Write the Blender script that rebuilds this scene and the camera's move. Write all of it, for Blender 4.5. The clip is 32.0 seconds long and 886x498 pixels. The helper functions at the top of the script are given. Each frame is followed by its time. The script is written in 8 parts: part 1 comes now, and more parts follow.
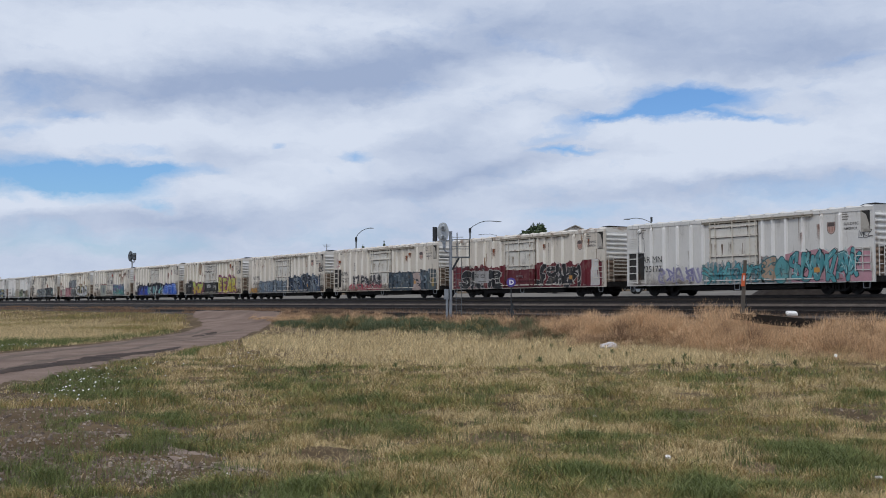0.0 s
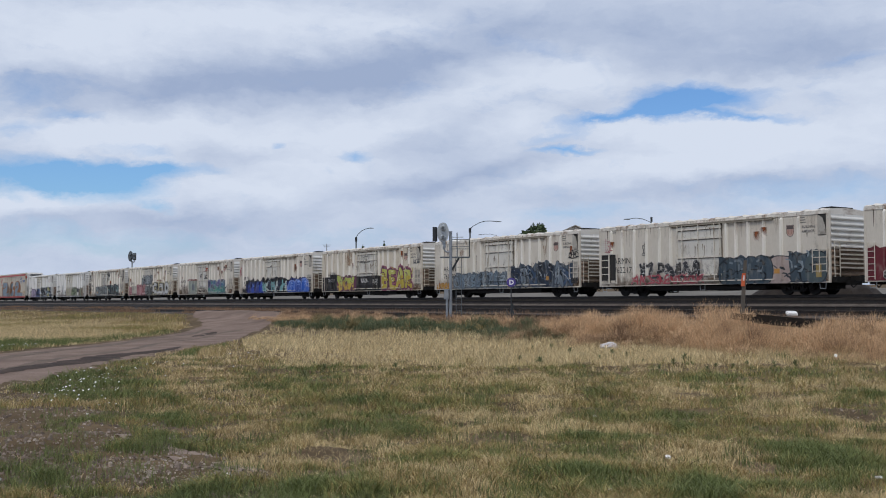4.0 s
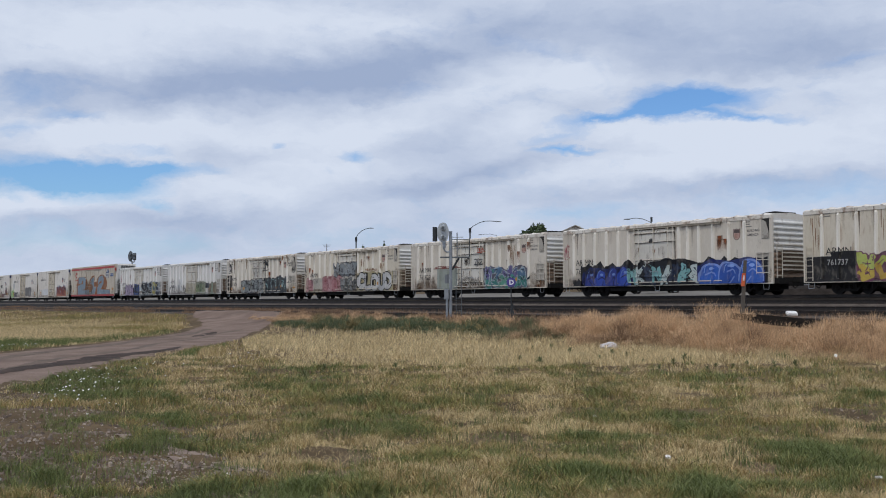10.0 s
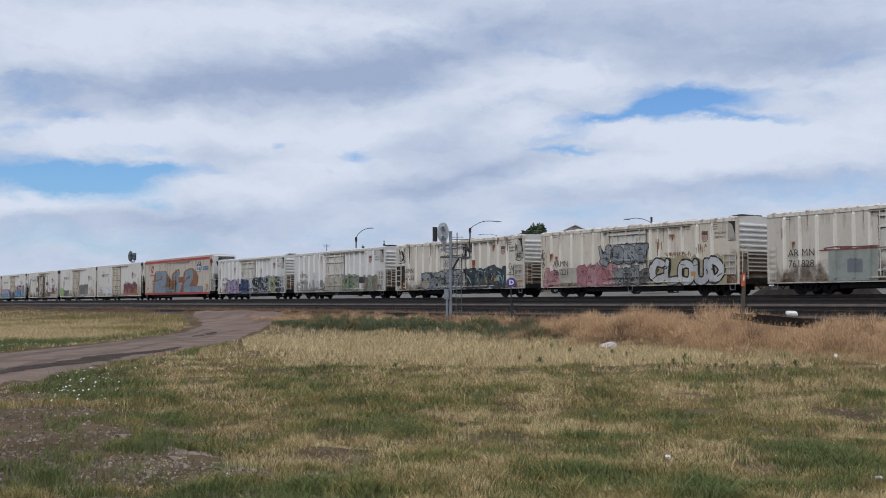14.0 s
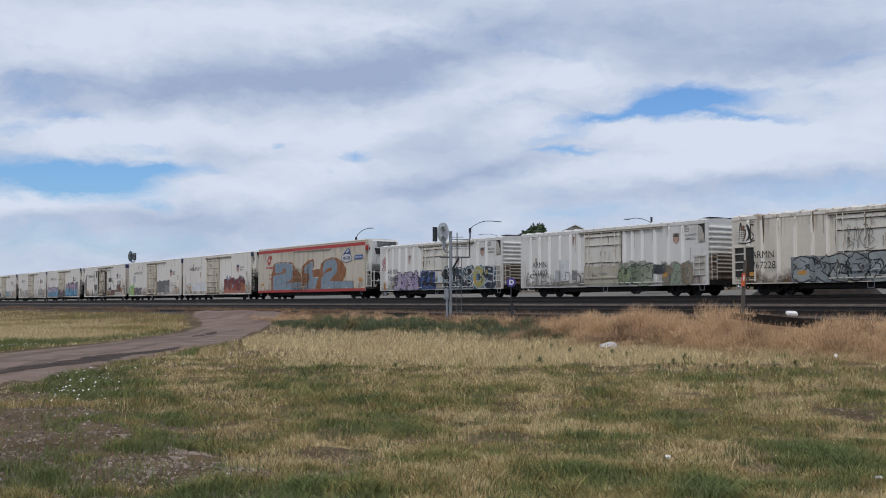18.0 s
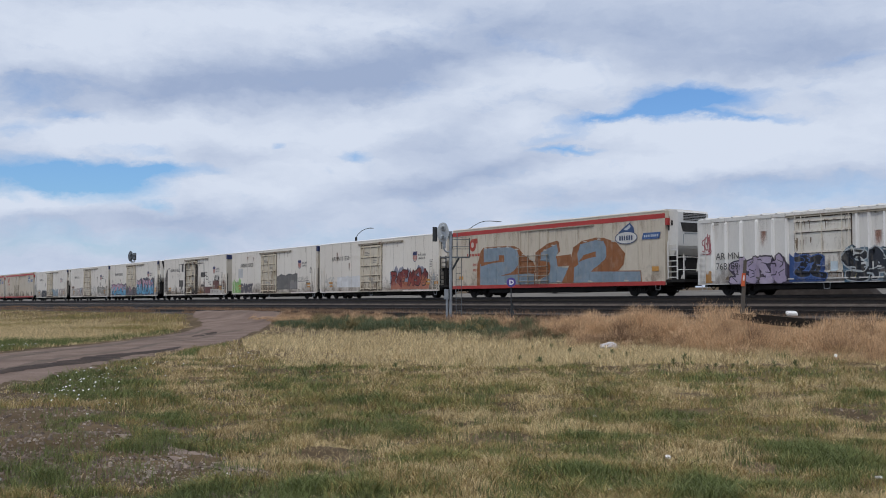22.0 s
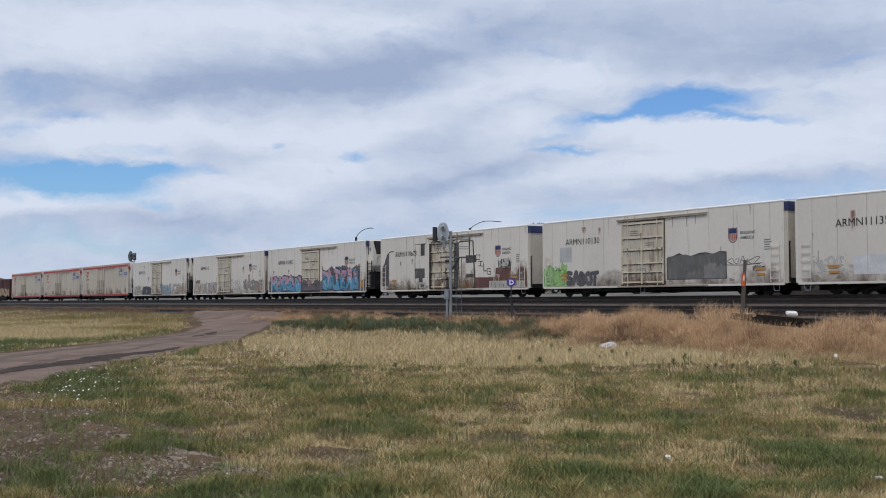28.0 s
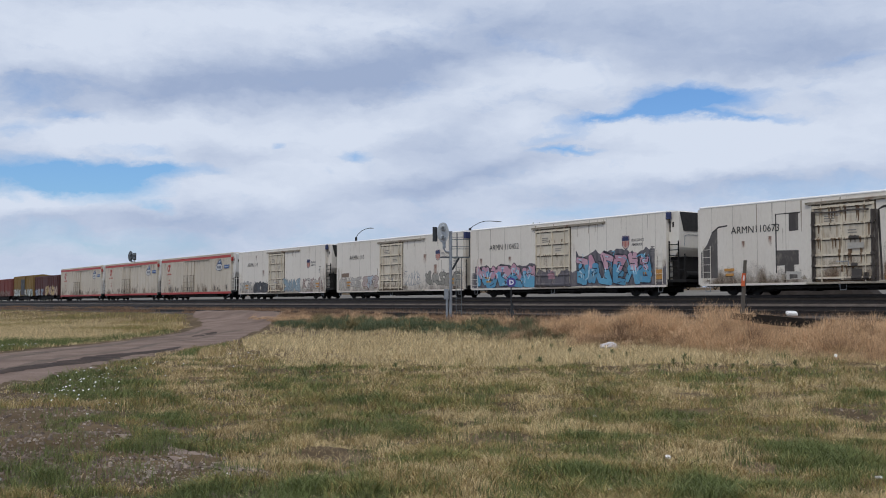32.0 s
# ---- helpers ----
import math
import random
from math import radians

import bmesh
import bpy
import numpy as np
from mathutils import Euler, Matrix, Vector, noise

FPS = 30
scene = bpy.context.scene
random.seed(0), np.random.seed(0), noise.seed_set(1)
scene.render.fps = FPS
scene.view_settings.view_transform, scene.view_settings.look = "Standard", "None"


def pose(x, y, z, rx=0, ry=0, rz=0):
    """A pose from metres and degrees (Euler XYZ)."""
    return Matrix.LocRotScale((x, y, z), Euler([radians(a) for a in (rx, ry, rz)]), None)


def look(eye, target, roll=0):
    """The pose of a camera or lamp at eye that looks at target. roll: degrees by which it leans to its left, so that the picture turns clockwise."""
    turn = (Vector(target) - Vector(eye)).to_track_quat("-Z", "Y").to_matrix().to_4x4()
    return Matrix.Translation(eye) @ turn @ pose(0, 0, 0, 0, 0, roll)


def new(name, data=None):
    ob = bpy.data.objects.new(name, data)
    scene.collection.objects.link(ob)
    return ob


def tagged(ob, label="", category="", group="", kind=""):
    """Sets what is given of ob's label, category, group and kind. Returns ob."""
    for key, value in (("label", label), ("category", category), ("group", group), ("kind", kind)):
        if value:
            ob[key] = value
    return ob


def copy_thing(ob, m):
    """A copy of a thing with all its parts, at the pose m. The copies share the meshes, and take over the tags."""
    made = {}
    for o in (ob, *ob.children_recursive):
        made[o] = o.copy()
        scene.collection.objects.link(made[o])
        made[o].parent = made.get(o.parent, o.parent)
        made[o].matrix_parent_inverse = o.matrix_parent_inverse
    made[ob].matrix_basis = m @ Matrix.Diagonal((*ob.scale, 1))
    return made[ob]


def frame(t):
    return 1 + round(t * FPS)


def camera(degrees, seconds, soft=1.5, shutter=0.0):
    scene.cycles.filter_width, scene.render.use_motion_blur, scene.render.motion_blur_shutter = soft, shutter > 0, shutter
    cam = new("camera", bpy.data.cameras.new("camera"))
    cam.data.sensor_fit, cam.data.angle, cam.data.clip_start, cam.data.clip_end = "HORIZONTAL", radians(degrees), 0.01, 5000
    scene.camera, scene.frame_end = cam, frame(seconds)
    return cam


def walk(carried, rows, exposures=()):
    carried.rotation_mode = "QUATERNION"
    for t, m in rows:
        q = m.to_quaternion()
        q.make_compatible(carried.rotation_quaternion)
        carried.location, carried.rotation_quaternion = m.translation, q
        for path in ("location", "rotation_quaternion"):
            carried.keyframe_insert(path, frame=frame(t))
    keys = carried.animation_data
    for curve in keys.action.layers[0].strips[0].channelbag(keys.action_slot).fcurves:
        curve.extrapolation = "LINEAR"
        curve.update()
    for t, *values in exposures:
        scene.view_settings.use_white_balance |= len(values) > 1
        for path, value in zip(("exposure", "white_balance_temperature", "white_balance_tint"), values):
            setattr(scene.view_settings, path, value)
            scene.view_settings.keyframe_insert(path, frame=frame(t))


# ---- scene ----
# ---- camera: a tripod beside a gravel lane, looking obliquely along the tracks ----
EYE_Z = 1.6
AXIS = radians(34.07)            # between the view and the tracks, which run along x
FOCAL = 1893.0                   # focal length for a picture 1568 wide
CX, CY, HORIZON = 784.0, 441.0, 537.0
FWD = Vector((-math.cos(AXIS), math.sin(AXIS), 0))
RIGHT = Vector((math.sin(AXIS), math.cos(AXIS), 0))
UP = Vector((0, 0, 1))
TILT = math.atan((HORIZON - CY) / FOCAL)
cam = camera(45.0, 32.0, soft=1.0)
EYE = Vector((0, 0, EYE_Z))
VIEW = look(EYE, EYE + FWD * math.cos(TILT) + UP * math.sin(TILT))
walk(cam, [(0.0, VIEW), (32.0, VIEW)], exposures=[(0.0, 0.0), (32.0, 0.0)])


def spot_at(x, y):
    """Plan place of a picture column on the line at distance y from the camera across the tracks."""
    k = (x - CX) / FOCAL
    depth = y / (FWD.y + RIGHT.y * k)
    p = FWD * depth + RIGHT * (k * depth)
    return p.x, p.y, depth


def towards(px, py):
    """Direction of the sky behind a picture place."""
    fwd = FWD * math.cos(TILT) + UP * math.sin(TILT)
    up = UP * math.cos(TILT) - FWD * math.sin(TILT)
    return (fwd + RIGHT * ((px - CX) / FOCAL) - up * ((py - CY) / FOCAL)).normalized()

# ---- light: thin broken cloud, a veiled high sun from behind the camera ----
SUN_ELEV, SUN_AZ = 58.0, -60.0   # azimuth in the plan, from +x towards +y
sun_dir = Vector((math.cos(radians(SUN_ELEV)) * math.cos(radians(SUN_AZ)),
                  math.cos(radians(SUN_ELEV)) * math.sin(radians(SUN_AZ)), math.sin(radians(SUN_ELEV))))
sun = new("sun", bpy.data.lights.new("sun", "SUN"))
sun.data.energy, sun.data.angle, sun.data.color = 1.35, radians(12), (1.0, 0.955, 0.88)
sun.matrix_world = look(sun_dir * 60, (0, 0, 0))

world = bpy.data.worlds.new("world")
scene.world = world
world.use_nodes = True
wn, wl = world.node_tree.nodes, world.node_tree.links
wn.clear()


def wnode(kind):
    return wn.new(kind)


def wmath(op, a, b=None, clamp=False):
    n = wnode("ShaderNodeMath")
    n.operation, n.use_clamp = op, clamp
    for i, v in enumerate((a, b)):
        if v is None:
            continue
        if isinstance(v, (int, float)):
            n.inputs[i].default_value = v
        else:
            wl.new(v, n.inputs[i])
    return n.outputs[0]


def wmix(fac, a, b):
    n = wnode("ShaderNodeMix")
    n.data_type = "RGBA"
    for i, v in ((0, fac), (6, a), (7, b)):
        if isinstance(v, (int, float)):
            n.inputs[i].default_value = v
        elif isinstance(v, tuple):
            n.inputs[i].default_value = (*v, 1)
        else:
            wl.new(v, n.inputs[i])
    return n.outputs[2]


def wnoise(vec, scale, detail=6.0, rough=0.55, stretch=(1, 1, 1), shift=(0, 0, 0)):
    m = wnode("ShaderNodeMapping")
    m.inputs["Scale"].default_value, m.inputs["Location"].default_value = stretch, shift
    wl.new(vec, m.inputs["Vector"])
    n = wnode("ShaderNodeTexNoise")
    n.inputs["Scale"].default_value, n.inputs["Detail"].default_value, n.inputs["Roughness"].default_value = scale, detail, rough
    wl.new(m.outputs[0], n.inputs["Vector"])
    return n.outputs["Fac"], n.outputs["Color"]


coord = wnode("ShaderNodeTexCoord").outputs["Generated"]
# ragged edges: the direction is shaken by noise before the cloud masks are read
_, shake = wnoise(coord, 13.0, 8.0, 0.62, (1, 1, 2.2))
sub = wnode("ShaderNodeVectorMath")
sub.operation = "SUBTRACT"
wl.new(shake, sub.inputs[0])
sub.inputs[1].default_value = (0.5, 0.5, 0.5)
scl = wnode("ShaderNodeVectorMath")
scl.operation = "SCALE"
wl.new(sub.outputs[0], scl.inputs[0])
scl.inputs["Scale"].default_value = 0.042
shaken = wnode("ShaderNodeVectorMath")
shaken.operation = "ADD"
wl.new(coord, shaken.inputs[0]), wl.new(scl.outputs[0], shaken.inputs[1])
shaken = shaken.outputs[0]


def cloud_mask(px, py, rx, ry, lean=0.0, power=1.0):
    """A soft oval in the sky: centre, half width, half height and lean in degrees."""
    c = towards(px, py)
    z = c
    x = RIGHT.copy()
    y = z.cross(x).normalized()
    turn = Matrix((x, y, z)).transposed() @ Matrix.Rotation(radians(lean), 3, "Z")
    m = wnode("ShaderNodeMapping")
    m.vector_type = "TEXTURE"
    m.inputs["Location"].default_value = c
    m.inputs["Rotation"].default_value = turn.to_euler()
    m.inputs["Scale"].default_value = (rx / FOCAL, ry / FOCAL, 0.6)
    wl.new(shaken, m.inputs["Vector"])
    g = wnode("ShaderNodeTexGradient")
    g.gradient_type = "SPHERICAL"
    wl.new(m.outputs[0], g.inputs["Vector"])
    return wmath("MULTIPLY", g.outputs["Fac"], power)


def masks(rows):
    total = None
    for row in rows:
        m = cloud_mask(*row)
        total = m if total is None else wmath("ADD", total, m)
    return total


# holes in the cloud, where blue sky shows
holes = masks([(50, 310, 150, 42, 2, 1.7), (185, 326, 130, 48, 2, 1.9), (285, 303, 140, 20, -2, 1.3), (275, 366, 34, 11, 6, .9),
               (70, 168, 200, 48, -2, .55), (140, 207, 80, 12, 2, .7), (25, 228, 80, 16, -4, .6), (255, 272, 70, 14, 8, .6),
               (1210, 178, 120, 44, -4, 1.6), (1140, 196, 120, 20, -8, 1.2), (1285, 166, 110, 26, 2, 1.0), (1315, 205, 110, 12, 6, 1.2), (1050, 214, 110, 15, -6, 1.1),
               (1000, 264, 80, 11, 1, 1.4), (990, 240, 80, 14, -6, .6), (632, 276, 38, 16, 10, .8), (485, 259, 22, 9, 0, .7),
               (150, 428, 260, 30, 3, .75), (1440, 346, 300, 34, -4, .55), (1000, 384, 260, 22, -4, .5), (960, 88, 150, 22, 12, .4), (1530, 96, 110, 14, -6, .5), (560, 420, 200, 26, 0, .4)])
# grey undersides and white tops
greys = masks([(610, 132, 380, 62, -3, 1.25), (130, 165, 210, 58, 3, .9), (330, 150, 180, 60, 4, .6), (840, 66, 180, 50, -10, .6), (1190, 62, 420, 66, 3, .75), (850, 306, 190, 34, -14, .7),
               (690, 336, 200, 30, -4, .5), (450, 272, 200, 24, 2, .35), (300, 392, 300, 36, 2, .5), (1480, 80, 200, 50, -4, .5), (760, 260, 120, 40, 0, .3), (1240, 118, 160, 30, 0, .5), (1300, 330, 420, 30, -3, .35)])
lights = masks([(150, 248, 190, 46, 6, 1.0), (340, 228, 190, 46, 2, .9), (560, 246, 160, 44, 0, .8), (690, 225, 150, 50, -8, .7), (850, 152, 170, 56, -8, 1.0), (1030, 140, 130, 54, 0, .9),
                (80, 356, 150, 34, 2, 1.2), (560, 292, 190, 34, 2, .9), (430, 340, 260, 44, -4, .8), (1210, 235, 260, 34, 1, 1.0), (1120, 296, 330, 44, -6, .8), (1420, 250, 260, 66, 0, .8),
                (450, 34, 360, 56, 2, .8), (130, 70, 260, 60, 0, .8), (1470, 160, 180, 60, 0, .6), (920, 215, 110, 44, -12, .7), (700, 50, 200, 40, 0, .5)])

fine, _ = wnoise(shaken, 8.0, 8.0, 0.6, (1, 1, 3.0))
grain, _ = wnoise(shaken, 26.0, 6.0, 0.62, (1, 1, 2.4), (1.3, 0.2, 0.8))
hole = wmath("ADD", wmath("MULTIPLY", holes, 1.0), wmath("MULTIPLY", wmath("SUBTRACT", fine, 0.5), 0.9))
hole = wmath("ADD", hole, wmath("MULTIPLY", wmath("SUBTRACT", grain, 0.5), 0.7))
hole = wmath("MULTIPLY", wmath("SUBTRACT", hole, 0.10), 0.85, True)
shade = wmath("ADD", wmath("MULTIPLY", wmath("SUBTRACT", fine, 0.47), 0.85), wmath("SUBTRACT", wmath("MULTIPLY", greys, 0.62), wmath("MULTIPLY", lights, 0.6)))
shade = wmath("ADD", shade, wmath("MULTIPLY", wmath("SUBTRACT", grain, 0.5), 0.38))
shade = wmath("ADD", shade, 0.38, True)

sky = wnode("ShaderNodeTexSky")
sky.sky_type, sky.sun_disc = "NISHITA", False
sky.sun_elevation, sky.sun_rotation = radians(SUN_ELEV), radians(90 - SUN_AZ)
sky.air_density, sky.dust_density, sky.ozone_density = 1.0, 0.6, 1.5
blue = wnode("ShaderNodeMix")
blue.data_type, blue.blend_type = "RGBA", "MULTIPLY"
blue.inputs[0].default_value = 1.0
wl.new(sky.outputs[0], blue.inputs[6])
SKY_GAIN = 0.12
blue.inputs[7].default_value = (SKY_GAIN * 0.52, SKY_GAIN * 0.74, SKY_GAIN * 1.02, 1)
cloud = wmix(shade, (0.66, 0.728, 0.855), (0.335, 0.418, 0.60))
both = wmix(hole, cloud, blue.outputs[2])
bg = wnode("ShaderNodeBackground")
wl.new(both, bg.inputs["Color"])
bg.inputs["Strength"].default_value = 1.0
out = wnode("ShaderNodeOutputWorld")
wl.new(bg.outputs[0], out.inputs["Surface"])

# ---- materials ----
def tone(text):
    """Linear colour of an sRGB hex text."""
    v = [int(text[i:i + 2], 16) / 255 for i in (0, 2, 4)]
    return tuple(c / 12.92 if c <= 0.04045 else ((c + 0.055) / 1.055) ** 2.4 for c in v)


MATS = {}


def surface(name, one, two, scale=3.0, rough=0.7, metal=0.0, bump=0.2, fine=40.0, spread=0.5, stretch=(1, 1, 1), each=0.0,
            stain=None, stain_at=0.62, stain_scale=2.0, stain_stretch=(1, 1, 1), island=0.0, object_space=True, streak=None, streak_at=0.6):
    """Two tones mixed by a broad and a fine noise, with optional stains, relief and a change from piece to piece."""
    if name in MATS:
        return MATS[name]
    m = bpy.data.materials.new(name)
    MATS[name] = m
    m.use_nodes = True
    n, l = m.node_tree.nodes, m.node_tree.links
    bsdf = n["Principled BSDF"]
    where = n.new("ShaderNodeTexCoord").outputs["Object"] if object_space else n.new("ShaderNodeNewGeometry").outputs["Position"]
    mp = n.new("ShaderNodeMapping")
    mp.inputs["Scale"].default_value = stretch
    l.new(where, mp.inputs["Vector"])
    if each:
        info = n.new("ShaderNodeObjectInfo")
        sh = n.new("ShaderNodeVectorMath")
        sh.operation = "SCALE"
        sh.inputs[0].default_value = (31.0, 17.0, 9.0)
        l.new(info.outputs["Random"], sh.inputs["Scale"])
        l.new(sh.outputs[0], mp.inputs["Location"])

    def noise_at(s, detail=5.0):
        t = n.new("ShaderNodeTexNoise")
        t.inputs["Scale"].default_value, t.inputs["Detail"].default_value = s, detail
        l.new(mp.outputs[0], t.inputs["Vector"])
        return t.outputs["Fac"]

    a, b = noise_at(scale), noise_at(fine, 3.0)
    mixed = n.new("ShaderNodeMath")
    mixed.operation = "MULTIPLY_ADD"
    l.new(b, mixed.inputs[0])
    mixed.inputs[1].default_value = 0.5
    l.new(a, mixed.inputs[2])
    ramp = n.new("ShaderNodeMapRange")
    ramp.inputs["From Min"].default_value, ramp.inputs["From Max"].default_value = 0.75 - spread / 2, 0.75 + spread / 2
    l.new(mixed.outputs[0], ramp.inputs["Value"])
    mix = n.new("ShaderNodeMix")
    mix.data_type = "RGBA"
    l.new(ramp.outputs[0], mix.inputs[0])
    mix.inputs[6].default_value, mix.inputs[7].default_value = (*one, 1), (*two, 1)
    colour = mix.outputs[2]
    if stain:
        sm = n.new("ShaderNodeMapping")
        sm.inputs["Scale"].default_value = stain_stretch
        l.new(where, sm.inputs["Vector"])
        if each:
            l.new(sh.outputs[0], sm.inputs["Location"])
        t = n.new("ShaderNodeTexNoise")
        t.inputs["Scale"].default_value, t.inputs["Detail"].default_value, t.inputs["Roughness"].default_value = stain_scale, 6.0, 0.6
        l.new(sm.outputs[0], t.inputs["Vector"])
        r = n.new("ShaderNodeMapRange")
        r.inputs["From Min"].default_value, r.inputs["From Max"].default_value = stain_at, stain_at + 0.16
        r.inputs["To Max"].default_value = 0.75
        l.new(t.outputs["Fac"], r.inputs["Value"])
        mix2 = n.new("ShaderNodeMix")
        mix2.data_type = "RGBA"
        l.new(r.outputs[0], mix2.inputs[0])
        l.new(colour, mix2.inputs[6])
        mix2.inputs[7].default_value = (*stain, 1)
        colour = mix2.outputs[2]
    if streak:
        sm = n.new("ShaderNodeMapping")
        sm.inputs["Scale"].default_value = (7.0, 1.0, 0.35)
        l.new(where, sm.inputs["Vector"])
        if each:
            l.new(sh.outputs[0], sm.inputs["Location"])
        t = n.new("ShaderNodeTexNoise")
        t.inputs["Scale"].default_value, t.inputs["Detail"].default_value, t.inputs["Roughness"].default_value = 1.0, 4.0, 0.65
        l.new(sm.outputs[0], t.inputs["Vector"])
        r = n.new("ShaderNodeMapRange")
        r.inputs["From Min"].default_value, r.inputs["From Max"].default_value = streak_at, streak_at + 0.14
        r.inputs["To Max"].default_value = 0.6
        l.new(t.outputs["Fac"], r.inputs["Value"])
        mix3 = n.new("ShaderNodeMix")
        mix3.data_type = "RGBA"
        l.new(r.outputs[0], mix3.inputs[0])
        l.new(colour, mix3.inputs[6])
        mix3.inputs[7].default_value = (*streak, 1)
        colour = mix3.outputs[2]
    if island:
        geo = n.new("ShaderNodeNewGeometry")
        r = n.new("ShaderNodeMapRange")
        r.inputs["To Min"].default_value, r.inputs["To Max"].default_value = 1 - island, 1 + island
        l.new(geo.outputs["Random Per Island"], r.inputs["Value"])
        vm = n.new("ShaderNodeVectorMath")
        vm.operation = "SCALE"
        l.new(colour, vm.inputs[0])
        l.new(r.outputs[0], vm.inputs["Scale"])
        colour = vm.outputs[0]
    l.new(colour, bsdf.inputs["Base Color"])
    bsdf.inputs["Roughness"].default_value, bsdf.inputs["Metallic"].default_value = rough, metal
    if rough >= .9:
        bsdf.inputs["Specular IOR Level"].default_value = .12
    if bump:
        bp = n.new("ShaderNodeBump")
        bp.inputs["Strength"].default_value, bp.inputs["Distance"].default_value = bump, 0.02
        l.new(b, bp.inputs["Height"])
        l.new(bp.outputs[0], bsdf.inputs["Normal"])
    return m


# ---- mesh tools ----
class Geo:
    """Gathers faces for one mesh."""

    def __init__(self):
        self.v, self.f, self.m = [], [], []

    def face(self, points, mat=0):
        k = len(self.v)
        self.v += [tuple(p) for p in points]
        self.f.append(tuple(range(k, k + len(points))))
        self.m.append(mat)
        return self

    def hull(self, low, high, mat=0):
        """A closed prism between two outlines with as many points."""
        k, n = len(self.v), len(low)
        self.v += [tuple(p) for p in low] + [tuple(p) for p in high]
        self.f += [tuple(range(k + n - 1, k - 1, -1)), tuple(range(k + n, k + 2 * n))]
        self.f += [(k + i, k + (i + 1) % n, k + n + (i + 1) % n, k + n + i) for i in range(n)]
        self.m += [mat] * (n + 2)
        return self

    def box(self, x0, x1, y0, y1, z0, z1, mat=0, cut=0.0):
        if cut:
            c = min(cut, (x1 - x0) / 3, (y1 - y0) / 3)
            ring = [(x0 + c, y0), (x1 - c, y0), (x1, y0 + c), (x1, y1 - c), (x1 - c, y1), (x0 + c, y1), (x0, y1 - c), (x0, y0 + c)]
        else:
            ring = [(x0, y0), (x1, y0), (x1, y1), (x0, y1)]
        return self.hull([(x, y, z0) for x, y in ring], [(x, y, z1) for x, y in ring], mat)

    def along_x(self, profile, x0, x1, mat=0):
        """A profile of (y, z) drawn along x."""
        return self.hull([(x0, y, z) for y, z in profile], [(x1, y, z) for y, z in profile], mat)

    def along_y(self, profile, y0, y1, mat=0):
        """A profile of (x, z) drawn along y."""
        return self.hull([(x, y1, z) for x, z in profile], [(x, y0, z) for x, z in profile], mat)

    def rod(self, a, b, r, n=8, r2=None, mat=0):
        a, b = Vector(a), Vector(b)
        q = (b - a).to_track_quat("Z", "Y")
        r2 = r if r2 is None else r2
        ring = [(math.cos(2 * math.pi * i / n), math.sin(2 * math.pi * i / n)) for i in range(n)]
        return self.hull([a + q @ Vector((c * r, s * r, 0)) for c, s in ring], [b + q @ Vector((c * r2, s * r2, 0)) for c, s in ring], mat)

    def path(self, points, r, n=6, mat=0):
        for a, b in zip(points, points[1:]):
            self.rod(a, b, r, n, None, mat)
        return self

    def mesh(self, name):
        me = bpy.data.meshes.new(name)
        me.from_pydata(self.v, [], self.f)
        if any(self.m):
            me.polygons.foreach_set("material_index", self.m)
        me.update()
        return me


def part(name, geo, material, parent, label="", at=None):
    """Links one mesh as a part under a thing or a part."""
    me = geo if isinstance(geo, bpy.types.Mesh) else geo.mesh(name)
    mats = material if isinstance(material, (list, tuple)) else [material]
    if not me.materials:
        for m in mats:
            me.materials.append(m)
    ob = new(name, me)
    if parent is not None:
        ob.parent = parent
    if at is not None:
        ob.matrix_basis = at
    if label:
        tagged(ob, label)
    return ob


def thing(name, label, category, at=None, group="", kind=""):
    ob = new(name)
    ob.empty_display_size = 0.2
    tagged(ob, label, category, group, kind)
    if at is not None:
        ob.matrix_basis = at
    return ob


def solo(name, geo, material, label, category="", at=None, group="", kind=""):
    ob = part(name, geo, material, None, "", at)
    return tagged(ob, label, category, group, kind)


def lettering(name, text, size, material, parent, at, label="", fat=0.0):
    """Painted writing as a flat mesh, in the plane x-z of its parent, facing -y."""
    cu = bpy.data.curves.new(name, "FONT")
    cu.body, cu.size, cu.offset, cu.align_x = text, size, fat, "LEFT"
    cu.resolution_u = 2
    tmp = bpy.data.objects.new(name, cu)
    me = bpy.data.meshes.new_from_object(tmp)
    bpy.data.objects.remove(tmp)
    x, y, z = at
    return tagged(part(name, me, material, parent, label, pose(x, y, z, 90, 0, 0)), kind="stuff" if len(text) > 1 else "")


def lattice(ix, iy, seed):
    h = (ix.astype(np.int64) * 374761393 + iy.astype(np.int64) * 668265263 + seed * 974711) & 0xFFFFFFFF
    h = ((h ^ (h >> 13)) * 1274126177) & 0xFFFFFFFF
    return ((h ^ (h >> 16)) & 0xFFFF) / 65535.0


def patchy(x, y, size, seed=0, octaves=4):
    """Value noise in 0..1 over the plan, for arrays."""
    total, amp, norm = 0, 1.0, 0.0
    for o in range(octaves):
        u, v = np.asarray(x) / size * 2 ** o, np.asarray(y) / size * 2 ** o
        iu, iv = np.floor(u), np.floor(v)
        fu, fv = u - iu, v - iv
        fu, fv = fu * fu * (3 - 2 * fu), fv * fv * (3 - 2 * fv)
        s = seed + o * 13
        a = lattice(iu, iv, s) * (1 - fu) + lattice(iu + 1, iv, s) * fu
        b = lattice(iu, iv + 1, s) * (1 - fu) + lattice(iu + 1, iv + 1, s) * fu
        total, norm = total + amp * (a * (1 - fv) + b * fv), norm + amp
        amp *= 0.5
    return total / norm

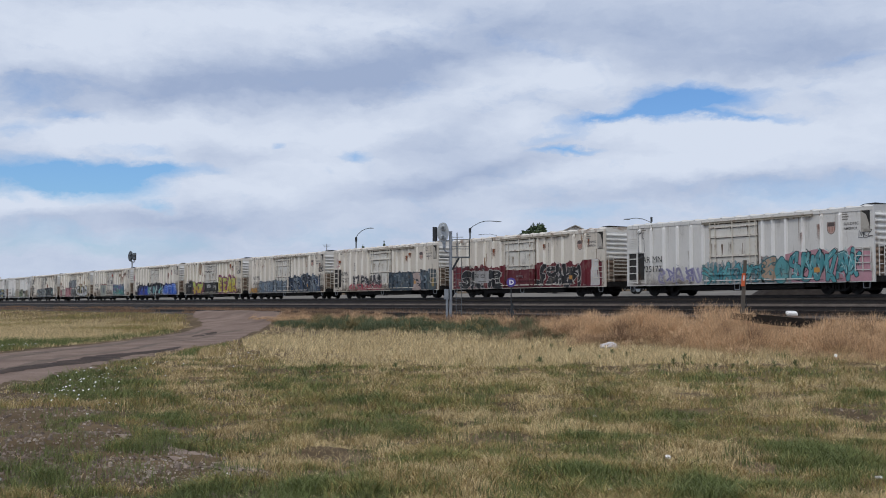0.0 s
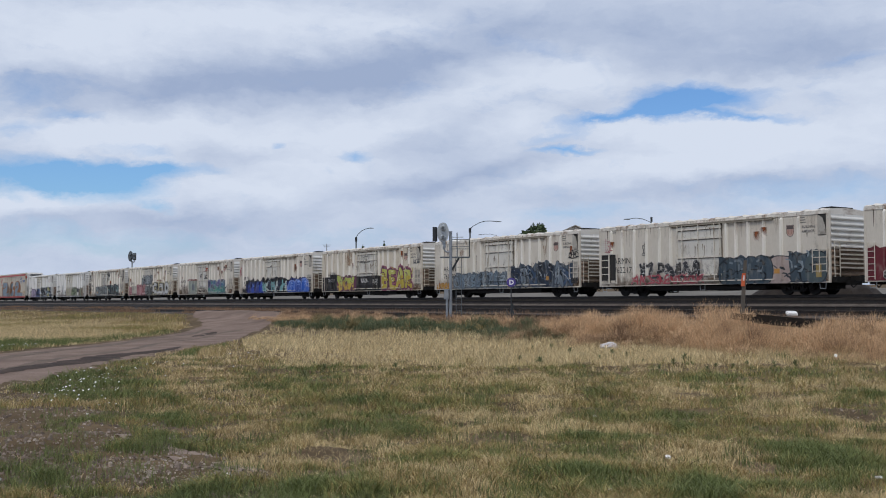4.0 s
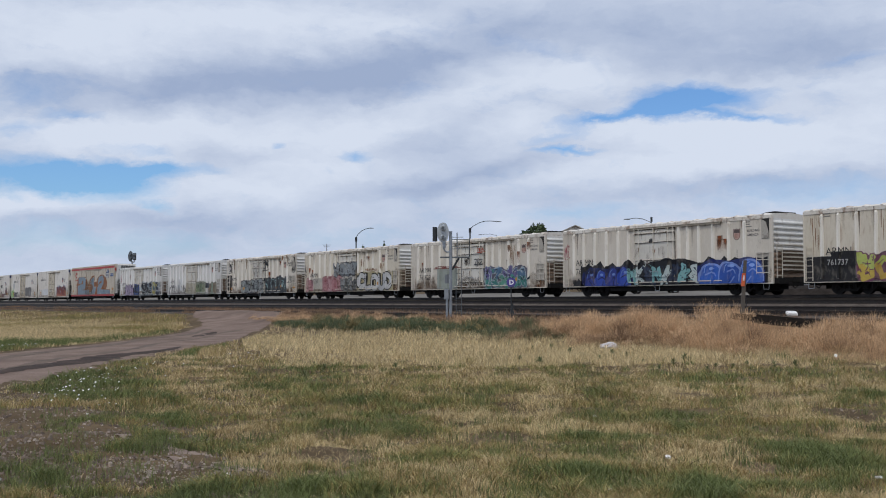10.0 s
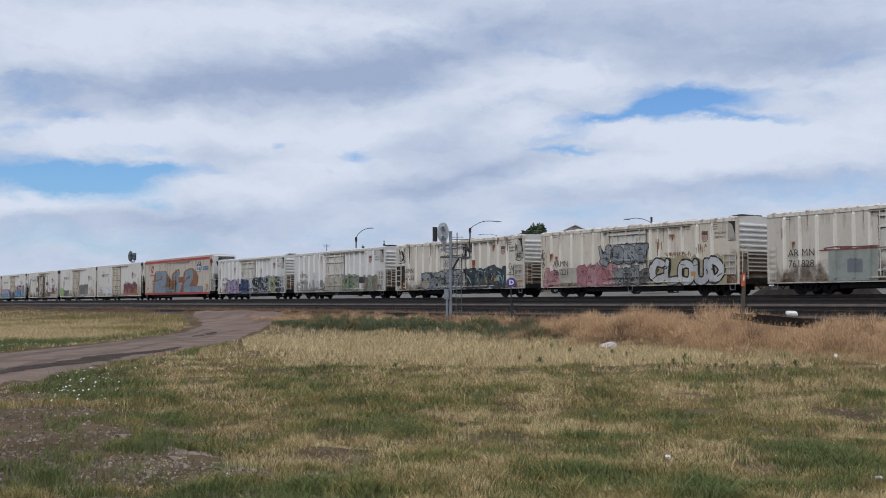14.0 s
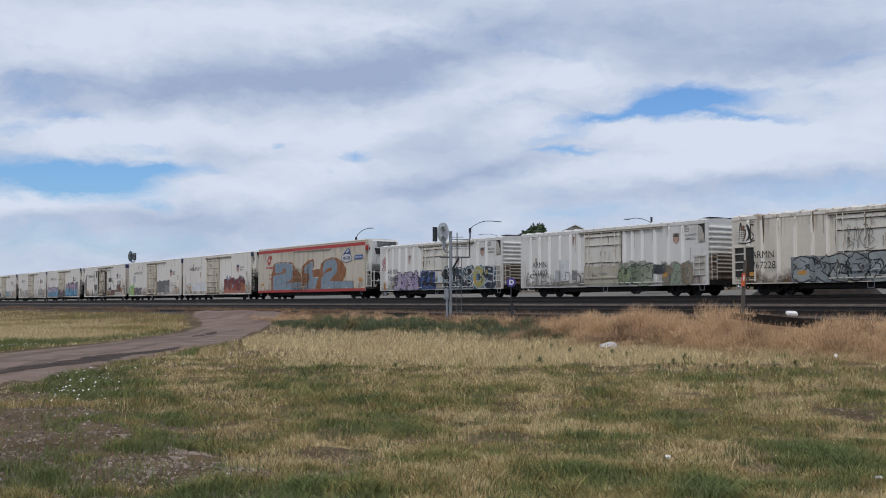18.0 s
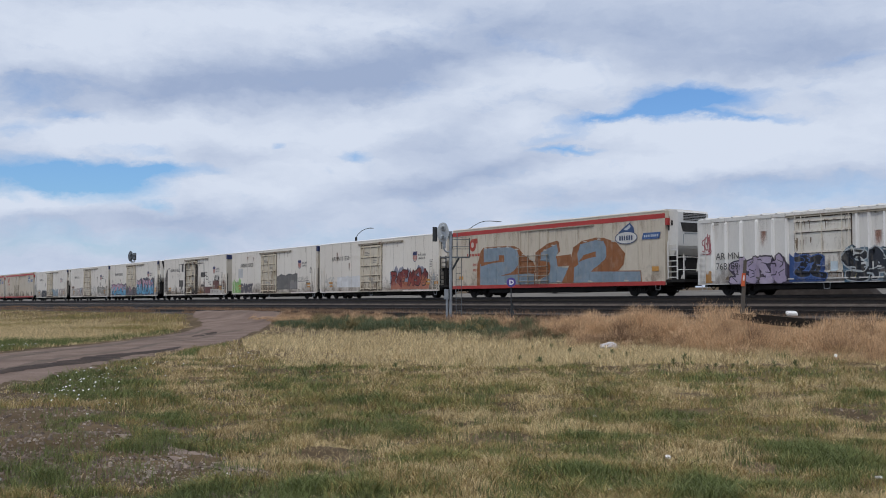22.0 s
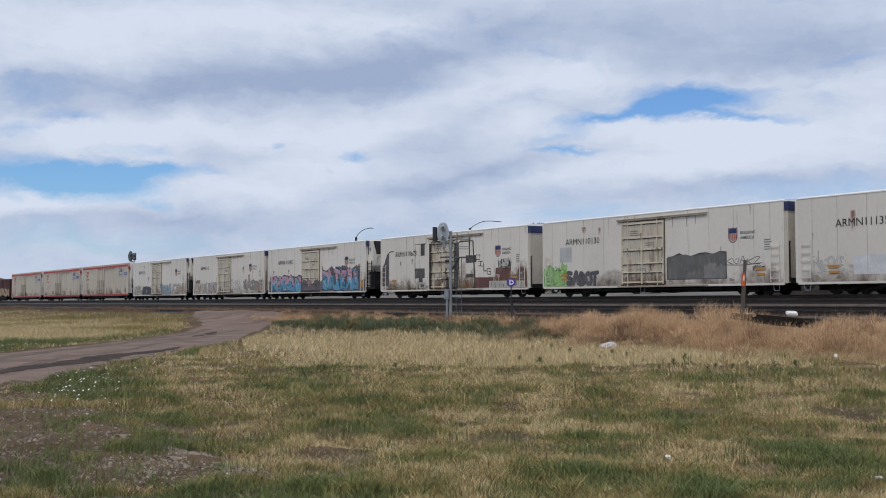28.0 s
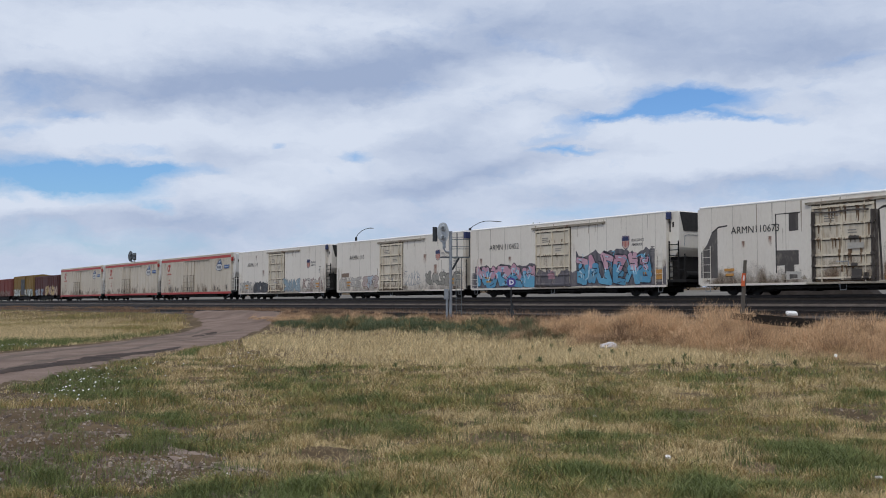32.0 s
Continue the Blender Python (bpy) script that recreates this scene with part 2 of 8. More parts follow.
# ---- palette ----
RAIL = surface("worn_rail_steel", tone("1d1815"), tone("302824"), 6, 0.55, 0.3, 0.1)
TIE = surface("creosoted_tie_wood", tone("211d1a"), tone("37312d"), 4, 0.9, 0, 0.5, island=0.25)
BALLAST = surface("grey_track_ballast", tone("443d38"), tone("6a615a"), 1.3, 0.95, 0, 1.0, 14.0, 0.6, stain=tone("3a332e"), stain_scale=0.35)
# ballast of the train's track: the shade under the cars is put into its colour
SHADED_BED = surface("shaded_dark_ballast", tone("1c1917"), tone("332e2a"), 1.3, 0.95, 0, 1.0, 14.0, 0.6)
SOIL = surface("dry_field_soil", tone("4c3e2c"), tone("715f48"), 0.9, 0.95, 0, 1.0, 9.0, 0.5, stain=tone("4a3f2c"), stain_scale=0.18, stain_at=0.5)
DIRT = surface("packed_lane_dirt", tone("6b594f"), tone("8b786c"), 0.7, 0.95, 0, 0.9, 12.0, 0.5, stain=tone("3d3530"), stain_scale=0.22, stain_at=0.56)
PALE = surface("pale_gravel_road", tone("6a655e"), tone("827d75"), 0.3, 0.95, 0, 0.5, 8.0)

# ---- ground: a flat field, a slope up to the tracks, and a rise beyond ----
TRACKS = [(49.07, 2.06), (44.75, 1.76), (40.45, 1.46), (36.1, 1.29), (31.7, 1.06)]   # centre line and rail height
GY = np.array([-4000, -60, 0, 20, 24, 27, 29.6, 31.7, 36.1, 40.45, 44.75, 46.6, 47.6, 50.6, 52.5, 60, 78, 95, 140, 300, 900, 4000.0])
GZ = np.array([-2, 0, 0, 0.0, 0.12, 0.42, 0.74, 0.82, 1.04, 1.22, 1.50, 1.56, 1.78, 1.78, 1.66, 1.9, 2.75, 3.1, 4.3, 7.6, 14.0, 40.0])


def ground_z(x, y):
    x, y = np.asarray(x, float), np.asarray(y, float)
    z = np.interp(y, GY, GZ)
    rough = np.clip((27 - np.abs(y - 3)) / 10, 0, 1)
    near = np.clip((300 - np.hypot(x, y)) / 60, 0, 1)
    off = np.abs(x * RIGHT.x + y * RIGHT.y + 11.9)
    rough = rough * np.clip((off - 2.4) / 1.6, 0.1, 1)
    return z + rough * near * ((patchy(x, y, 5.5, 3) - 0.5) * 0.16 + (patchy(x, y, 1.1, 9, 2) - 0.5) * 0.07 + (patchy(x, y, 0.5, 11, 2) - 0.5) * 0.10)


def gz(x, y):
    return float(ground_z(np.array([x]), np.array([y]))[0])


def sheet(name, xs, ys, lift, material, label, category="ground"):
    """A sheet that follows the ground."""
    gx, gy = np.meshgrid(xs, ys)
    z = ground_z(gx, gy) + lift
    nx, ny = len(xs), len(ys)
    v = np.stack([gx.ravel(), gy.ravel(), z.ravel()], 1)
    i = np.arange(nx * ny).reshape(ny, nx)
    f = np.stack([i[:-1, :-1].ravel(), i[:-1, 1:].ravel(), i[1:, 1:].ravel(), i[1:, :-1].ravel()], 1)
    me = bpy.data.meshes.new(name)
    me.from_pydata(v.tolist(), [], f.tolist())
    me.polygons.foreach_set("use_smooth", [True] * len(f))
    return solo(name, me, material, label, category, kind="structure")


def steps(*spans):
    out = []
    for a, b, d in spans:
        out += list(np.arange(a, b, d))
    return np.array(out + [spans[-1][1]])


sheet("ground", steps((-4000, -400, 400), (-400, -100, 10), (-100, -26, 0.9), (-26, 12, 0.22), (12, 30, 0.9), (30, 100, 5), (100, 4000, 390)),
      steps((-4000, -100, 390), (-100, -8, 8), (-8, 0, 0.8), (0, 18, 0.22), (18, 32, 0.5), (32, 60, 1.2), (60, 160, 5), (160, 4000, 320)), 0.0, SOIL,
      "dry patchy field soil with thin grass", "ground")


def lane_bed():
    """The dirt lane, as a band along its centre line."""
    line = [(-13.0, -6), (-12.2, 6), (-11.6, 16), (-11.6, 26), (-11.5, 36), (-11.3, 46), (-11.9, 56), (-12.6, 66), (-14.8, 78), (-17, 92), (-20, 106)]
    wide = [3.4, 3.4, 3.3, 3.1, 2.8, 2.5, 2.3, 2.6, 3.4, 3.8, 4.0]
    pts = []
    for (a, wa), (b, wb) in zip(zip(line, wide), zip(line[1:], wide[1:])):
        for i in range(10):
            t = i / 10
            pts.append((a[0] + (b[0] - a[0]) * t, a[1] + (b[1] - a[1]) * t, wa + (wb - wa) * t))
    v, f, n = [], [], 9
    for k, (lx, lz, w) in enumerate(pts):
        for j in range(n):
            e = (j / (n - 1) * 2 - 1)
            ww = w * (1 + 0.16 * (noise.noise(Vector((k * 0.21, 5.0 if e > 0 else 1.0, 0)))))
            p = FWD * lz + RIGHT * (lx + e * ww)
            base = max(gz(p.x, p.y), float(np.interp(p.y, [27.0, 29.6, 34.0, 35.2], [0.0, 1.03, 1.03, 0.0])))
            v.append((p.x, p.y, base + 0.03 - 0.05 * abs(e) ** 6 - 0.025 * math.exp(-((abs(e) - 0.45) / 0.16) ** 2)))
    for k in range(len(pts) - 1):
        for j in range(n - 1):
            i = k * n + j
            f.append((i, i + 1, i + n + 1, i + n))
    me = bpy.data.meshes.new("road")
    me.from_pydata(v, [], f)
    me.polygons.foreach_set("use_smooth", [True] * len(f))
    solo("road", me, DIRT, "packed brown dirt lane crossing towards the tracks", "road", kind="structure")
    return pts


LANE = lane_bed()


def mud(rows, label, one="2e2622", two="52453d"):
    """Damp dark wheel tracks on the lane: rows of depth, centre and half width, in metres across the view."""
    v, f, m = [], [], 7
    fine = []
    for (d0, a0, w0), (d1, a1, w1) in zip(rows, rows[1:]):
        fine += [(d0 + (d1 - d0) * i / 6, a0 + (a1 - a0) * i / 6, w0 + (w1 - w0) * i / 6) for i in range(6)]
    for k, (depth, across, w) in enumerate(fine):
        for j in range(m):
            e = j / (m - 1) * 2 - 1
            rag = .45 * noise.noise(Vector((depth * .9, 3 * (e > 0), 2))) + .35 * noise.noise(Vector((depth * 3.1, 5 * (e > 0), 7)))
            p = FWD * depth + RIGHT * (across + e * w * (1 + rag))
            v.append((p.x, p.y, gz(p.x, p.y) + 0.034 - 0.02 * abs(e) ** 3))
    for k in range(len(fine) - 1):
        for j in range(m - 1):
            f.append((k * m + j, k * m + j + 1, k * m + j + m + 1, k * m + j + m))
    me = bpy.data.meshes.new("mud_patch")
    me.from_pydata(v, [], f)
    solo("mud_patch", me, surface("damp_mud_" + one, tone(one), tone(two), 1.2, .92, 0, .8, 10), label, "mud", kind="structure")


mud([(21 + i * .95, -10.5 + .06 * i + .15 * math.sin(i * .9), .12 + .5 * math.sin(math.pi * i / 19) ** 1.5) for i in range(20)], "dark damp rut along the lane's edge")
mud([(22 + i * 1.5, -10.6 - .03 * i + .2 * math.sin(i * .8), .22 + .08 * math.sin(i * 1.7)) for i in range(26)], "shallow wheel rut in the lane", "5d5047", "76685c")
mud([(24 + i * 1.5, -12.5 - .03 * i + .2 * math.sin(i * .7), .25 + .1 * math.sin(i * 1.3)) for i in range(26)], "shallow wheel rut in the lane", "5d5047", "76685c")
mud([(50 + i * 1.2, -11.7 - .06 * i, .05 + .55 * math.sin(math.pi * i / 6)) for i in range(7)], "dark damp patch on the lane")


def lane_side(x, y):
    """Distance from the lane's centre over its half width, for arrays."""
    depth = x * FWD.x + y * FWD.y
    across = x * RIGHT.x + y * RIGHT.y
    lz = np.array([p[1] for p in LANE])
    return np.abs(across - np.interp(depth, lz, np.array([p[0] for p in LANE]))) / np.interp(depth, lz, np.array([p[2] for p in LANE]))


# ---- tracks ----
def track_lines():
    for k, (yc, zr) in enumerate(TRACKS):
        base = zr - 0.185
        g = Geo()
        w = 1.75
        g.along_x([(yc - w - 0.9, base - 0.5), (yc + w + 0.9, base - 0.5), (yc + w, base), (yc - w, base)], -900, 300)
        solo("track_bed", g, SHADED_BED if k == 0 else BALLAST, "grey crushed-stone ballast bed under the rails", "track bed", kind="structure")
        track = thing("railway_track", "rusty steel railway track on wooden ties in ballast", "railway track", kind="structure")
        for side in (-1, 1):
            y = yc + side * 0.7525
            g = Geo()
            g.along_x([(y - 0.075, zr - 0.17), (y + 0.075, zr - 0.17), (y + 0.02, zr - 0.145), (y + 0.01, zr - 0.05), (y + 0.036, zr - 0.035),
                       (y + 0.036, zr), (y - 0.036, zr), (y - 0.036, zr - 0.035), (y - 0.01, zr - 0.05), (y - 0.02, zr - 0.145)], -900, 300)
            part("rail", g, RAIL, track)
        g = Geo()
        for i in range(560):
            x = -220 + i * 0.52 + random.uniform(-.03, .03)
            g.box(x - 0.115, x + 0.115, yc - 1.3 + random.uniform(-.05, .05), yc + 1.3, base - 0.1, zr - 0.171)
        tagged(part("ties", g, TIE, track, "dark creosoted wooden ties"), kind="stuff")


track_lines()
sheet("far_road", steps((-900, 300, 20)), steps((64, 86, 2)), 0.05, PALE, "pale gravel street beyond the tracks", "road")



def on_ground(px, py):
    """The place on the ground behind a picture place."""
    d = FWD + RIGHT * ((px - CX) / FOCAL) - UP * ((py - HORIZON) / FOCAL)
    z, k = 0.0, 0.0
    for _ in range(6):
        k = k * 0.3 + 0.7 * (EYE_Z - z) * FOCAL / (py - HORIZON) if k else (EYE_Z - z) * FOCAL / (py - HORIZON)
        p = EYE + d * k
        z = gz(p.x, p.y)
    return p.x, p.y, z, k
# ---- the train ----
SPEED = 9.11                     # metres a second, to the right
RAIL_Z, TRAIN_Y = TRACKS[0][1], TRACKS[0][0]
WHEEL_R = 0.42
RUST = tone("6b4226")
WHITE_OLD = surface("weathered_white_car_paint", tone("c4bbac"), tone("d9d1c4"), 0.5, 0.55, 0, 0.05, 12, 0.6, (1, 1, 0.35), 1.0,
                    tone("9a8c78"), 0.63, 1.3, (1.2, 1, 0.5), streak=tone("8f7f6a"), streak_at=.63)
WHITE_BRIGHT = surface("fresh_white_car_paint", tone("c9c7c2"), tone("dcd9d3"), 0.5, 0.5, 0, 0.05, 12, 0.6, (1, 1, 0.35), 1.0,
                       tone("a8a297"), 0.66, 1.6, (1.6, 1, 0.16), streak=tone("a39b8e"), streak_at=.62)
TAN_OLD = surface("rust_stained_cream_car_paint", tone("c8bda8"), tone("ddd5c6"), 0.5, 0.6, 0, 0.05, 12, 0.6, (1, 1, 0.35), 1.0,
                  tone("8f6a48"), 0.58, 1.3, (1.2, 1, 0.4), streak=tone("80583a"), streak_at=.60)
WHITE_NEW = surface("smooth_white_panel_paint", tone("d3cbbf"), tone("e3ddd2"), 0.25, 0.45, 0, 0.0, 8, 0.6, (1, 1, 0.5), 1.0,
                    tone("b3aa9b"), 0.66, 0.9, (1.3, 1, 0.25), streak=tone("a89f90"), streak_at=.62)
CREAM_CRYO = surface("cream_side_paint", tone("b9ae9c"), tone("ccc2b1"), 0.4, 0.5, 0, 0.0, 8, 0.6, (1, 1, 0.35), 1.0,
                     tone("9d8468"), 0.64, 1.4, (1.6, 1, 0.16), streak=tone("8e7860"), streak_at=.58)
DOOR_WHITE = surface("door_panel_white_paint", tone("c8c4ba"), tone("dad6cd"), 0.8, 0.5, 0, 0.05, 14, 0.6, (1, 1, 0.4), 1.0,
                     tone("8b7a66"), 0.62, 2.2, (1.6, 1, 0.2))
END_RUST = surface("rusty_car_end_paint", tone("b5aa98"), tone("d2cdc3"), 0.7, 0.7, 0, 0.1, 12, 0.5, (1, 1, 0.6), 1.0,
                   tone("7a5638"), 0.58, 0.8, (1, 1, 0.5))
RUSTY_LOW = surface("rust_brown_car_end", tone("6b4e3a"), tone("a89784"), 0.9, 0.8, 0, 0.2, 9, 0.7, (1, 1, 0.5), 1.0, tone("3f2c20"), 0.52, 0.9, (1, 1, 0.5))
# post tones lighter than the sides: the light posts catch is in the colour
POST_WHITE = surface("lit_white_post_paint", tone("e4e2de"), tone("f0eeea"), 1, 0.5, 0, 0.05, 12, 0.6, (1, 1, 0.3), 1.0, tone("aca293"), .68, 2, (1, 1, .6))
POST_PAINT = surface("lit_side_post_paint", tone("e2dccf"), tone("f0ebe1"), 1, 0.5, 0, 0.05, 12, 0.6, (1, 1, 0.3), 1.0, tone("9b8a74"), .66, 2, (1, 1, .6))
END_WHITE = surface("white_car_end_paint", tone("c9c5bd"), tone("e0ded9"), 0.7, 0.7, 0, 0.1, 12, 0.5, (1, 1, 0.6), 1.0,
                    tone("7d5c40"), 0.6, 1.1, (1, 1, 0.35))
ROOF_OLD = surface("rust_patched_roof", tone("cfc6b8"), tone("e6e1d8"), 0.6, 0.6, 0, 0.1, 10, 0.6, (1, 1, 1), 1.0, tone("7d5a3e"), 0.50, 2.0, (1, .3, 1))
DOOR_DARK = surface("dark_gap_and_bar_strip", tone("463c32"), tone("64584a"), 2, .8, 0, 0)
GUARD_STEEL = surface("dull_guard_steel", tone("7d7568"), tone("a89f8f"), 2, 0.6, 0, 0.05, 14, 0.6, (1, 1, 1), 1.0, tone("5f4630"), 0.55, 3.0, (1, 1, 1))
BAR_CREAM = surface("rust_edged_cream_bar_paint", tone("c6baa2"), tone("dcd2bf"), 1.5, 0.55, 0, 0.05, 14, 0.6, (1, 1, 1), 1.0, tone("77583a"), 0.55, 3.0, (1, 1, 1))
BAR_PAINT = surface("rust_edged_bar_paint", tone("c9c1b2"), tone("dfd9ce"), 1.5, 0.55, 0, 0.05, 14, 0.6, (1, 1, 1), 1.0, tone("6f5137"), 0.55, 3.0, (1, 1, 1))
DOOR_CREAM = surface("cream_door_paint", tone("bdb3a0"), tone("d0c7b6"), 0.8, 0.5, 0, 0.05, 14, 0.6, (1, 1, 0.4), 1.0,
                     tone("8a6f4e"), 0.56, 1.8, (1.6, 1, 0.2))
BLACK_GEAR = surface("grimy_black_underframe", tone("0f0d0c"), tone("1d1917"), 3, 0.85, 0.1, 0.3)
WHEEL_STEEL = surface("dusty_wheel_steel", tone("131110"), tone("201c1a"), 5, 0.75, 0.2, 0.2)
DARK_GAP = surface("dark_vent_opening", tone("23211f"), tone("34312e"), 4, 0.8, 0, 0.2)
RED_BAND = surface("red_band_paint", tone("a02f2a"), tone("b63c36"), 0.9, 0.5, 0, 0.0, 14, 0.7, (1, 1, 0.5), 1.0, tone("7b4a3c"), 0.66, 1.5, (1.5, 1, .3))
BLUE_PANEL = surface("dark_blue_panel_paint", tone("232c50"), tone("2c3763"), 2, 0.5, 0, 0.0)
GALV = surface("galvanised_steel", tone("8b9095"), tone("a9adb1"), 4, 0.45, 0.6, 0.1)
MAROON = surface("faded_maroon_boxcar_paint", tone("432322"), tone("572d2a"), 0.6, 0.7, 0, 0.1, 10, 0.7, (1, 1, .3), 1.0, tone("3c2a22"), .6, 1.6, (1.6, 1, .2))
OCHRE = surface("faded_ochre_boxcar_paint", tone("6f5628"), tone("866a34"), 0.6, 0.7, 0, 0.1, 10, 0.7, (1, 1, .3), 1.0, tone("6a4c26"), .6, 1.6, (1.6, 1, .2))
BRICK_RED = surface("faded_red_boxcar_paint", tone("66302a"), tone("7b3e36"), 0.6, 0.7, 0, 0.1, 10, 0.7, (1, 1, .3), 1.0, tone("4d2b22"), .6, 1.6, (1.6, 1, .2))
INK = surface("black_lettering_paint", tone("1c1c1e"), tone("2b2b2d"), 3, 0.6, 0, 0.0)
NEAR = -1.55                     # the side that faces the field
WHEELSETS = []


def car_base(label, x0, group="cars of the train", category="freight car"):
    return thing("refrigerator_car", label, category, pose(x0, TRAIN_Y, RAIL_Z), group)


def bogie_meshes():
    g = Geo()
    n = 20
    for s in (-1, 1):
        y = s * 0.7525
        for r0, r1, a, b in ((WHEEL_R + 0.025, WHEEL_R + 0.025, -0.075 * s, -0.045 * s), (WHEEL_R, WHEEL_R, -0.045 * s, 0.065 * s), (0.13, 0.13, 0.065 * s, 0.16 * s)):
            g.rod((0, y + a, 0), (0, y + b, 0), r0, n, r1)
        for i in range(4):
            ang = i * math.pi / 2
            g.rod((0.2 * math.cos(ang), y + s * 0.06, 0.2 * math.sin(ang)), (0.2 * math.cos(ang), y + s * 0.085, 0.2 * math.sin(ang)), 0.05, 6)
    g.rod((0, -0.8, 0), (0, 0.8, 0), 0.085, 10)
    wheel = g.mesh("wheelset")
    wheel.materials.append(WHEEL_STEEL)
    g = Geo()
    # cast side frame: a truss with jaws over the two axle boxes and a spring nest
    y0, y1 = -0.09, 0.09
    g.along_y([(-1.12, .52), (-.95, .60), (-.42, .80), (.42, .80), (.95, .60), (1.12, .52), (1.12, .42), (.92, .46), (.40, .66), (-.40, .66), (-.92, .46), (-1.12, .42)], y0, y1)
    g.along_y([(-.72, .42), (-.42, .16), (.42, .16), (.72, .42), (.66, .50), (.38, .26), (-.38, .26), (-.66, .50)], y0, y1)
    for s in (-1, 1):
        g.box(s * 0.36 - 0.06, s * 0.36 + 0.06, y0, y1, 0.2, 0.72)
        g.box(s * 0.87 - 0.15, s * 0.87 + 0.15, y0 - 0.03, y1 + 0.03, 0.30, 0.54, 0, 0.04)
    for i in range(3):
        g.rod((-.2 + i * .2, 0, .26), (-.2 + i * .2, 0, .5), 0.075, 8)
    g.box(-.3, .3, -.12, .12, .5, .64)
    frame_mesh = g.mesh("side_frame")
    frame_mesh.materials.append(BLACK_GEAR)
    g = Geo()
    # first box is an added filler that blocks light between the wheels; then the bolster
    g.box(-1.4, 1.4, -.66, .66, .22, .62, 0, .05).box(-.24, .24, -1.0, 1.0, .46, .66, 0, .05).rod((0, 0, .6), (0, 0, .8), .25, 12)
    bolster = g.mesh("bolster")
    bolster.materials.append(BLACK_GEAR)
    return wheel, frame_mesh, bolster


WHEEL_MESH, FRAME_MESH, BOLSTER_MESH = bogie_meshes()


def running_gear(car, length, inset):
    for s in (-1, 1):
        x = s * (length / 2 - inset)
        bogie = part("bogie", BOLSTER_MESH, BLACK_GEAR, car, "", pose(x, 0, 0))
        for side in (-1, 1):
            part("side_frame", FRAME_MESH, BLACK_GEAR, bogie, "", pose(0, side * 0.99, 0))
        for a in (-0.87, 0.87):
            WHEELSETS.append(part("wheelset", WHEEL_MESH, WHEEL_STEEL, bogie, "dark steel wheels on one axle", pose(a, 0, WHEEL_R)))
        g = Geo()
        g.box(-0.35, 0.35, -0.12, 0.12, 0.72, 0.98).box(s * 0.35 - 0.16, s * 0.35 + 0.16, -0.2, 0.2, 0.68, 1.0, 0, 0.06)
        part("coupler", g, BLACK_GEAR, car, "", pose(s * (length / 2 + 0.62), 0, 0))
        g = Geo()
        g.box(-.45, .3, -1.35, 1.35, .62, .92, 0, .04).box(-.3, .5, -.5, .5, .5, .72).rod((.35, -.5, .7), (.5, -.25, .35), .03, 6).rod((.5, -.25, .35), (.75, -.2, .6), .03, 6)
        part("end_sill", g, BLACK_GEAR, car, "", pose(s * length / 2, 0, 0, 0, 0, 0 if s > 0 else 180))
    g = Geo()
    e = length / 2 - inset
    g.along_y([(-length / 2 + .3, 1.02), (-length / 2 + .3, .74), (-e + 1.3, .74), (-e + 2.1, .30), (e - 2.1, .30), (e - 1.3, .74), (length / 2 - .3, .74), (length / 2 - .3, 1.02)], -.4, .4)
    g.along_y([(-e + 1.9, .9), (-e + 1.95, .33), (e - 1.95, .33), (e - 1.9, .9)], -1.3, 1.3)
    for i in range(9):
        x = -length / 2 + 1 + i * (length - 2) / 8
        g.box(x - 0.06, x + 0.06, -1.45, 1.45, 0.78, 1.0)
    part("underframe", g, BLACK_GEAR, car)


def under_gear(car, L, sill, seed):
    """Centre sill with pipes, cylinders and boxes hung under the floor between the trucks."""
    random.seed(seed)
    g = Geo()
    g.box(-L / 2 + .4, L / 2 - .4, -.35, .35, sill - .3, sill + .3)
    g.box(-L / 2 + 3.4, L / 2 - 3.4, -1.3, -1.22, sill - .06, sill + .08)
    x = -L / 2 + 3.6
    while x < L / 2 - 4.2:
        w = random.uniform(.25, 1.3)
        low = random.choice((.12, .2, .24, .3, .34))
        g.box(x, x + w, random.uniform(-1.25, -.9), random.uniform(-.6, -.3), sill - low, sill + .1, 0, .05)
        x += w + random.choice((.02, .05, .15, .5))
    g.rod((-L / 2 + 3.5, -1.0, sill - .16), (L / 2 - 3.5, -1.0, sill - .12), .03, 6)
    part("underframe", g, BLACK_GEAR, car)


def ladder(car, x0, x1, z0, z1, rungs, y, material, name="ladder"):
    g = Geo()
    for x in (x0, x1):
        g.box(x - 0.02, x + 0.02, y - 0.06, y - 0.03, z0, z1)
        g.box(x - 0.02, x + 0.02, y - 0.03, y + 0.01, z0 + 0.02, z0 + 0.08).box(x - 0.02, x + 0.02, y - 0.03, y + 0.01, z1 - 0.08, z1 - 0.02)
    for i in range(rungs):
        z = z0 + (i + 0.5) * (z1 - z0) / rungs
        g.box(x0 - 0.03, x1 + 0.03, y - 0.085, y - 0.055, z - 0.014, z + 0.014)
    return part(name, g, material, car)


def stirrup(car, x, z, material):
    g = Geo()
    g.path([(x - 0.2, NEAR + 0.06, z), (x - 0.17, NEAR + 0.06, z - 0.3), (x + 0.17, NEAR + 0.06, z - 0.3), (x + 0.2, NEAR + 0.06, z)], 0.018, 5)
    part("step_iron", g, material, car)


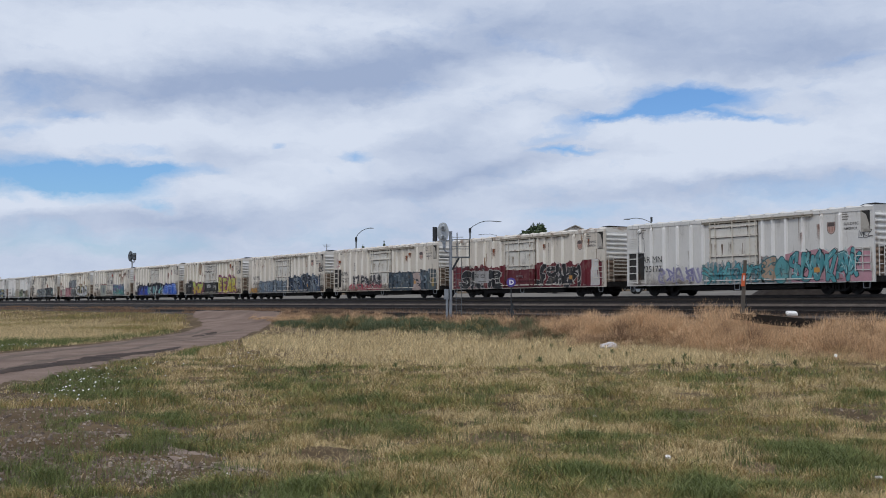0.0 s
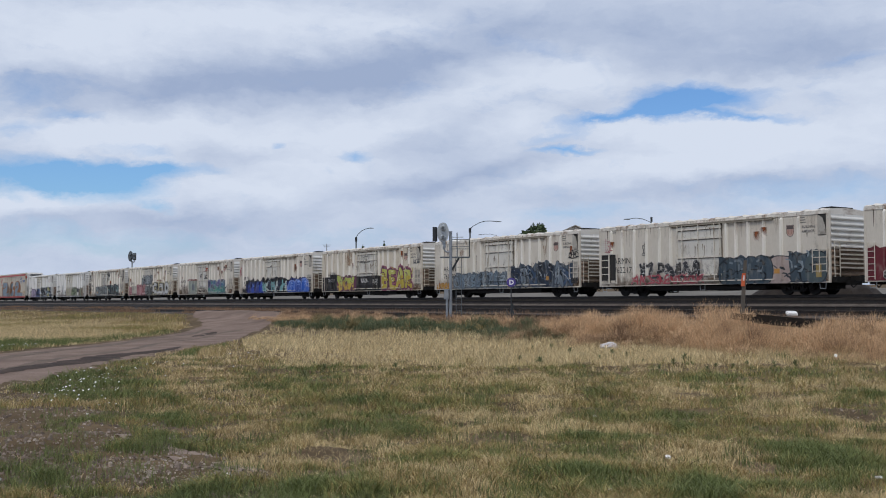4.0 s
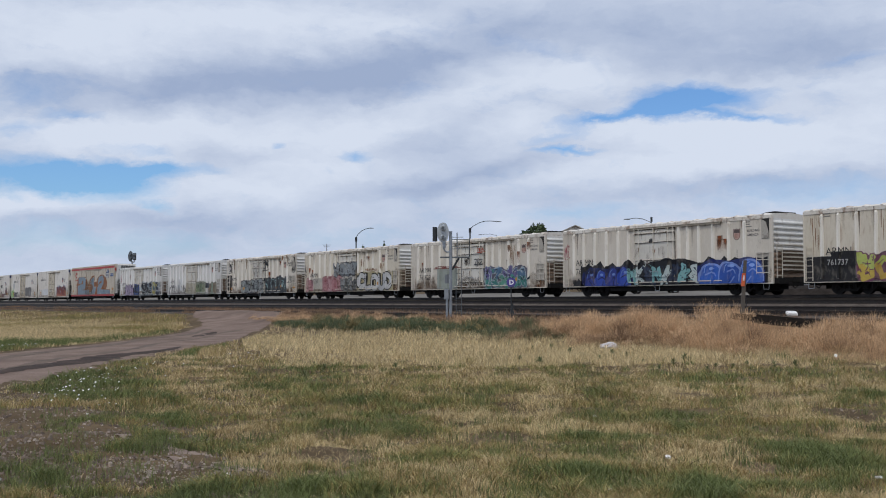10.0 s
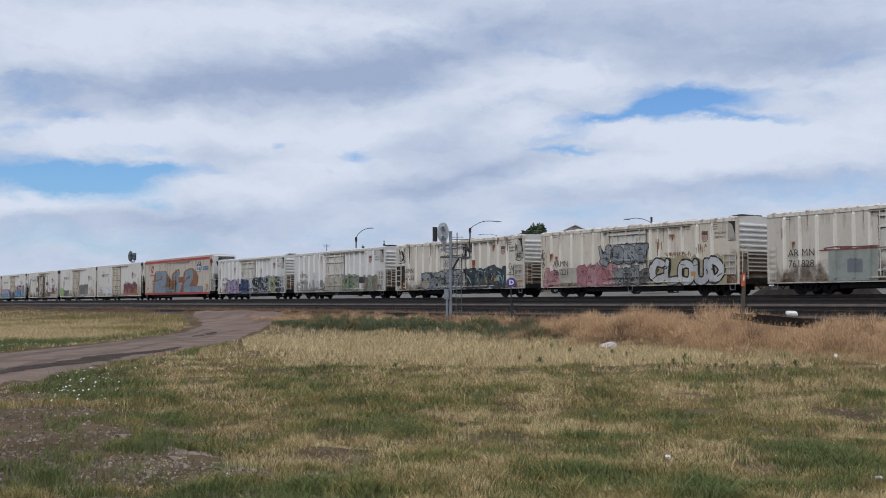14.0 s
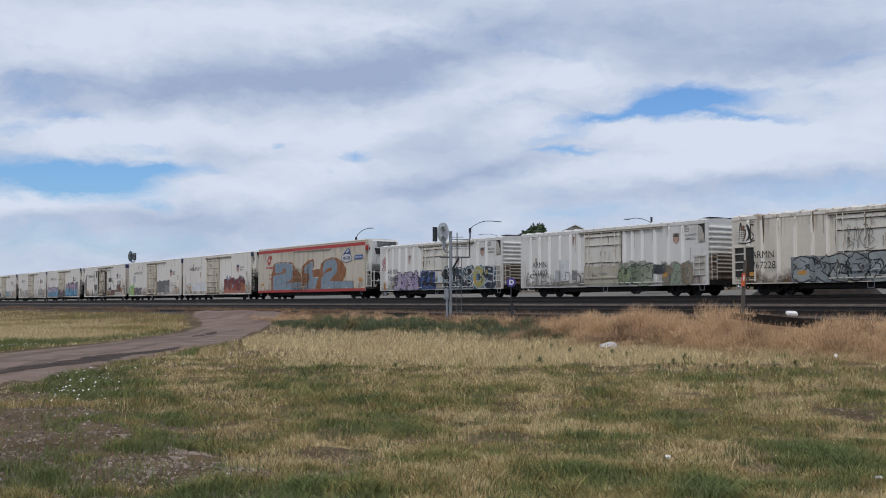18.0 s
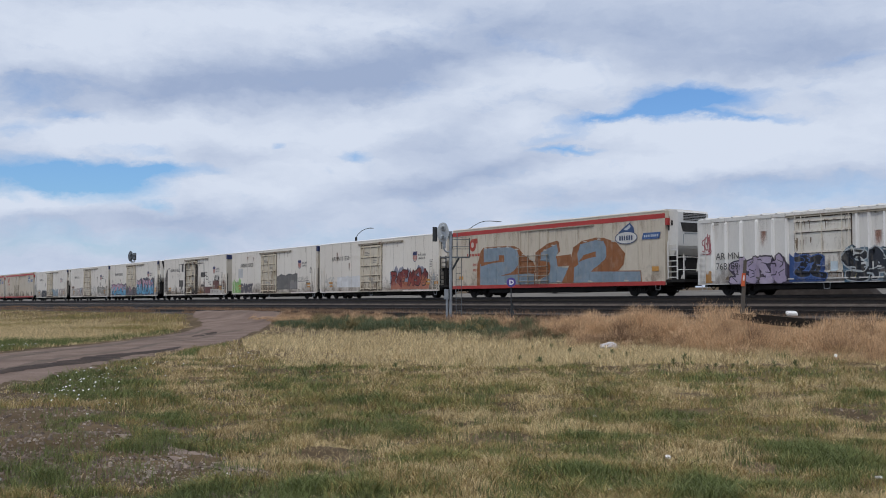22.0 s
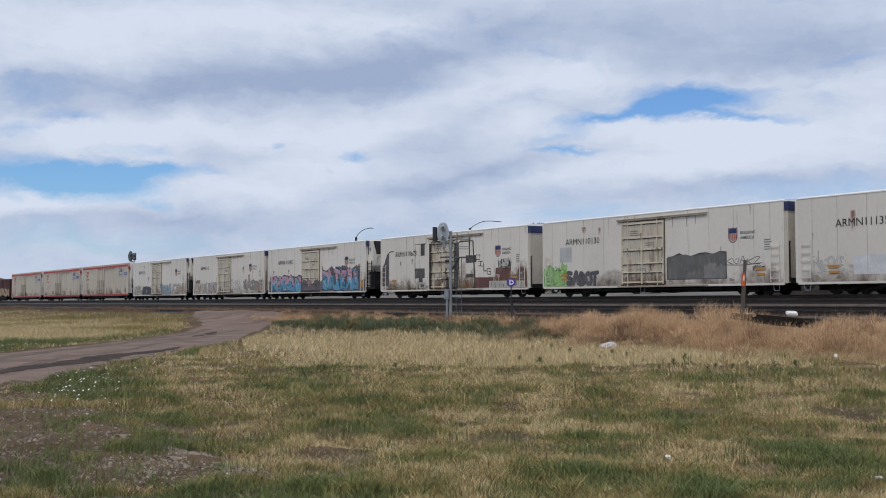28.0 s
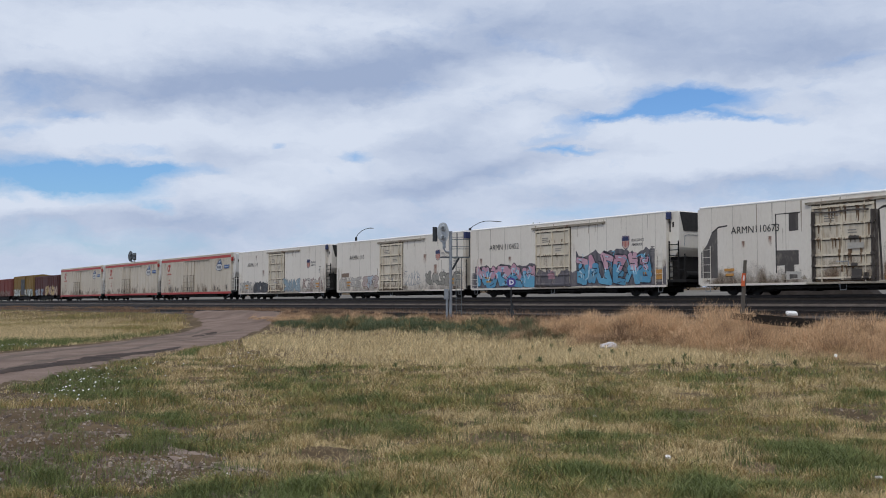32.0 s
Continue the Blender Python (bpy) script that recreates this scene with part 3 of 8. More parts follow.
def shield(car, x, z, w, fade, y=None):
    """A shield-shaped crest with a dark chief and stripes."""
    y = NEAR - 0.008 if y is None else y
    h = w * 1.3
    outline = [(-.5, .36), (-.42, .5), (-.2, .45), (0, .5), (.2, .45), (.42, .5), (.5, .36), (.46, -.2), (.3, -.4), (0, -.5), (-.3, -.4), (-.46, -.2)]
    g = Geo()
    g.face([(x + a * w * 1.12, y + .002, z + b * h * 1.1) for a, b in outline], 1)
    g.face([(x + a * w, y, z + b * h) for a, b in outline])
    g.face([(x + a * w * .92, y - .003, z + b * h) for a, b in [(-.5, .14), (.5, .14), (.5, .36), (.4, .46), (-.4, .46), (-.5, .36)]], 1)
    for i in range(5):
        a = -.4 + i * .2
        g.face([(x + (a - .045) * w, y - .003, z - .36 * h + abs(a) * .3 * h), (x + (a + .045) * w, y - .003, z - .36 * h + abs(a) * .3 * h), (x + (a + .045) * w, y - .003, z + .1 * h), (x + (a - .045) * w, y - .003, z + .1 * h)], 2)
    pale = surface("crest_white", tone("b89a8e"), tone("c4a89c"), 4, .6, 0, 0)
    dark = surface("crest_blue", tone("232b52"), tone("303a64"), 4, .6, 0, 0) if not fade else surface("crest_faded", tone("4e4442"), tone("5e524e"), 4, .6, 0, 0)
    red = surface("crest_red", tone("9a3a34"), tone("ad4d44"), 4, .6, 0, 0) if not fade else surface("crest_faded_red", tone("9a6a5c"), tone("a87a6a"), 4, .6, 0, 0)
    part("crest", g, [pale, dark, red], car, "shield-shaped painted crest with stripes")


def data_panel(car, x, z, w, rows, material=None, y=None):
    """Small unreadable data lines as bars."""
    g = Geo()
    y = NEAR - 0.008 if y is None else y
    for i in range(rows):
        ww = w * random.uniform(0.6, 1.0)
        g.face([(x, y, z - i * .13), (x + ww, y, z - i * .13), (x + ww, y, z - i * .13 + .06), (x, y, z - i * .13 + .06)])
    tagged(part("data_lines", g, material or surface("faded_data_paint", tone("77736d"), tone("8d8982"), 4, .7, 0, 0), car), kind="stuff")


def placard(car, x, z, w, h, material):
    g = Geo()
    g.box(x, x + w, NEAR - 0.03, NEAR, z, z + h)
    part("placard_board", g, material, car)


ORANGE_BOARD = surface("ochre_placard_board", tone("b5803a"), tone("c08f4c"), 4, .7, 0, 0)
# dark tone for the shadow line drawn beside each post
POST_SHADE_SEAM = surface("post_shade_and_seam", tone("7f7365"), tone("a89c8c"), 2, .8, 0, 0, 9, .8, (1, 1, .5), 1.0)
RIB_MESH = {}


def rib(car, x, z0, z1, material, w=0.2, d=0.12, far=True):
    key = (round(z1 - z0, 3), material.name, w)
    if key not in RIB_MESH:
        g = Geo()
        ring = [(-w / 2, 0), (-w * .25, -d), (w * .25, -d), (w / 2, 0)]
        h = z1 - z0
        g.hull([(a, b, 0) for a, b in ring], [(a, b, h - .12) for a, b in ring])
        g.hull([(a, b, h - .119) for a, b in ring], [(a * .6, b * .35, h) for a, b in ring])
        # this strip paints in the post's shadow line; on cream cars, a seam
        if w in (.2, .09):
            g.box(-w / 2 - (.03 if w == .2 else .018), -w / 2 - .001, -.004, -.001, 0, h - .05, 1)
        RIB_MESH[key] = g.mesh("side_post")
    part("side_post", RIB_MESH[key], [material, POST_SHADE_SEAM], car, "", pose(x, NEAR, z0))
    if far:
        part("side_post", RIB_MESH[key], [material, POST_SHADE_SEAM], car, "", pose(x, -NEAR, z0, 0, 0, 180))


POSTS = (.063, .12, .182, .245, .308, .362, .61, .65, .70, .762, .829, .894)
RELIEF = {}                      # heights of the side under the tags of the car in hand


def bumps(rows):
    """Breaks and a height function from ramps: rows of foot, shoulder, shoulder, foot, base, top along one axis."""
    cuts = sorted({round(c, 4) for r in rows for c in r[:4]})

    def high(c):
        best = 0.0
        for a, b, e, f, lo, hi in rows:
            if a <= c <= f:
                k = (c - a) / (b - a) if c < b else (f - c) / (f - e) if c > e else 1.0
                best = max(best, lo + (hi - lo) * max(0.0, min(1.0, k)))
        return best

    return cuts, high


def set_relief(posts, d0, d1, dz0, dz1, slab, rods, bars, rod_high, bar_high, width=.2, deep=.12, sill=0.0):
    rows = [(x - width / 2, x - width / 4, x + width / 4, x + width / 2, 0, deep + .002) for x in posts]
    rows += [(d0 - .075, d0 - .06, d1 + .06, d1 + .075, 0, slab)]
    rows += [(x - .05, x - .02, x + .02, x + .05, slab, rod_high) for x in rods]
    RELIEF["x"] = bumps(rows)
    RELIEF["z"] = bumps([(z - .07, z - .045, z + .045, z + .07, slab, bar_high) for z in bars])
    RELIEF["door"] = (d0 - .06, d1 + .06, dz0 - .1, dz1 + .1)
    RELIEF["sill"] = sill


def clipped(pts, axis, lo, hi):
    """The part of an outline between two bounds along one axis."""
    for bound, sign in ((lo, 1), (hi, -1)):
        out = []
        for a, b in zip(pts, pts[1:] + pts[:1]):
            da, db = sign * (a[axis] - bound), sign * (b[axis] - bound)
            if da >= 0:
                out.append(a)
            if (da < 0) != (db < 0):
                k = da / (da - db)
                out.append((a[0] + (b[0] - a[0]) * k, a[1] + (b[1] - a[1]) * k))
        pts = out
        if len(pts) < 3:
            return []
    return pts


def cut_up(pts, axis, cuts):
    lo, hi = min(p[axis] for p in pts), max(p[axis] for p in pts)
    inner = [c for c in cuts if lo + .0005 < c < hi - .0005]
    if not inner:
        return [pts]
    edges = [lo - 1] + inner + [hi + 1]
    return [q for q in (clipped(pts, axis, a, b) for a, b in zip(edges, edges[1:])) if q]


def old_car(b, marks, paint=None, roof=None, label="", number_top=2.03, gap=False, bright=False, faded=True):
    """A ribbed mechanical refrigerator car with a plug door and corrugated ends."""
    L, H, SILL, EAVE = 17.35, 4.50, 0.61, 4.34
    paint = paint or WHITE_OLD
    car = car_base(label or "weathered white ribbed refrigerator car with painted tags", -(b - L / 2))
    u = lambda f: -L / 2 + f * L
    g = Geo()
    g.along_x([(-1.52, SILL + .1), (-1.46, SILL + .1), (-1.46, 1.0), (1.46, 1.0), (1.46, SILL + .1), (1.52, SILL + .1), (1.55, SILL + .14), (1.55, EAVE), (-1.55, EAVE), (-1.55, SILL + .14)], -L / 2, L / 2)
    part("body", g, paint, car)
    g = Geo()
    g.along_x([(-1.58, EAVE - .14), (1.58, EAVE - .14), (1.58, EAVE + .05), (1.4, H - .03), (0, H + .05), (-1.4, H - .03), (-1.58, EAVE + .05)], -L / 2 - .02, L / 2 + .02)
    for i in range(17):
        x = -L / 2 + .5 + i * (L - 1) / 16
        g.hull([(x - .09, -1.585, EAVE + .045), (x + .09, -1.585, EAVE + .045), (x + .09, -1.4, H - .03), (x - .09, -1.4, H - .03)],
               [(x - .05, -1.60, EAVE + .09), (x + .05, -1.60, EAVE + .09), (x + .05, -1.36, H + .02), (x - .05, -1.36, H + .02)])
        g.hull([(x - .09, -1.4, H - .03), (x + .09, -1.4, H - .03), (x + .09, 1.4, H - .03), (x - .09, 1.4, H - .03)],
               [(x - .05, -1.36, H + .02), (x + .05, -1.36, H + .02), (x + .05, 1.36, H + .02), (x - .05, 1.36, H + .02)])
    part("roof", g, WHITE_BRIGHT if bright else ROOF_OLD, car, "pale corrugated roof with rust patches")
    g = Geo()
    g.along_x([(-1.57, SILL), (-1.48, SILL), (-1.48, SILL + .09), (-1.553, SILL + .2), (-1.57, SILL + .2)], -L / 2, L / 2)
    g.along_x([(1.48, SILL), (1.57, SILL), (1.57, SILL + .2), (1.553, SILL + .2), (1.48, SILL + .09)], -L / 2, L / 2)
    part("side_sill", g, paint, car)
    for f in POSTS:
        rib(car, u(f), SILL + .2 if not gap or f > .07 else 2.72, EAVE - .16, POST_WHITE if paint is WHITE_BRIGHT else POST_PAINT)
    # plug door with locking rods, cross bars and handles
    d0, d1, dz0, dz1 = u(.392), u(.588), SILL + .28, 4.05
    g = Geo()
    g.box(d0 - .07, d1 + .07, NEAR - .0035, NEAR - .001, dz0 - .07, dz1 + .07)
    part("door_seal", g, DOOR_DARK, car, "dark gap round the door")
    g = Geo()
    g.box(d0, d1, NEAR - .05, NEAR - .004, dz0, dz1, 0, .02)
    door = part("plug_door", g, DOOR_WHITE, car, "white plug door with locking bars")
    w = d1 - d0
    bars, rods = (dz0 + .3, dz0 + 1.35, dz0 + 2.45, dz1 - .15), (.02, .13, .5, .86, .98)
    for z in bars:
        g = Geo()
        # second box: a dark strip on the door just below the bar
        g.box(d0 - .05, d1 + .05, NEAR - .115, NEAR - .052, z - .05, z + .05).box(d0, d1, NEAR - .06, NEAR - .052, z - .09, z - .05, 1)
        part("cross_bar", g, [BAR_PAINT, DOOR_DARK], door)
    for f in rods:
        g = Geo()
        g.rod((d0 + f * w, NEAR - .105, dz0 - .05), (d0 + f * w, NEAR - .105, dz1 + .12), .035, 6)
        part("locking_rod", g, BAR_PAINT, door)
    set_relief([u(f) for f in POSTS], d0, d1, dz0, dz1, .054, [d0 + f * w for f in rods], bars, .142, .118, sill=SILL + .203)
    g = Geo()
    g.path([(d0 + .42 * w, NEAR - .13, dz0 + .6), (d0 + .62 * w, NEAR - .13, dz0 + .6), (d0 + .62 * w, NEAR - .13, dz0 + .45)], .025, 5)
    part("door_handle", g, GALV, door)
    g = Geo()
    g.box(u(.362), u(.80), NEAR - .13, NEAR - .004, 4.17, 4.24).box(u(.362), u(.80), NEAR - .13, NEAR - .1, 4.11, 4.2)
    for i in range(8):
        x = u(.37 + i * .06)
        g.box(x - .02, x + .02, NEAR - .1, NEAR, 4.05, 4.2)
    part("door_track", g, surface("rust_streaked_track_paint", tone("8f8676"), tone("b3ab9c"), 2, .7, 0, .1, stain=RUST, stain_at=.55), car, "rust-streaked upper door track")
    g = Geo()
    g.box(u(.362), u(.80), NEAR - .09, NEAR - .004, SILL + .2, SILL + .26)
    part("lower_door_track", g, paint, car)
    # corrugated end that faces the way of travel, and the far one
    for s in (-1, 1):
        n, dz = 11, (EAVE - SILL - .5) / 11

        def corrugation(i0, i1, foot, head):
            prof = [(s * (L / 2 + .004), foot)]
            for i in range(i0, i1):
                z = SILL + .3 + i * dz
                prof += [(s * (L / 2 + .03), z), (s * (L / 2 + .12), z + dz * .3), (s * (L / 2 + .12), z + dz * .5), (s * (L / 2 + .03), z + dz * .85)]
            prof.append((s * (L / 2 + .004), head))
            g = Geo()
            g.along_y(prof if s > 0 else prof[::-1], -1.45, 1.45)
            return g

        end = part("corrugated_end", corrugation(5, n, SILL + .29 + 5 * dz, EAVE), END_WHITE, car, "white horizontally corrugated end")
        part("lower_end_panel", corrugation(0, 5, SILL + .05, SILL + .28 + 5 * dz), RUSTY_LOW if s > 0 else END_RUST, end, "rust-brown lower half of the end")
        for side in (-1, 1):
            g = Geo()
            g.box(*sorted((s * (L / 2 + .003), s * (L / 2 + .08))), *sorted((side * 1.452, side * 1.56)), SILL, EAVE)
            part("corner_post", g, paint, end)
    g = Geo()
    x1 = L / 2 + .13
    g.box(x1, x1 + .05, -.9, 1.1, 1.3, 2.45, 0, .02)
    grille = part("end_grille", g, surface("rusty_grille_steel", tone("4a3e34"), tone("75614f"), 2, .8, .2, .4), car, "rusty machinery grille on the end")
    for i in range(5):
        g = Geo()
        g.box(x1 + .05, x1 + .08, -.92, 1.12, 1.36 + i * .23, 1.44 + i * .23)
        part("slat", g, END_RUST, grille)
    g = Geo()
    for z in (1.05, 1.5, 1.95, 2.4):
        g.rod((x1 + .12, -1.4, z), (x1 + .12, -1.0, z), .02, 5)
    for y in (-1.42, -.98):
        g.rod((x1 + .12, y, .9), (x1 + .12, y, 2.75), .025, 5)
    g.rod((x1 + .12, -1.42, 2.75), (x1 + .12, 1.2, 2.75), .025, 5)
    part("end_ladder", g, paint, car)
    g = Geo()
    g.hull([(u(.92), -1.0, H - .05), (u(.985), -1.0, H - .05), (u(.985), 1.0, H - .05), (u(.92), 1.0, H - .05)],
           [(u(.95), -.9, H + .1), (u(.985), -.9, H + .12), (u(.985), .9, H + .12), (u(.95), .9, H + .1)])
    part("roof_hatch", g, BLACK_GEAR, car, "dark exhaust hatch on the roof")
    # machinery room: dark grille and hatch at the leading end
    g = Geo()
    g.box(u(.963), u(.992), NEAR - .012, NEAR - .003, 3.1, 4.2)
    vent = part("vent_opening", g, DARK_GAP, car, "dark vent opening")
    g = Geo()
    y = NEAR - .02
    g.hull([(u(.963), y, 3.12), (u(.992), y, 3.12), (u(.99), y, 3.5), (u(.98), y, 4.0), (u(.966), y, 4.15), (u(.963), y, 4.18)],
           [(u(.963), y - .02, 3.12), (u(.992), y - .02, 3.12), (u(.99), y - .02, 3.5), (u(.98), y - .02, 4.0), (u(.966), y - .02, 4.15), (u(.963), y - .02, 4.18)])
    part("vent_lid", g, surface("hatch_grey_paint", tone("a29c92"), tone("b9b3a8"), 2, .7, 0, .1, stain=tone("5d564e"), stain_at=.5), vent)
    g = Geo()
    g.box(u(.945), u(.992), NEAR - .012, NEAR - .003, 1.15, 2.35)
    hatch = part("machinery_hatch", g, surface("hatch_grey_paint", tone("a29c92"), tone("b9b3a8"), 2, .7, 0, .1, stain=tone("5d564e"), stain_at=.5), car)
    g = Geo()
    for i in range(4):
        z = 1.2 + i * .36
        g.box(u(.942), u(.995), NEAR - .06, NEAR - .03, z, z + .04)
    for f in (.943, .968, .994):
        g.box(u(f) - .02, u(f) + .02, NEAR - .06, NEAR - .03, 1.15, 2.4)
    part("guard_bars", g, paint, hatch)
    if not gap:
        ladder(car, u(.006), u(.03), SILL + .1, 2.6, 6, NEAR, paint)
    for f in (.02, .5, .975):
        stirrup(car, u(f), SILL, GALV)
    if gap:
        g = Geo()
        g.box(u(.006), u(.088), NEAR - .011, NEAR - .003, 1.0, 2.64)
        hatch = part("fuel_hatch", g, DARK_GAP, car, "dark open hatch with a white frame")
        for f in (.006, .05, .09):
            g = Geo()
            g.box(u(f) - .05, u(f) + .05, NEAR - .07, NEAR - .012, .75, 2.72)
            part("frame_post", g, paint, hatch)
        for z in (.84, 1.4, 1.85, 2.3, 2.68):
            g = Geo()
            g.box(u(.006), u(.09) if z in (.84, 2.68) else u(.05), NEAR - .06, NEAR - .02, z - .03, z + .03)
            part("frame_rail", g, paint, hatch)
        for k in range(6):
            g = Geo()
            g.box(u(.008), u(.045), NEAR - .02, NEAR - .003, 2.95 + k * .12, 3.0 + k * .12)
            part("louvre", g, DOOR_WHITE, hatch)
    # tank and equipment under the floor
    g = Geo()
    g.box(u(.43), u(.52), -1.1, -.5, .34, .74, 0, .08).rod((u(.56), -.8, .55), (u(.66), -.8, .55), .2, 10)
    g.box(u(.70), u(.74), -1.2, -.7, .42, .74, 0, .05)
    part("brake_gear", g, BLACK_GEAR, car)
    running_gear(car, L, 2.35)
    under_gear(car, L, SILL, int(b))
    if marks:
        lettering("lettering", marks[0], .55, INK, car, (u(.08), NEAR - .128, number_top))
        lettering("lettering", marks[1], .55, INK, car, (u(.08), NEAR - .128, number_top - .58))
    shield(car, u(.862), 3.42, .46, faded, NEAR - .012)
    lettering("lettering", "BUILDING", .19, surface("grey_lettering", tone("5c5a5a"), tone("6c6a6a"), 3, .6, 0, 0), car, (u(.905), NEAR - .012, 3.52), "", .002)
    lettering("lettering", "AMERICA", .19, surface("grey_lettering", tone("5c5a5a"), tone("6c6a6a"), 3, .6, 0, 0), car, (u(.905), NEAR - .012, 3.28), "", .002)
    data_panel(car, u(.06) + .12, 4.15, .5, 2)
    data_panel(car, u(.897), 4.05, .5, 3)
    placard(car, u(.8), 1.15, .42, .26, ORANGE_BOARD)
    return car, u


def end_unit(car, L, top, body, pale=False):
    """Refrigeration unit on an open end platform: a white housing with a black panel, railings, ladder and machinery."""
    x0 = L / 2
    steel = body if pale else BLACK_GEAR
    g = Geo()
    g.box(x0, x0 + 1.5, -1.5, 1.5, .8, .98)
    part("end_platform", g, BLACK_GEAR, car)
    g = Geo()
    g.along_y([(x0 + .01, top - 2.75), (x0 + .45, top - 2.75), (x0 + .78, top - 2.35), (x0 + .85, top - 2.2), (x0 + .85, top - .16), (x0 + .76, top - .03), (x0 + .01, top - .03)], -1.32, 1.32)
    unit = part("cooling_unit", g, body, car, "white refrigeration unit on the car end")
    face = x0 + .853
    panel = lambda z0, z1, a0, a1, b0, b1: Geo().hull([(face, a0, z0), (face + .03, a0, z0), (face + .03, a1, z0), (face, a1, z0)], [(face, b0, z1), (face + .03, b0, z1), (face + .03, b1, z1), (face, b1, z1)])
    if pale:
        for k in range(5):
            part("louvre", panel(top - .24 - k * .1, top - .185 - k * .1, -.85, 1.1, -.85, 1.1), DARK_GAP, unit)
        part("front_grille", panel(top - 1.32, top - .78, -.92, 1.02, -1.1, 1.2), DARK_GAP, unit, "black panel on the unit")
    else:
        part("front_grille", panel(top - 1.2, top - .06, -.95, 1.0, -1.28, 1.28), DARK_GAP, unit, "black panel on the unit")
        part("lower_grille", panel(top - 2.15, top - 1.95, .5, .8, .5, .8), DARK_GAP, unit)
    g = Geo()
    g.path([(face + .01, -.9, top - 2.1), (face + .01, -.85, top - 1.5), (face + .01, -.6, top - 1.42), (face + .01, .7, top - 1.42), (face + .01, .9, top - 1.5), (face + .01, .95, top - 2.1)], .018, 5)
    part("panel_seam", g, GALV, unit)
    g = Geo()
    g.box(x0 + .3, x0 + .44, -1.335, -1.323, top - .95, top - .65).box(x0 + .06, x0 + .16, -1.335, -1.323, top - 1.25, top - .4)
    part("side_vent", g, DARK_GAP, unit)
    g = Geo()
    g.box(x0 + .02, x0 + .62, -1.15, 1.15, .98, 2.15, 0, .1).box(x0 + .02, x0 + .35, -1.2, 1.2, 2.15, top - 2.75).rod((x0 + .8, -.8, 1.25), (x0 + .8, .9, 1.25), .24, 10)
    part("fuel_tank", g, BLACK_GEAR, car)
    g = Geo()
    g.path([(x0 + .7, -.9, 1.0), (x0 + .55, -.4, 1.9), (x0 + .4, -.3, 2.4)], .05, 6).path([(x0 + .75, .3, 1.0), (x0 + .6, .7, 2.3)], .05, 6)
    part("hose", g, steel, car)
    for x, y, h in ((x0 + .15, -1.46, 3.3), (x0 + .9, -1.46, 3.3), (x0 + 1.42, -1.46, 2.5), (x0 + 1.42, .1, 2.3), (x0 + 1.42, 1.46, 2.6)):
        g = Geo()
        g.rod((x, y, .98), (x, y, h), .045, 6)
        part("railing_post", g, steel, car)
    for k in range(7):
        g = Geo()
        g.rod((x0 + .15, -1.46, 1.1 + k * .33), (x0 + .9, -1.46, 1.1 + k * .33), .028, 5)
        part("rung", g, steel, car)
    g = Geo()
    for z in (1.55, 2.3):
        g.rod((x0 + 1.42, -1.46, z), (x0 + 1.42, 1.46, z), .03, 6).rod((x0 + .9, -1.46, z), (x0 + 1.42, -1.46, z), .03, 6)
    part("end_railing", g, steel, car)


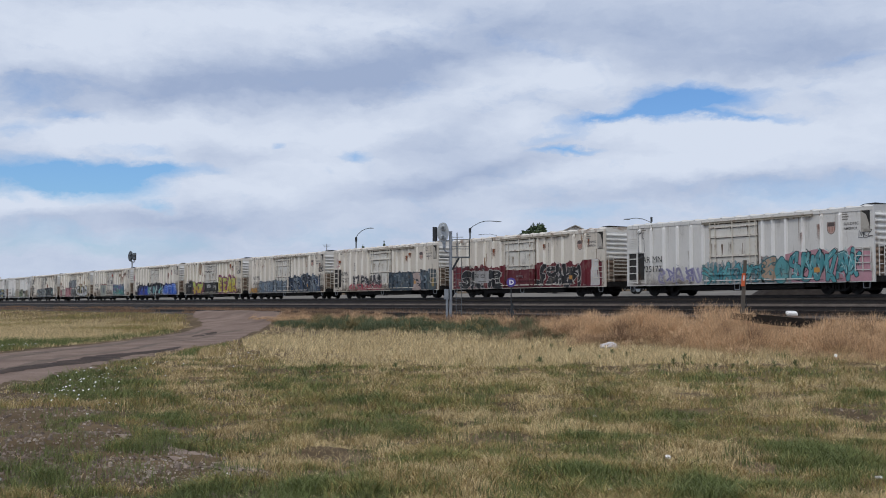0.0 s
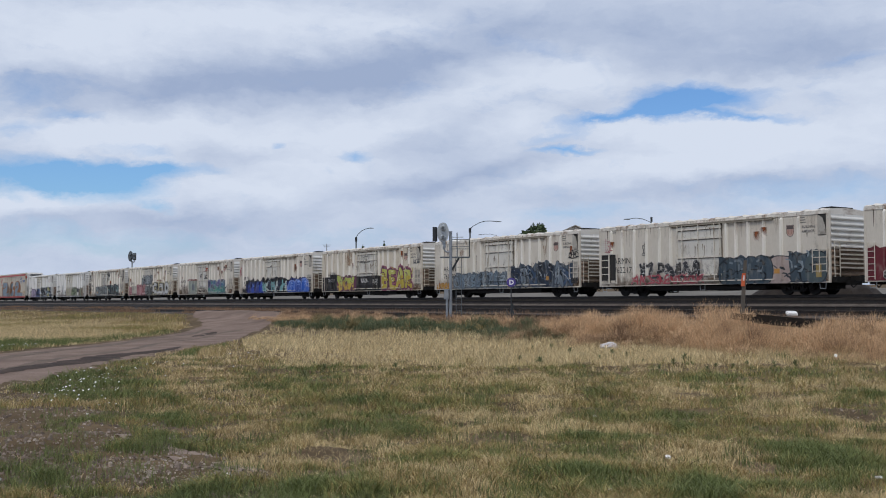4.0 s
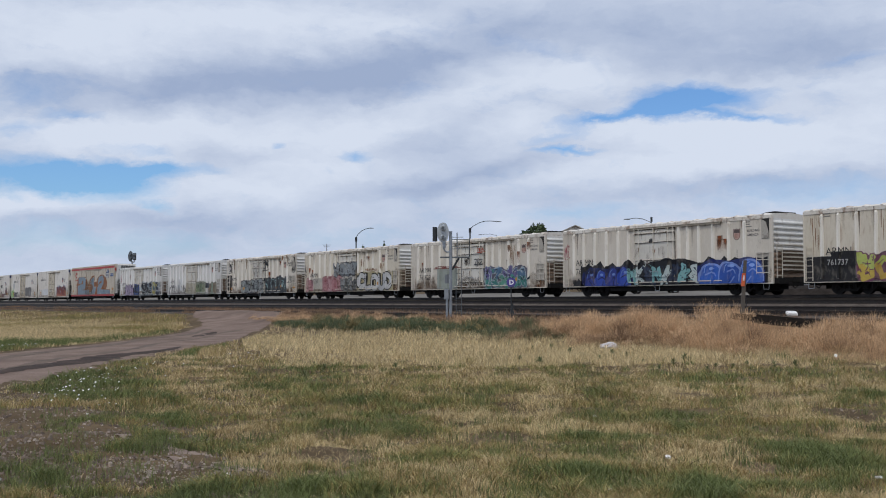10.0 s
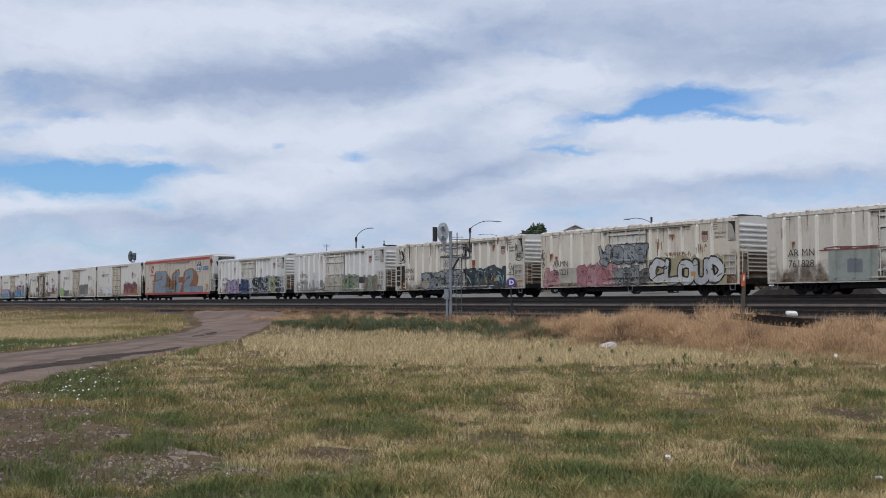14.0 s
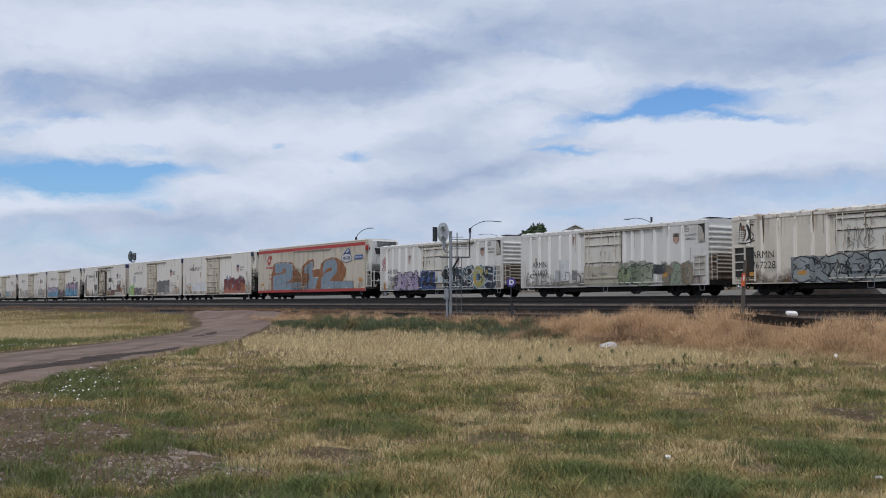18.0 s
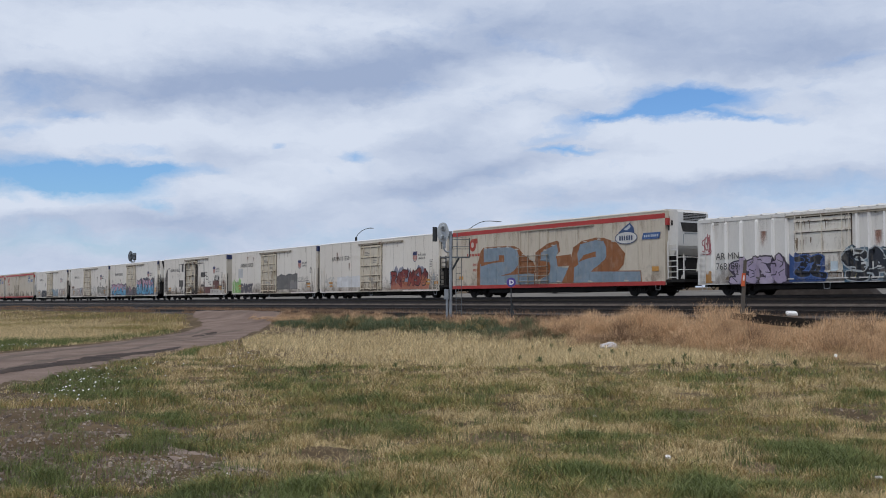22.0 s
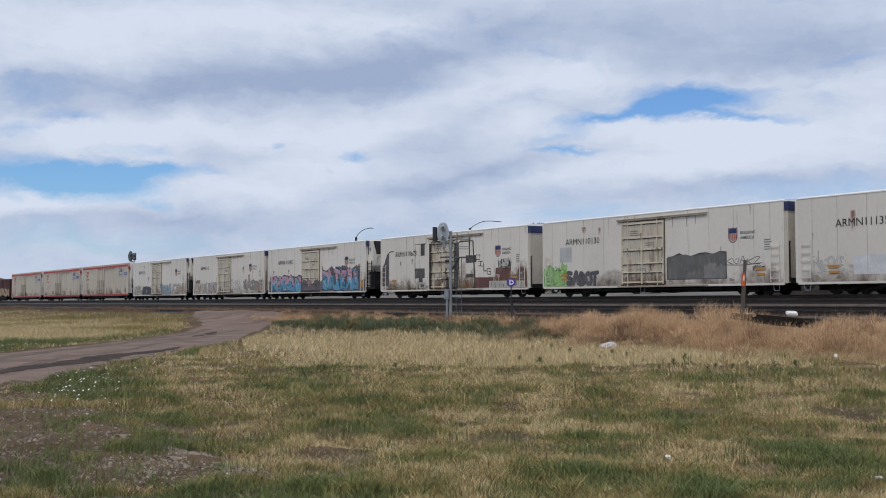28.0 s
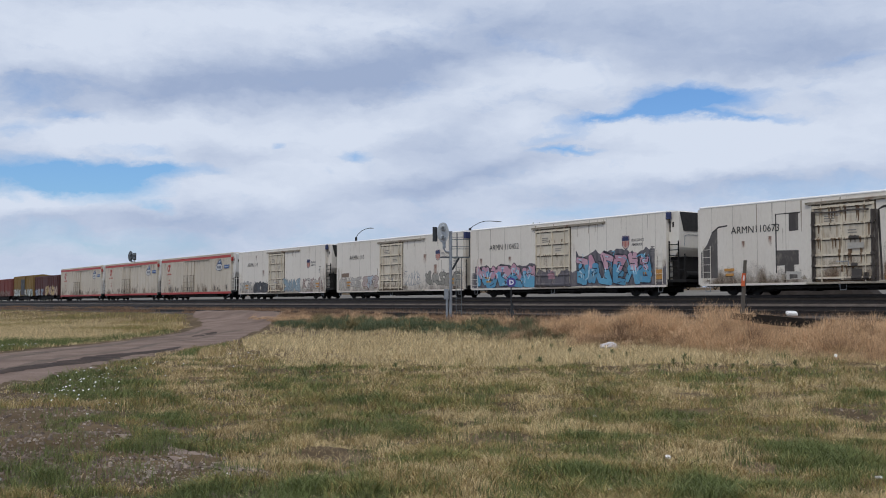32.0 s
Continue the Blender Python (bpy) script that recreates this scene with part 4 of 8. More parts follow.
def new_car(b, marks, label="", end="panel", L=20.3, bright=False):
    """A tall smooth-sided refrigerator car with a framed plug door."""
    H, SILL, EAVE = 5.2, .53, 5.06
    car = car_base(label or "tall smooth white refrigerator car with painted tags", -(b - L / 2))
    u = lambda f: -L / 2 + f * L
    g = Geo()
    g.along_x([(-1.53, SILL + .02), (-1.46, SILL + .02), (-1.46, 1.0), (1.46, 1.0), (1.46, SILL + .02), (1.53, SILL + .02), (1.55, SILL + .08), (1.55, EAVE), (-1.55, EAVE), (-1.55, SILL + .08)], -L / 2, L / 2)
    part("body", g, WHITE_BRIGHT if bright else WHITE_NEW, car)
    g = Geo()
    g.along_x([(-1.57, EAVE), (1.57, EAVE), (1.57, EAVE + .05), (1.4, H - .02), (0, H + .03), (-1.4, H - .02), (-1.57, EAVE + .05)], -L / 2 - .02, L / 2 + .02)
    part("roof", g, POST_WHITE, car, "clean white roof edge")
    g = Geo()
    g.along_x([(-1.575, SILL), (-1.45, SILL), (-1.45, SILL + .12), (-1.575, SILL + .12)], -L / 2, L / 2)
    g.along_x([(1.45, SILL), (1.575, SILL), (1.575, SILL + .12), (1.45, SILL + .12)], -L / 2, L / 2)
    part("side_sill", g, WHITE_NEW, car)
    seam = surface("panel_seam", tone("a49d92"), tone("b4aca0"), 3, .7, 0, 0)
    for f in (.045, .12, .205, .30, .66, .74, .83, .90, .955):
        g = Geo()
        g.box(u(f) - .012, u(f) + .012, NEAR - .004, NEAR, SILL + .14, EAVE - .02)
        part("panel_seam", g, seam, car)
    d0, d1, dz0, dz1 = u(.385), u(.565), SILL + .2, 4.62
    w = d1 - d0
    g = Geo()
    g.box(d0 - .08, d1 + .08, NEAR - .0035, NEAR - .001, dz0 - .08, dz1 + .08)
    part("door_seal", g, DOOR_DARK, car, "dark gap round the door")
    g = Geo()
    g.box(d0, d1, NEAR - .04, NEAR - .004, dz0, dz1, 0, .02)
    door = part("plug_door", g, DOOR_CREAM, car, "framed cream plug door with locking bars")
    bars, rods = (dz0 + .12, dz0 + .75, dz0 + 1.3, dz0 + 2.15, dz0 + 2.9, dz1 - .1), (.015, .16, .49, .86, .985)
    for z in bars:
        g = Geo()
        # the bar, with a dark strip along its lower edge
        g.box(d0, d1, NEAR - .105, NEAR - .042, z - .05, z + .05).box(d0, d1, NEAR - .05, NEAR - .042, z - .10, z - .05, 1)
        part("cross_bar", g, [BAR_CREAM, DOOR_DARK], door)
    set_relief([], d0, d1, dz0, dz1, .044, [d0 + f * w for f in rods], bars, .142, .108)
    for f in rods:
        g = Geo()
        if f in (.16, .86):
            g.rod((d0 + f * w, NEAR - .11, dz0 - .1), (d0 + f * w, NEAR - .11, dz1 + .06), .03, 6)
        else:
            g.box(d0 + f * w - .06, d0 + f * w + .06, NEAR - .095, NEAR - .042, dz0, dz1)
        part("locking_rod", g, BAR_CREAM, door)
    g = Geo()
    g.path([(d0 + .40 * w, NEAR - .13, dz0 + .95), (d0 + .60 * w, NEAR - .13, dz0 + .95), (d0 + .60 * w, NEAR - .13, dz0 + .7)], .03, 5)
    part("door_handle", g, GALV, door)
    data_panel(car, d0 + .2 * w, dz1 - .6, .9, 3, None, NEAR - .05)
    data_panel(car, d0 + .58 * w, dz0 + 2.5, .8, 2, None, NEAR - .05)
    track = surface("rust_streaked_track_paint", tone("8f8676"), tone("b3ab9c"), 2, .7, 0, .1, stain=RUST, stain_at=.55)
    g = Geo()
    g.box(u(.365), u(.735), NEAR - .11, NEAR - .004, 4.78, 4.85).box(u(.365), u(.735), NEAR - .11, NEAR - .08, 4.72, 4.8)
    for i in range(7):
        x = u(.375 + i * .058)
        g.box(x - .02, x + .02, NEAR - .08, NEAR, 4.66, 4.8)
    part("door_track", g, track, car, "rust-streaked upper door track")
    g = Geo()
    g.box(u(.365), u(.735), NEAR - .1, NEAR - .004, SILL + .02, SILL + .1)
    part("lower_door_track", g, track, car)
    g = Geo()
    for f in (.60, .655, .69):
        g.box(u(f) - .015, u(f) + .015, NEAR - .006, NEAR - .002, 4.72 - random.uniform(.3, .8), 4.72)
    part("rust_streak", g, surface("rust_runs", tone("7a6450"), tone("8d755e"), 3, .8, 0, 0), car)
    ladder(car, u(.957), u(.985), SILL + .15, 2.85, 5, NEAR, WHITE_NEW)
    ladder(car, u(.012), u(.04), SILL + .15, 2.85, 5, NEAR, WHITE_NEW)
    for f in (.026, .47, .972):
        stirrup(car, u(f), SILL, GALV)
    if end == "unit":
        end_unit(car, L, EAVE + .05, WHITE_NEW)
        g = Geo()
        g.box(L / 2 - .02, L / 2 + .3, -1.56, -1.405, EAVE - .42, EAVE)
        part("end_panel", g, BLUE_PANEL, car, "dark blue panel beside the unit")
    else:
        g = Geo()
        g.box(L / 2 + .003, L / 2 + .25, -1.5, 1.5, SILL + .1, EAVE - .05)
        part("end_wall", g, END_RUST, car, "rust-stained end wall")
        g = Geo()
        g.box(L / 2 + .25, L / 2 + .3, -1.53, 1.53, EAVE - .52, EAVE - .02).box(L / 2 + .02, L / 2 + .25, -1.53, -1.503, EAVE - .52, EAVE - .02)
        part("end_panel", g, BLUE_PANEL, car, "dark blue panel at the top of the end")
        ladder(car, L / 2 + .3, L / 2 + .34, SILL + .15, 2.9, 6, NEAR + .1, BLACK_GEAR, "end_ladder")
    g = Geo()
    g.box(-L / 2 - .2, -L / 2 - .003, -1.5, 1.5, SILL + .1, EAVE - .05)
    part("rear_end_wall", g, WHITE_NEW, car)
    g = Geo()
    g.box(u(.40), u(.55), -1.2, -.6, .46, .76, 0, .06).rod((u(.6), -.9, .55), (u(.66), -.9, .55), .2, 10)
    part("brake_gear", g, BLACK_GEAR, car)
    running_gear(car, L, 2.6)
    under_gear(car, L, SILL, int(b))
    lettering("lettering", marks, .58, INK, car, (u(.115), NEAR - .02, 3.46))
    shield(car, u(.827), 3.38, .62, False)
    lettering("lettering", "BUILDING", .24, surface("grey_lettering", tone("5c5a5a"), tone("6c6a6a"), 3, .6, 0, 0), car, (u(.853), NEAR - .012, 3.42), "", .004)
    lettering("lettering", "AMERICA", .24, surface("grey_lettering", tone("5c5a5a"), tone("6c6a6a"), 3, .6, 0, 0), car, (u(.853), NEAR - .012, 3.14), "", .004)
    data_panel(car, u(.935), 3.0, .5, 5)
    for f in (.09, .905):
        placard(car, u(f), 1.35, .7, .16, ORANGE_BOARD)
        placard(car, u(f) + .1, 1.08, .55, .14, ORANGE_BOARD)
    return car, u


def cryo_car(b, L=22.7, label=""):
    """A long cream insulated car with red bands and a cooling unit at the leading end."""
    H, SILL, EAVE = 5.28, .66, 5.16
    car = car_base(label or "cream refrigerator car with red bands and an end cooling unit", -(b - L / 2))
    u = lambda f: -L / 2 + f * L
    g = Geo()
    g.along_x([(-1.55, SILL), (-1.46, SILL), (-1.46, 1.0), (1.46, 1.0), (1.46, SILL), (1.55, SILL), (1.55, EAVE), (-1.55, EAVE)], -L / 2, L / 2)
    part("body", g, CREAM_CRYO, car)
    g = Geo()
    g.along_x([(-1.57, EAVE), (1.57, EAVE), (1.57, EAVE + .05), (1.4, H), (0, H + .02), (-1.4, H), (-1.57, EAVE + .05)], -L / 2, L / 2)
    part("roof", g, WHITE_OLD, car)
    g = Geo()
    g.box(-L / 2 - .01, L / 2 + .01, NEAR - .012, NEAR - .003, 4.72, 5.02).box(-L / 2 - .01, L / 2 + .01, 1.553, 1.562, 4.72, 5.02)
    part("upper_band", g, RED_BAND, car, "red stripe below the roof")
    g = Geo()
    g.box(-L / 2 - .01, L / 2 + .01, NEAR - .03, NEAR - .003, SILL - .02, SILL + .22).box(-L / 2 - .01, L / 2 + .01, 1.553, 1.58, SILL - .02, SILL + .22)
    part("side_sill", g, RED_BAND, car, "red side sill")
    for x in (-L / 2 - .01, L / 2 - .12):
        g = Geo()
        g.box(x, x + .13, NEAR - .014, NEAR - .003, SILL + .22, 4.72)
        part("corner_band", g, CREAM_CRYO, car)
    for i in range(19):
        f = (i + 1) / 20
        if not .36 < f < .53:
            rib(car, u(f), SILL + .22, 4.72, CREAM_CRYO, .09, .03)
    d0, d1, dz0, dz1 = u(.375), u(.515), SILL + .3, 4.6
    g = Geo()
    g.box(d0, d1, NEAR - .04, NEAR - .003, dz0, dz1, 0, .02)
    door = part("plug_door", g, CREAM_CRYO, car, "cream plug door with locking bars")
    set_relief([u((i + 1) / 20) for i in range(19) if not .36 < (i + 1) / 20 < .53], d0, d1, dz0, dz1, .043, [d0 + f * (d1 - d0) for f in (.03, .3, .7, .97)],
               (dz0 + .15, dz0 + .8, dz0 + 1.6), .112, .082, .09, .03)
    for f in (.03, .3, .7, .97):
        g = Geo()
        g.rod((d0 + f * (d1 - d0), NEAR - .08, dz0 - .1), (d0 + f * (d1 - d0), NEAR - .08, dz1 + .05), .03, 6)
        part("locking_rod", g, CREAM_CRYO, door)
    for z in (dz0 + .15, dz0 + .8, dz0 + 1.6):
        g = Geo()
        g.box(d0, d1, NEAR - .08, NEAR - .042, z - .04, z + .04)
        part("cross_bar", g, CREAM_CRYO, door)
    for f in (.0, .33, .66, 1.0):
        g = Geo()
        x = d0 + f * (d1 - d0)
        g.rod((x, NEAR - .17, dz0), (x, NEAR - .17, 2.95), .03, 6).rod((x, NEAR - .17, dz0 + .05), (x, NEAR - .03, dz0 + .05), .03, 6).rod((x, NEAR - .17, 2.9), (x, NEAR - .03, 2.9), .03, 6)
        part("guard_rod", g, GUARD_STEEL, door)
    for z in (dz0 + .12, dz0 + .5, dz0 + 1.15, 2.88):
        g = Geo()
        g.rod((d0 - .15, NEAR - .19, z), (d1 + .15, NEAR - .19, z), .032, 6)
        part("guard_bar", g, GUARD_STEEL, door)
    g = Geo()
    g.box(u(.375), u(.72), NEAR - .11, NEAR - .014, 4.64, 4.72)
    part("door_track", g, surface("rust_streaked_track_paint", tone("8f8676"), tone("b3ab9c"), 2, .7, 0, .1, stain=RUST, stain_at=.55), car)
    end_unit(car, L, EAVE + .05, WHITE_BRIGHT, True)
    g = Geo()
    g.box(L / 2 + .012, L / 2 + .2, NEAR + .01, -1.335, 4.3, 4.72).box(L / 2 + .012, L / 2 + .14, NEAR + .01, -1.335, 4.722, EAVE, 1)
    part("corner_cap", g, [RED_BAND, CREAM_CRYO], car)
    for f in (.02, .97):
        stirrup(car, u(f), SILL, GALV)
    running_gear(car, L, 2.6)
    under_gear(car, L, SILL, int(b))
    return car, u


def box_car(b, paint, label, L=16.3, tall=4.5, door=2.9):
    """A ribbed boxcar with a sliding door."""
    car = thing("boxcar", label, "freight car", pose(-(b - L / 2), TRAIN_Y, RAIL_Z), "cars of the train")
    u = lambda f: -L / 2 + f * L
    g = Geo()
    g.along_x([(-1.55, .95), (1.55, .95), (1.55, tall - .2), (0, tall), (-1.55, tall - .2)], -L / 2, L / 2)
    part("body", g, paint, car)
    for i in range(13):
        f = (i + .5) / 13
        if abs(f - .5) * L > door / 2 + .2:
            rib(car, u(f), 1.0, tall - .25, paint, .12, .06)
    g = Geo()
    g.box(-door / 2, door / 2, NEAR - .09, NEAR - .004, 1.1, tall - .35)
    set_relief([u((i + .5) / 13) for i in range(13)], -door / 2, door / 2, 1.1, tall - .35, .125, [], [], .125, .125, .12, .06)
    d = part("sliding_door", g, paint, car)
    g = Geo()
    for i in range(5):
        z = 1.4 + i * .6
        g.box(-door / 2, door / 2, NEAR - .12, NEAR - .092, z, z + .08)
    part("door_rib", g, paint, d)
    g = Geo()
    g.box(-door / 2 - .2, door * 1.5, NEAR - .1, NEAR - .004, tall - .33, tall - .27)
    part("door_track", g, paint, car)
    ladder(car, u(.02), u(.05), .95, tall - .4, 8, NEAR, paint)
    ladder(car, u(.95), u(.98), .95, tall - .4, 8, NEAR, paint)
    running_gear(car, L, 2.0)
    return car, u

# ---- painted tags on the cars ----
SPRAY = {}


def spray(code):
    if code not in SPRAY:
        c = tone(code)
        grey = sum(c) / 3
        c = tuple((v * .96 + grey * .04) * .86 for v in c)
        SPRAY[code] = surface("spray_paint_" + code, tuple(v * .7 for v in c), tuple(min(1, v * 1.2) for v in c), 1.6, .6, 0, 0, 9, .8,
                              stain=tuple(v * .7 + w * .3 for v, w in zip(c, tone("b5ab9b"))), stain_at=.52, stain_scale=2.6, stain_stretch=(1, 1, .5))
    return SPRAY[code]


SIDE_DEPTH = NEAR - .085


class Tag:
    """Layers of flat paint on a car side, each a hair in front of the last."""

    def __init__(self, depth):
        self.g, self.mats, self.y, self.first = Geo(), [], depth, depth

    def colour(self, code):
        if code not in self.mats:
            self.mats.append(code)
        return self.mats.index(code)

    def lay(self, pts, code):
        """One flat outline, bent over the posts and door bars of the side."""
        m = self.colour(code)
        pts = [(x, max(z, .615 if RELIEF["sill"] else .655)) for x, z in pts]
        deep = NEAR - self.first
        off = .002 + min(deep, .08) * .15 + max(0, deep - .08) + self.first - self.y
        (xc, xh), (zc, zh), (da, db, dc, dd), sill = RELIEF["x"], RELIEF["z"], RELIEF["door"], RELIEF["sill"]
        for q in cut_up(pts, 0, xc):
            mid = sum(p[0] for p in q) / len(q)
            inside = da < mid < db
            for r in cut_up(q, 1, sorted(zc + [sill]) if inside else [sill]):
                low = sum(p[1] for p in r) / len(r) < sill
                self.g.face([(x, NEAR - off - (.022 if low else max(xh(x), zh(z)) if inside and dc < z < dd else 0 if inside and z > dd else xh(x)), z) for x, z in r], m)

    def poly(self, pts, code):
        self.y -= .00015
        self.lay(list(pts), code)

    def oval(self, x, z, rx, rz, code, n=14, wob=.0, lean=0.0):
        pts = []
        for i in range(n):
            a = 2 * math.pi * i / n
            k = 1 + random.uniform(-wob, wob)
            pts.append((x + rx * k * math.cos(a) + lean * rz * k * math.sin(a), z + rz * k * math.sin(a)))
        self.poly(pts, code)

    def stroke(self, pts, w, code, soft=True):
        """A brush line through the points: a ribbon with rounded ends, curved where it has bends."""
        pts = [p for i, p in enumerate(pts) if i == 0 or math.dist(p, pts[i - 1]) > 1e-4]
        if len(pts) < 2:
            return
        if soft and len(pts) > 2:
            ends = [pts[0]] + list(pts) + [pts[-1]]
            line = []
            for a, b, c, d in zip(ends, ends[1:], ends[2:], ends[3:]):
                for k in range(4):
                    t = k / 4
                    line.append(tuple(.5 * (2 * b[i] + (c[i] - a[i]) * t + (2 * a[i] - 5 * b[i] + 4 * c[i] - d[i]) * t * t + (3 * b[i] - a[i] - 3 * c[i] + d[i]) * t ** 3) for i in (0, 1)))
            line.append(pts[-1])
        else:
            line = list(pts)
        left, right = [], []
        n = len(line)
        for i, (x, z) in enumerate(line):
            a, b = line[max(0, i - 1)], line[min(n - 1, i + 1)]
            d = math.hypot(b[0] - a[0], b[1] - a[1]) or 1e-6
            tx, tz = (b[0] - a[0]) / d, (b[1] - a[1]) / d
            for push, wide in ((-.42, .55), (-.2, .9)) if i == 0 else ((0, 1),) if i < n - 1 else ((.2, .9), (.42, .55)):
                k = w * wide / 2
                px, pz = x + tx * w * push, z + tz * w * push
                left.append((px - tz * k, pz + tx * k)), right.append((px + tz * k, pz - tx * k))
        self.y -= .00015
        for a, b, c, d in zip(right, right[1:], left[1:], left):
            self.y -= .00002
            self.lay([a, b, c, d], code)

    def put(self, car, label):
        tagged(part("painted_tag", self.g, [spray(c) for c in self.mats], car, label), kind="stuff")


# letter-like stroke figures that spell nothing, in a unit cell
FIGURES = [
    [[(0, 0), (.1, 1)], [(.1, 1), (.75, .8), (.2, .52)], [(.2, .52), (.9, .3), (0, 0)]],
    [[(.9, .9), (.2, 1), (.05, .5), (.2, 0), (.95, .12)], [(.5, .48), (.95, .45)]],
    [[(0, 0), (.35, 1), (.6, .95), (.95, 0)], [(.2, .4), (.8, .42)]],
    [[(.9, .95), (.15, .85), (.2, .55), (.85, .45), (.8, .05), (.05, 0)]],
    [[(0, 1), (.15, .05), (.8, 0), (.9, .95)], [(.45, .5), (.5, 1)]],
    [[(.05, 0), (.1, 1)], [(.9, 1), (.15, .5), (.95, 0)]],
    [[(.1, 1), (.1, 0), (.9, .05)], [(.1, .95), (.85, .9), (.9, .55)]],
    [[(0, .95), (.95, 1), (.1, .05), (.95, 0)]],
    [[(.5, 1), (.05, .6), (.15, .05), (.8, 0), (.95, .55), (.5, 1)]],
    [[(0, 0), (.1, 1), (.5, .35), (.9, 1), (.95, 0)]],
]


def letters(car, u, f0, f1, z0, z1, fills, edge, count, weight=.2, seed=1, back=None, shine=None, depth=NEAR - .085, lean=.12, rim=None, label="", drop=None, ragged=.25, figs=None, tops=None, turn_at=.55, out=1.42, busy=5):
    """A row of letter-like figures between two places on a side: a backing cloud, outlines, fills and highlights."""
    random.seed(seed)
    t = Tag(depth)
    x0, x1 = u(f0), u(f1)
    h, cell = z1 - z0, (x1 - x0) / count
    if back:
        n = max(8, count * 5)
        rise = [random.uniform(-.9, .9) for i in range(n // 2 + 2)]
        top = [(x0 - .15 + (x1 - x0 + .3) * i / n, z1 + h * ragged * (.6 * (rise[i // 2] if i % 2 == 0 else (rise[i // 2] + rise[i // 2 + 1]) / 2) + random.uniform(-.3, .3))) for i in range(n + 1)]
        low = [(x0 - .1 + (x1 - x0 + .2) * i / n, z0 - .03 + h * random.uniform(-.03, .05)) for i in range(n + 1)]
        for i in range(n):
            t.y += .00015
            t.poly([low[i], low[i + 1], top[i + 1], top[i]], back[i % len(back)] if len(back) < 4 else back[i * len(back) // n])
    w = min(cell, h) * weight
    plan = []
    for i in range(count):
        fig = figs[i] if figs else random.choice(FIGURES)
        cx, wide = x0 + cell * i, cell * random.uniform(.82, 1.0)
        za, zb = z0 + h * random.uniform(0, .12), z1 - h * random.uniform(0, .15)
        sk = lean * random.uniform(-1, 1)
        if not figs:
            fig = [[(a + random.uniform(-.16, .16), b + random.uniform(-.12, .12)) for a, b in line] for line in fig]
            fig.append([(random.uniform(-.15, .5), random.uniform(-.05, .3)), (random.uniform(.5, 1.2), random.uniform(.6, 1.1))])
            if random.random() < .5:
                fig = [[(1 - a, b) for a, b in line] for line in fig]
        plan.append([[(cx + wide * (.06 + .88 * a) + sk * (b - .5) * h, za + (zb - za) * (.08 + .84 * b)) for a, b in line] for line in fig])
    if drop:
        for fig in plan:
            for line in fig:
                t.stroke([(x + w * .55, z - w * .5) for x, z in line], w * 1.5, drop)
    if rim:
        for fig in plan:
            for line in fig:
                t.stroke(line, w * (out + .42), rim)
    for fig in plan:
        for line in fig:
            t.stroke(line, w * out, edge)
    for i, fig in enumerate(plan):
        for line in fig:
            if tops:
                fine_line = [(a[0] + (b[0] - a[0]) * j / 4, a[1] + (b[1] - a[1]) * j / 4) for a, b in zip(line, line[1:]) for j in range(5)]
                for a, b in zip(fine_line, fine_line[1:]):
                    if a != b:
                        high = (a[1] + b[1]) / 2 > z0 + h * turn_at
                        t.stroke([a, b], w, tops[i % len(tops)] if high else fills[i % len(fills)])
            else:
                t.stroke(line, w, fills[i % len(fills)])
    for fig in plan:
        for line in fig:
            k = random.randrange(len(line) - 1)
            (ax, az), (bx, bz) = line[k], line[k + 1]
            f = random.uniform(.3, .7)
            mx, mz = ax + (bx - ax) * f, az + (bz - az) * f
            t.stroke([(mx - w * .45, mz - w * random.uniform(-.4, .4)), (mx + w * .45, mz + w * random.uniform(-.4, .4))], w * .14, edge)
    # quick inner lines and loose outline flicks
    for i in range(count * busy):
        cx, cz = x0 + (x1 - x0) * random.uniform(.01, .99), z0 + h * random.uniform(.06, .9)
        a, ln = random.choice((.9, 1.2, 1.57, 1.9, 2.3, .3)) + random.uniform(-.3, .3), h * random.uniform(.12, .36)
        mid = (cx + math.cos(a) * ln * .5 + random.uniform(-.05, .05), cz + math.sin(a) * ln * .5)
        code = random.choice((edge, edge, shine or edge, random.choice(fills)))
        t.stroke([(cx, cz), mid, (cx + math.cos(a + .5) * ln, min(z1 + .1, cz + math.sin(a + .5) * ln))], w * random.uniform(.09, .24), code)
    if shine:
        for fig in plan:
            for line in fig:
                (ax, az), (bx, bz) = line[0], line[1]
                t.stroke([(ax * .75 + bx * .25 - w * .15, az * .75 + bz * .25 + w * .15), (ax * .45 + bx * .55 - w * .15, az * .45 + bz * .55 + w * .15)], w * .22, shine)
    t.put(car, label or "spray-painted tag of letter-like shapes")


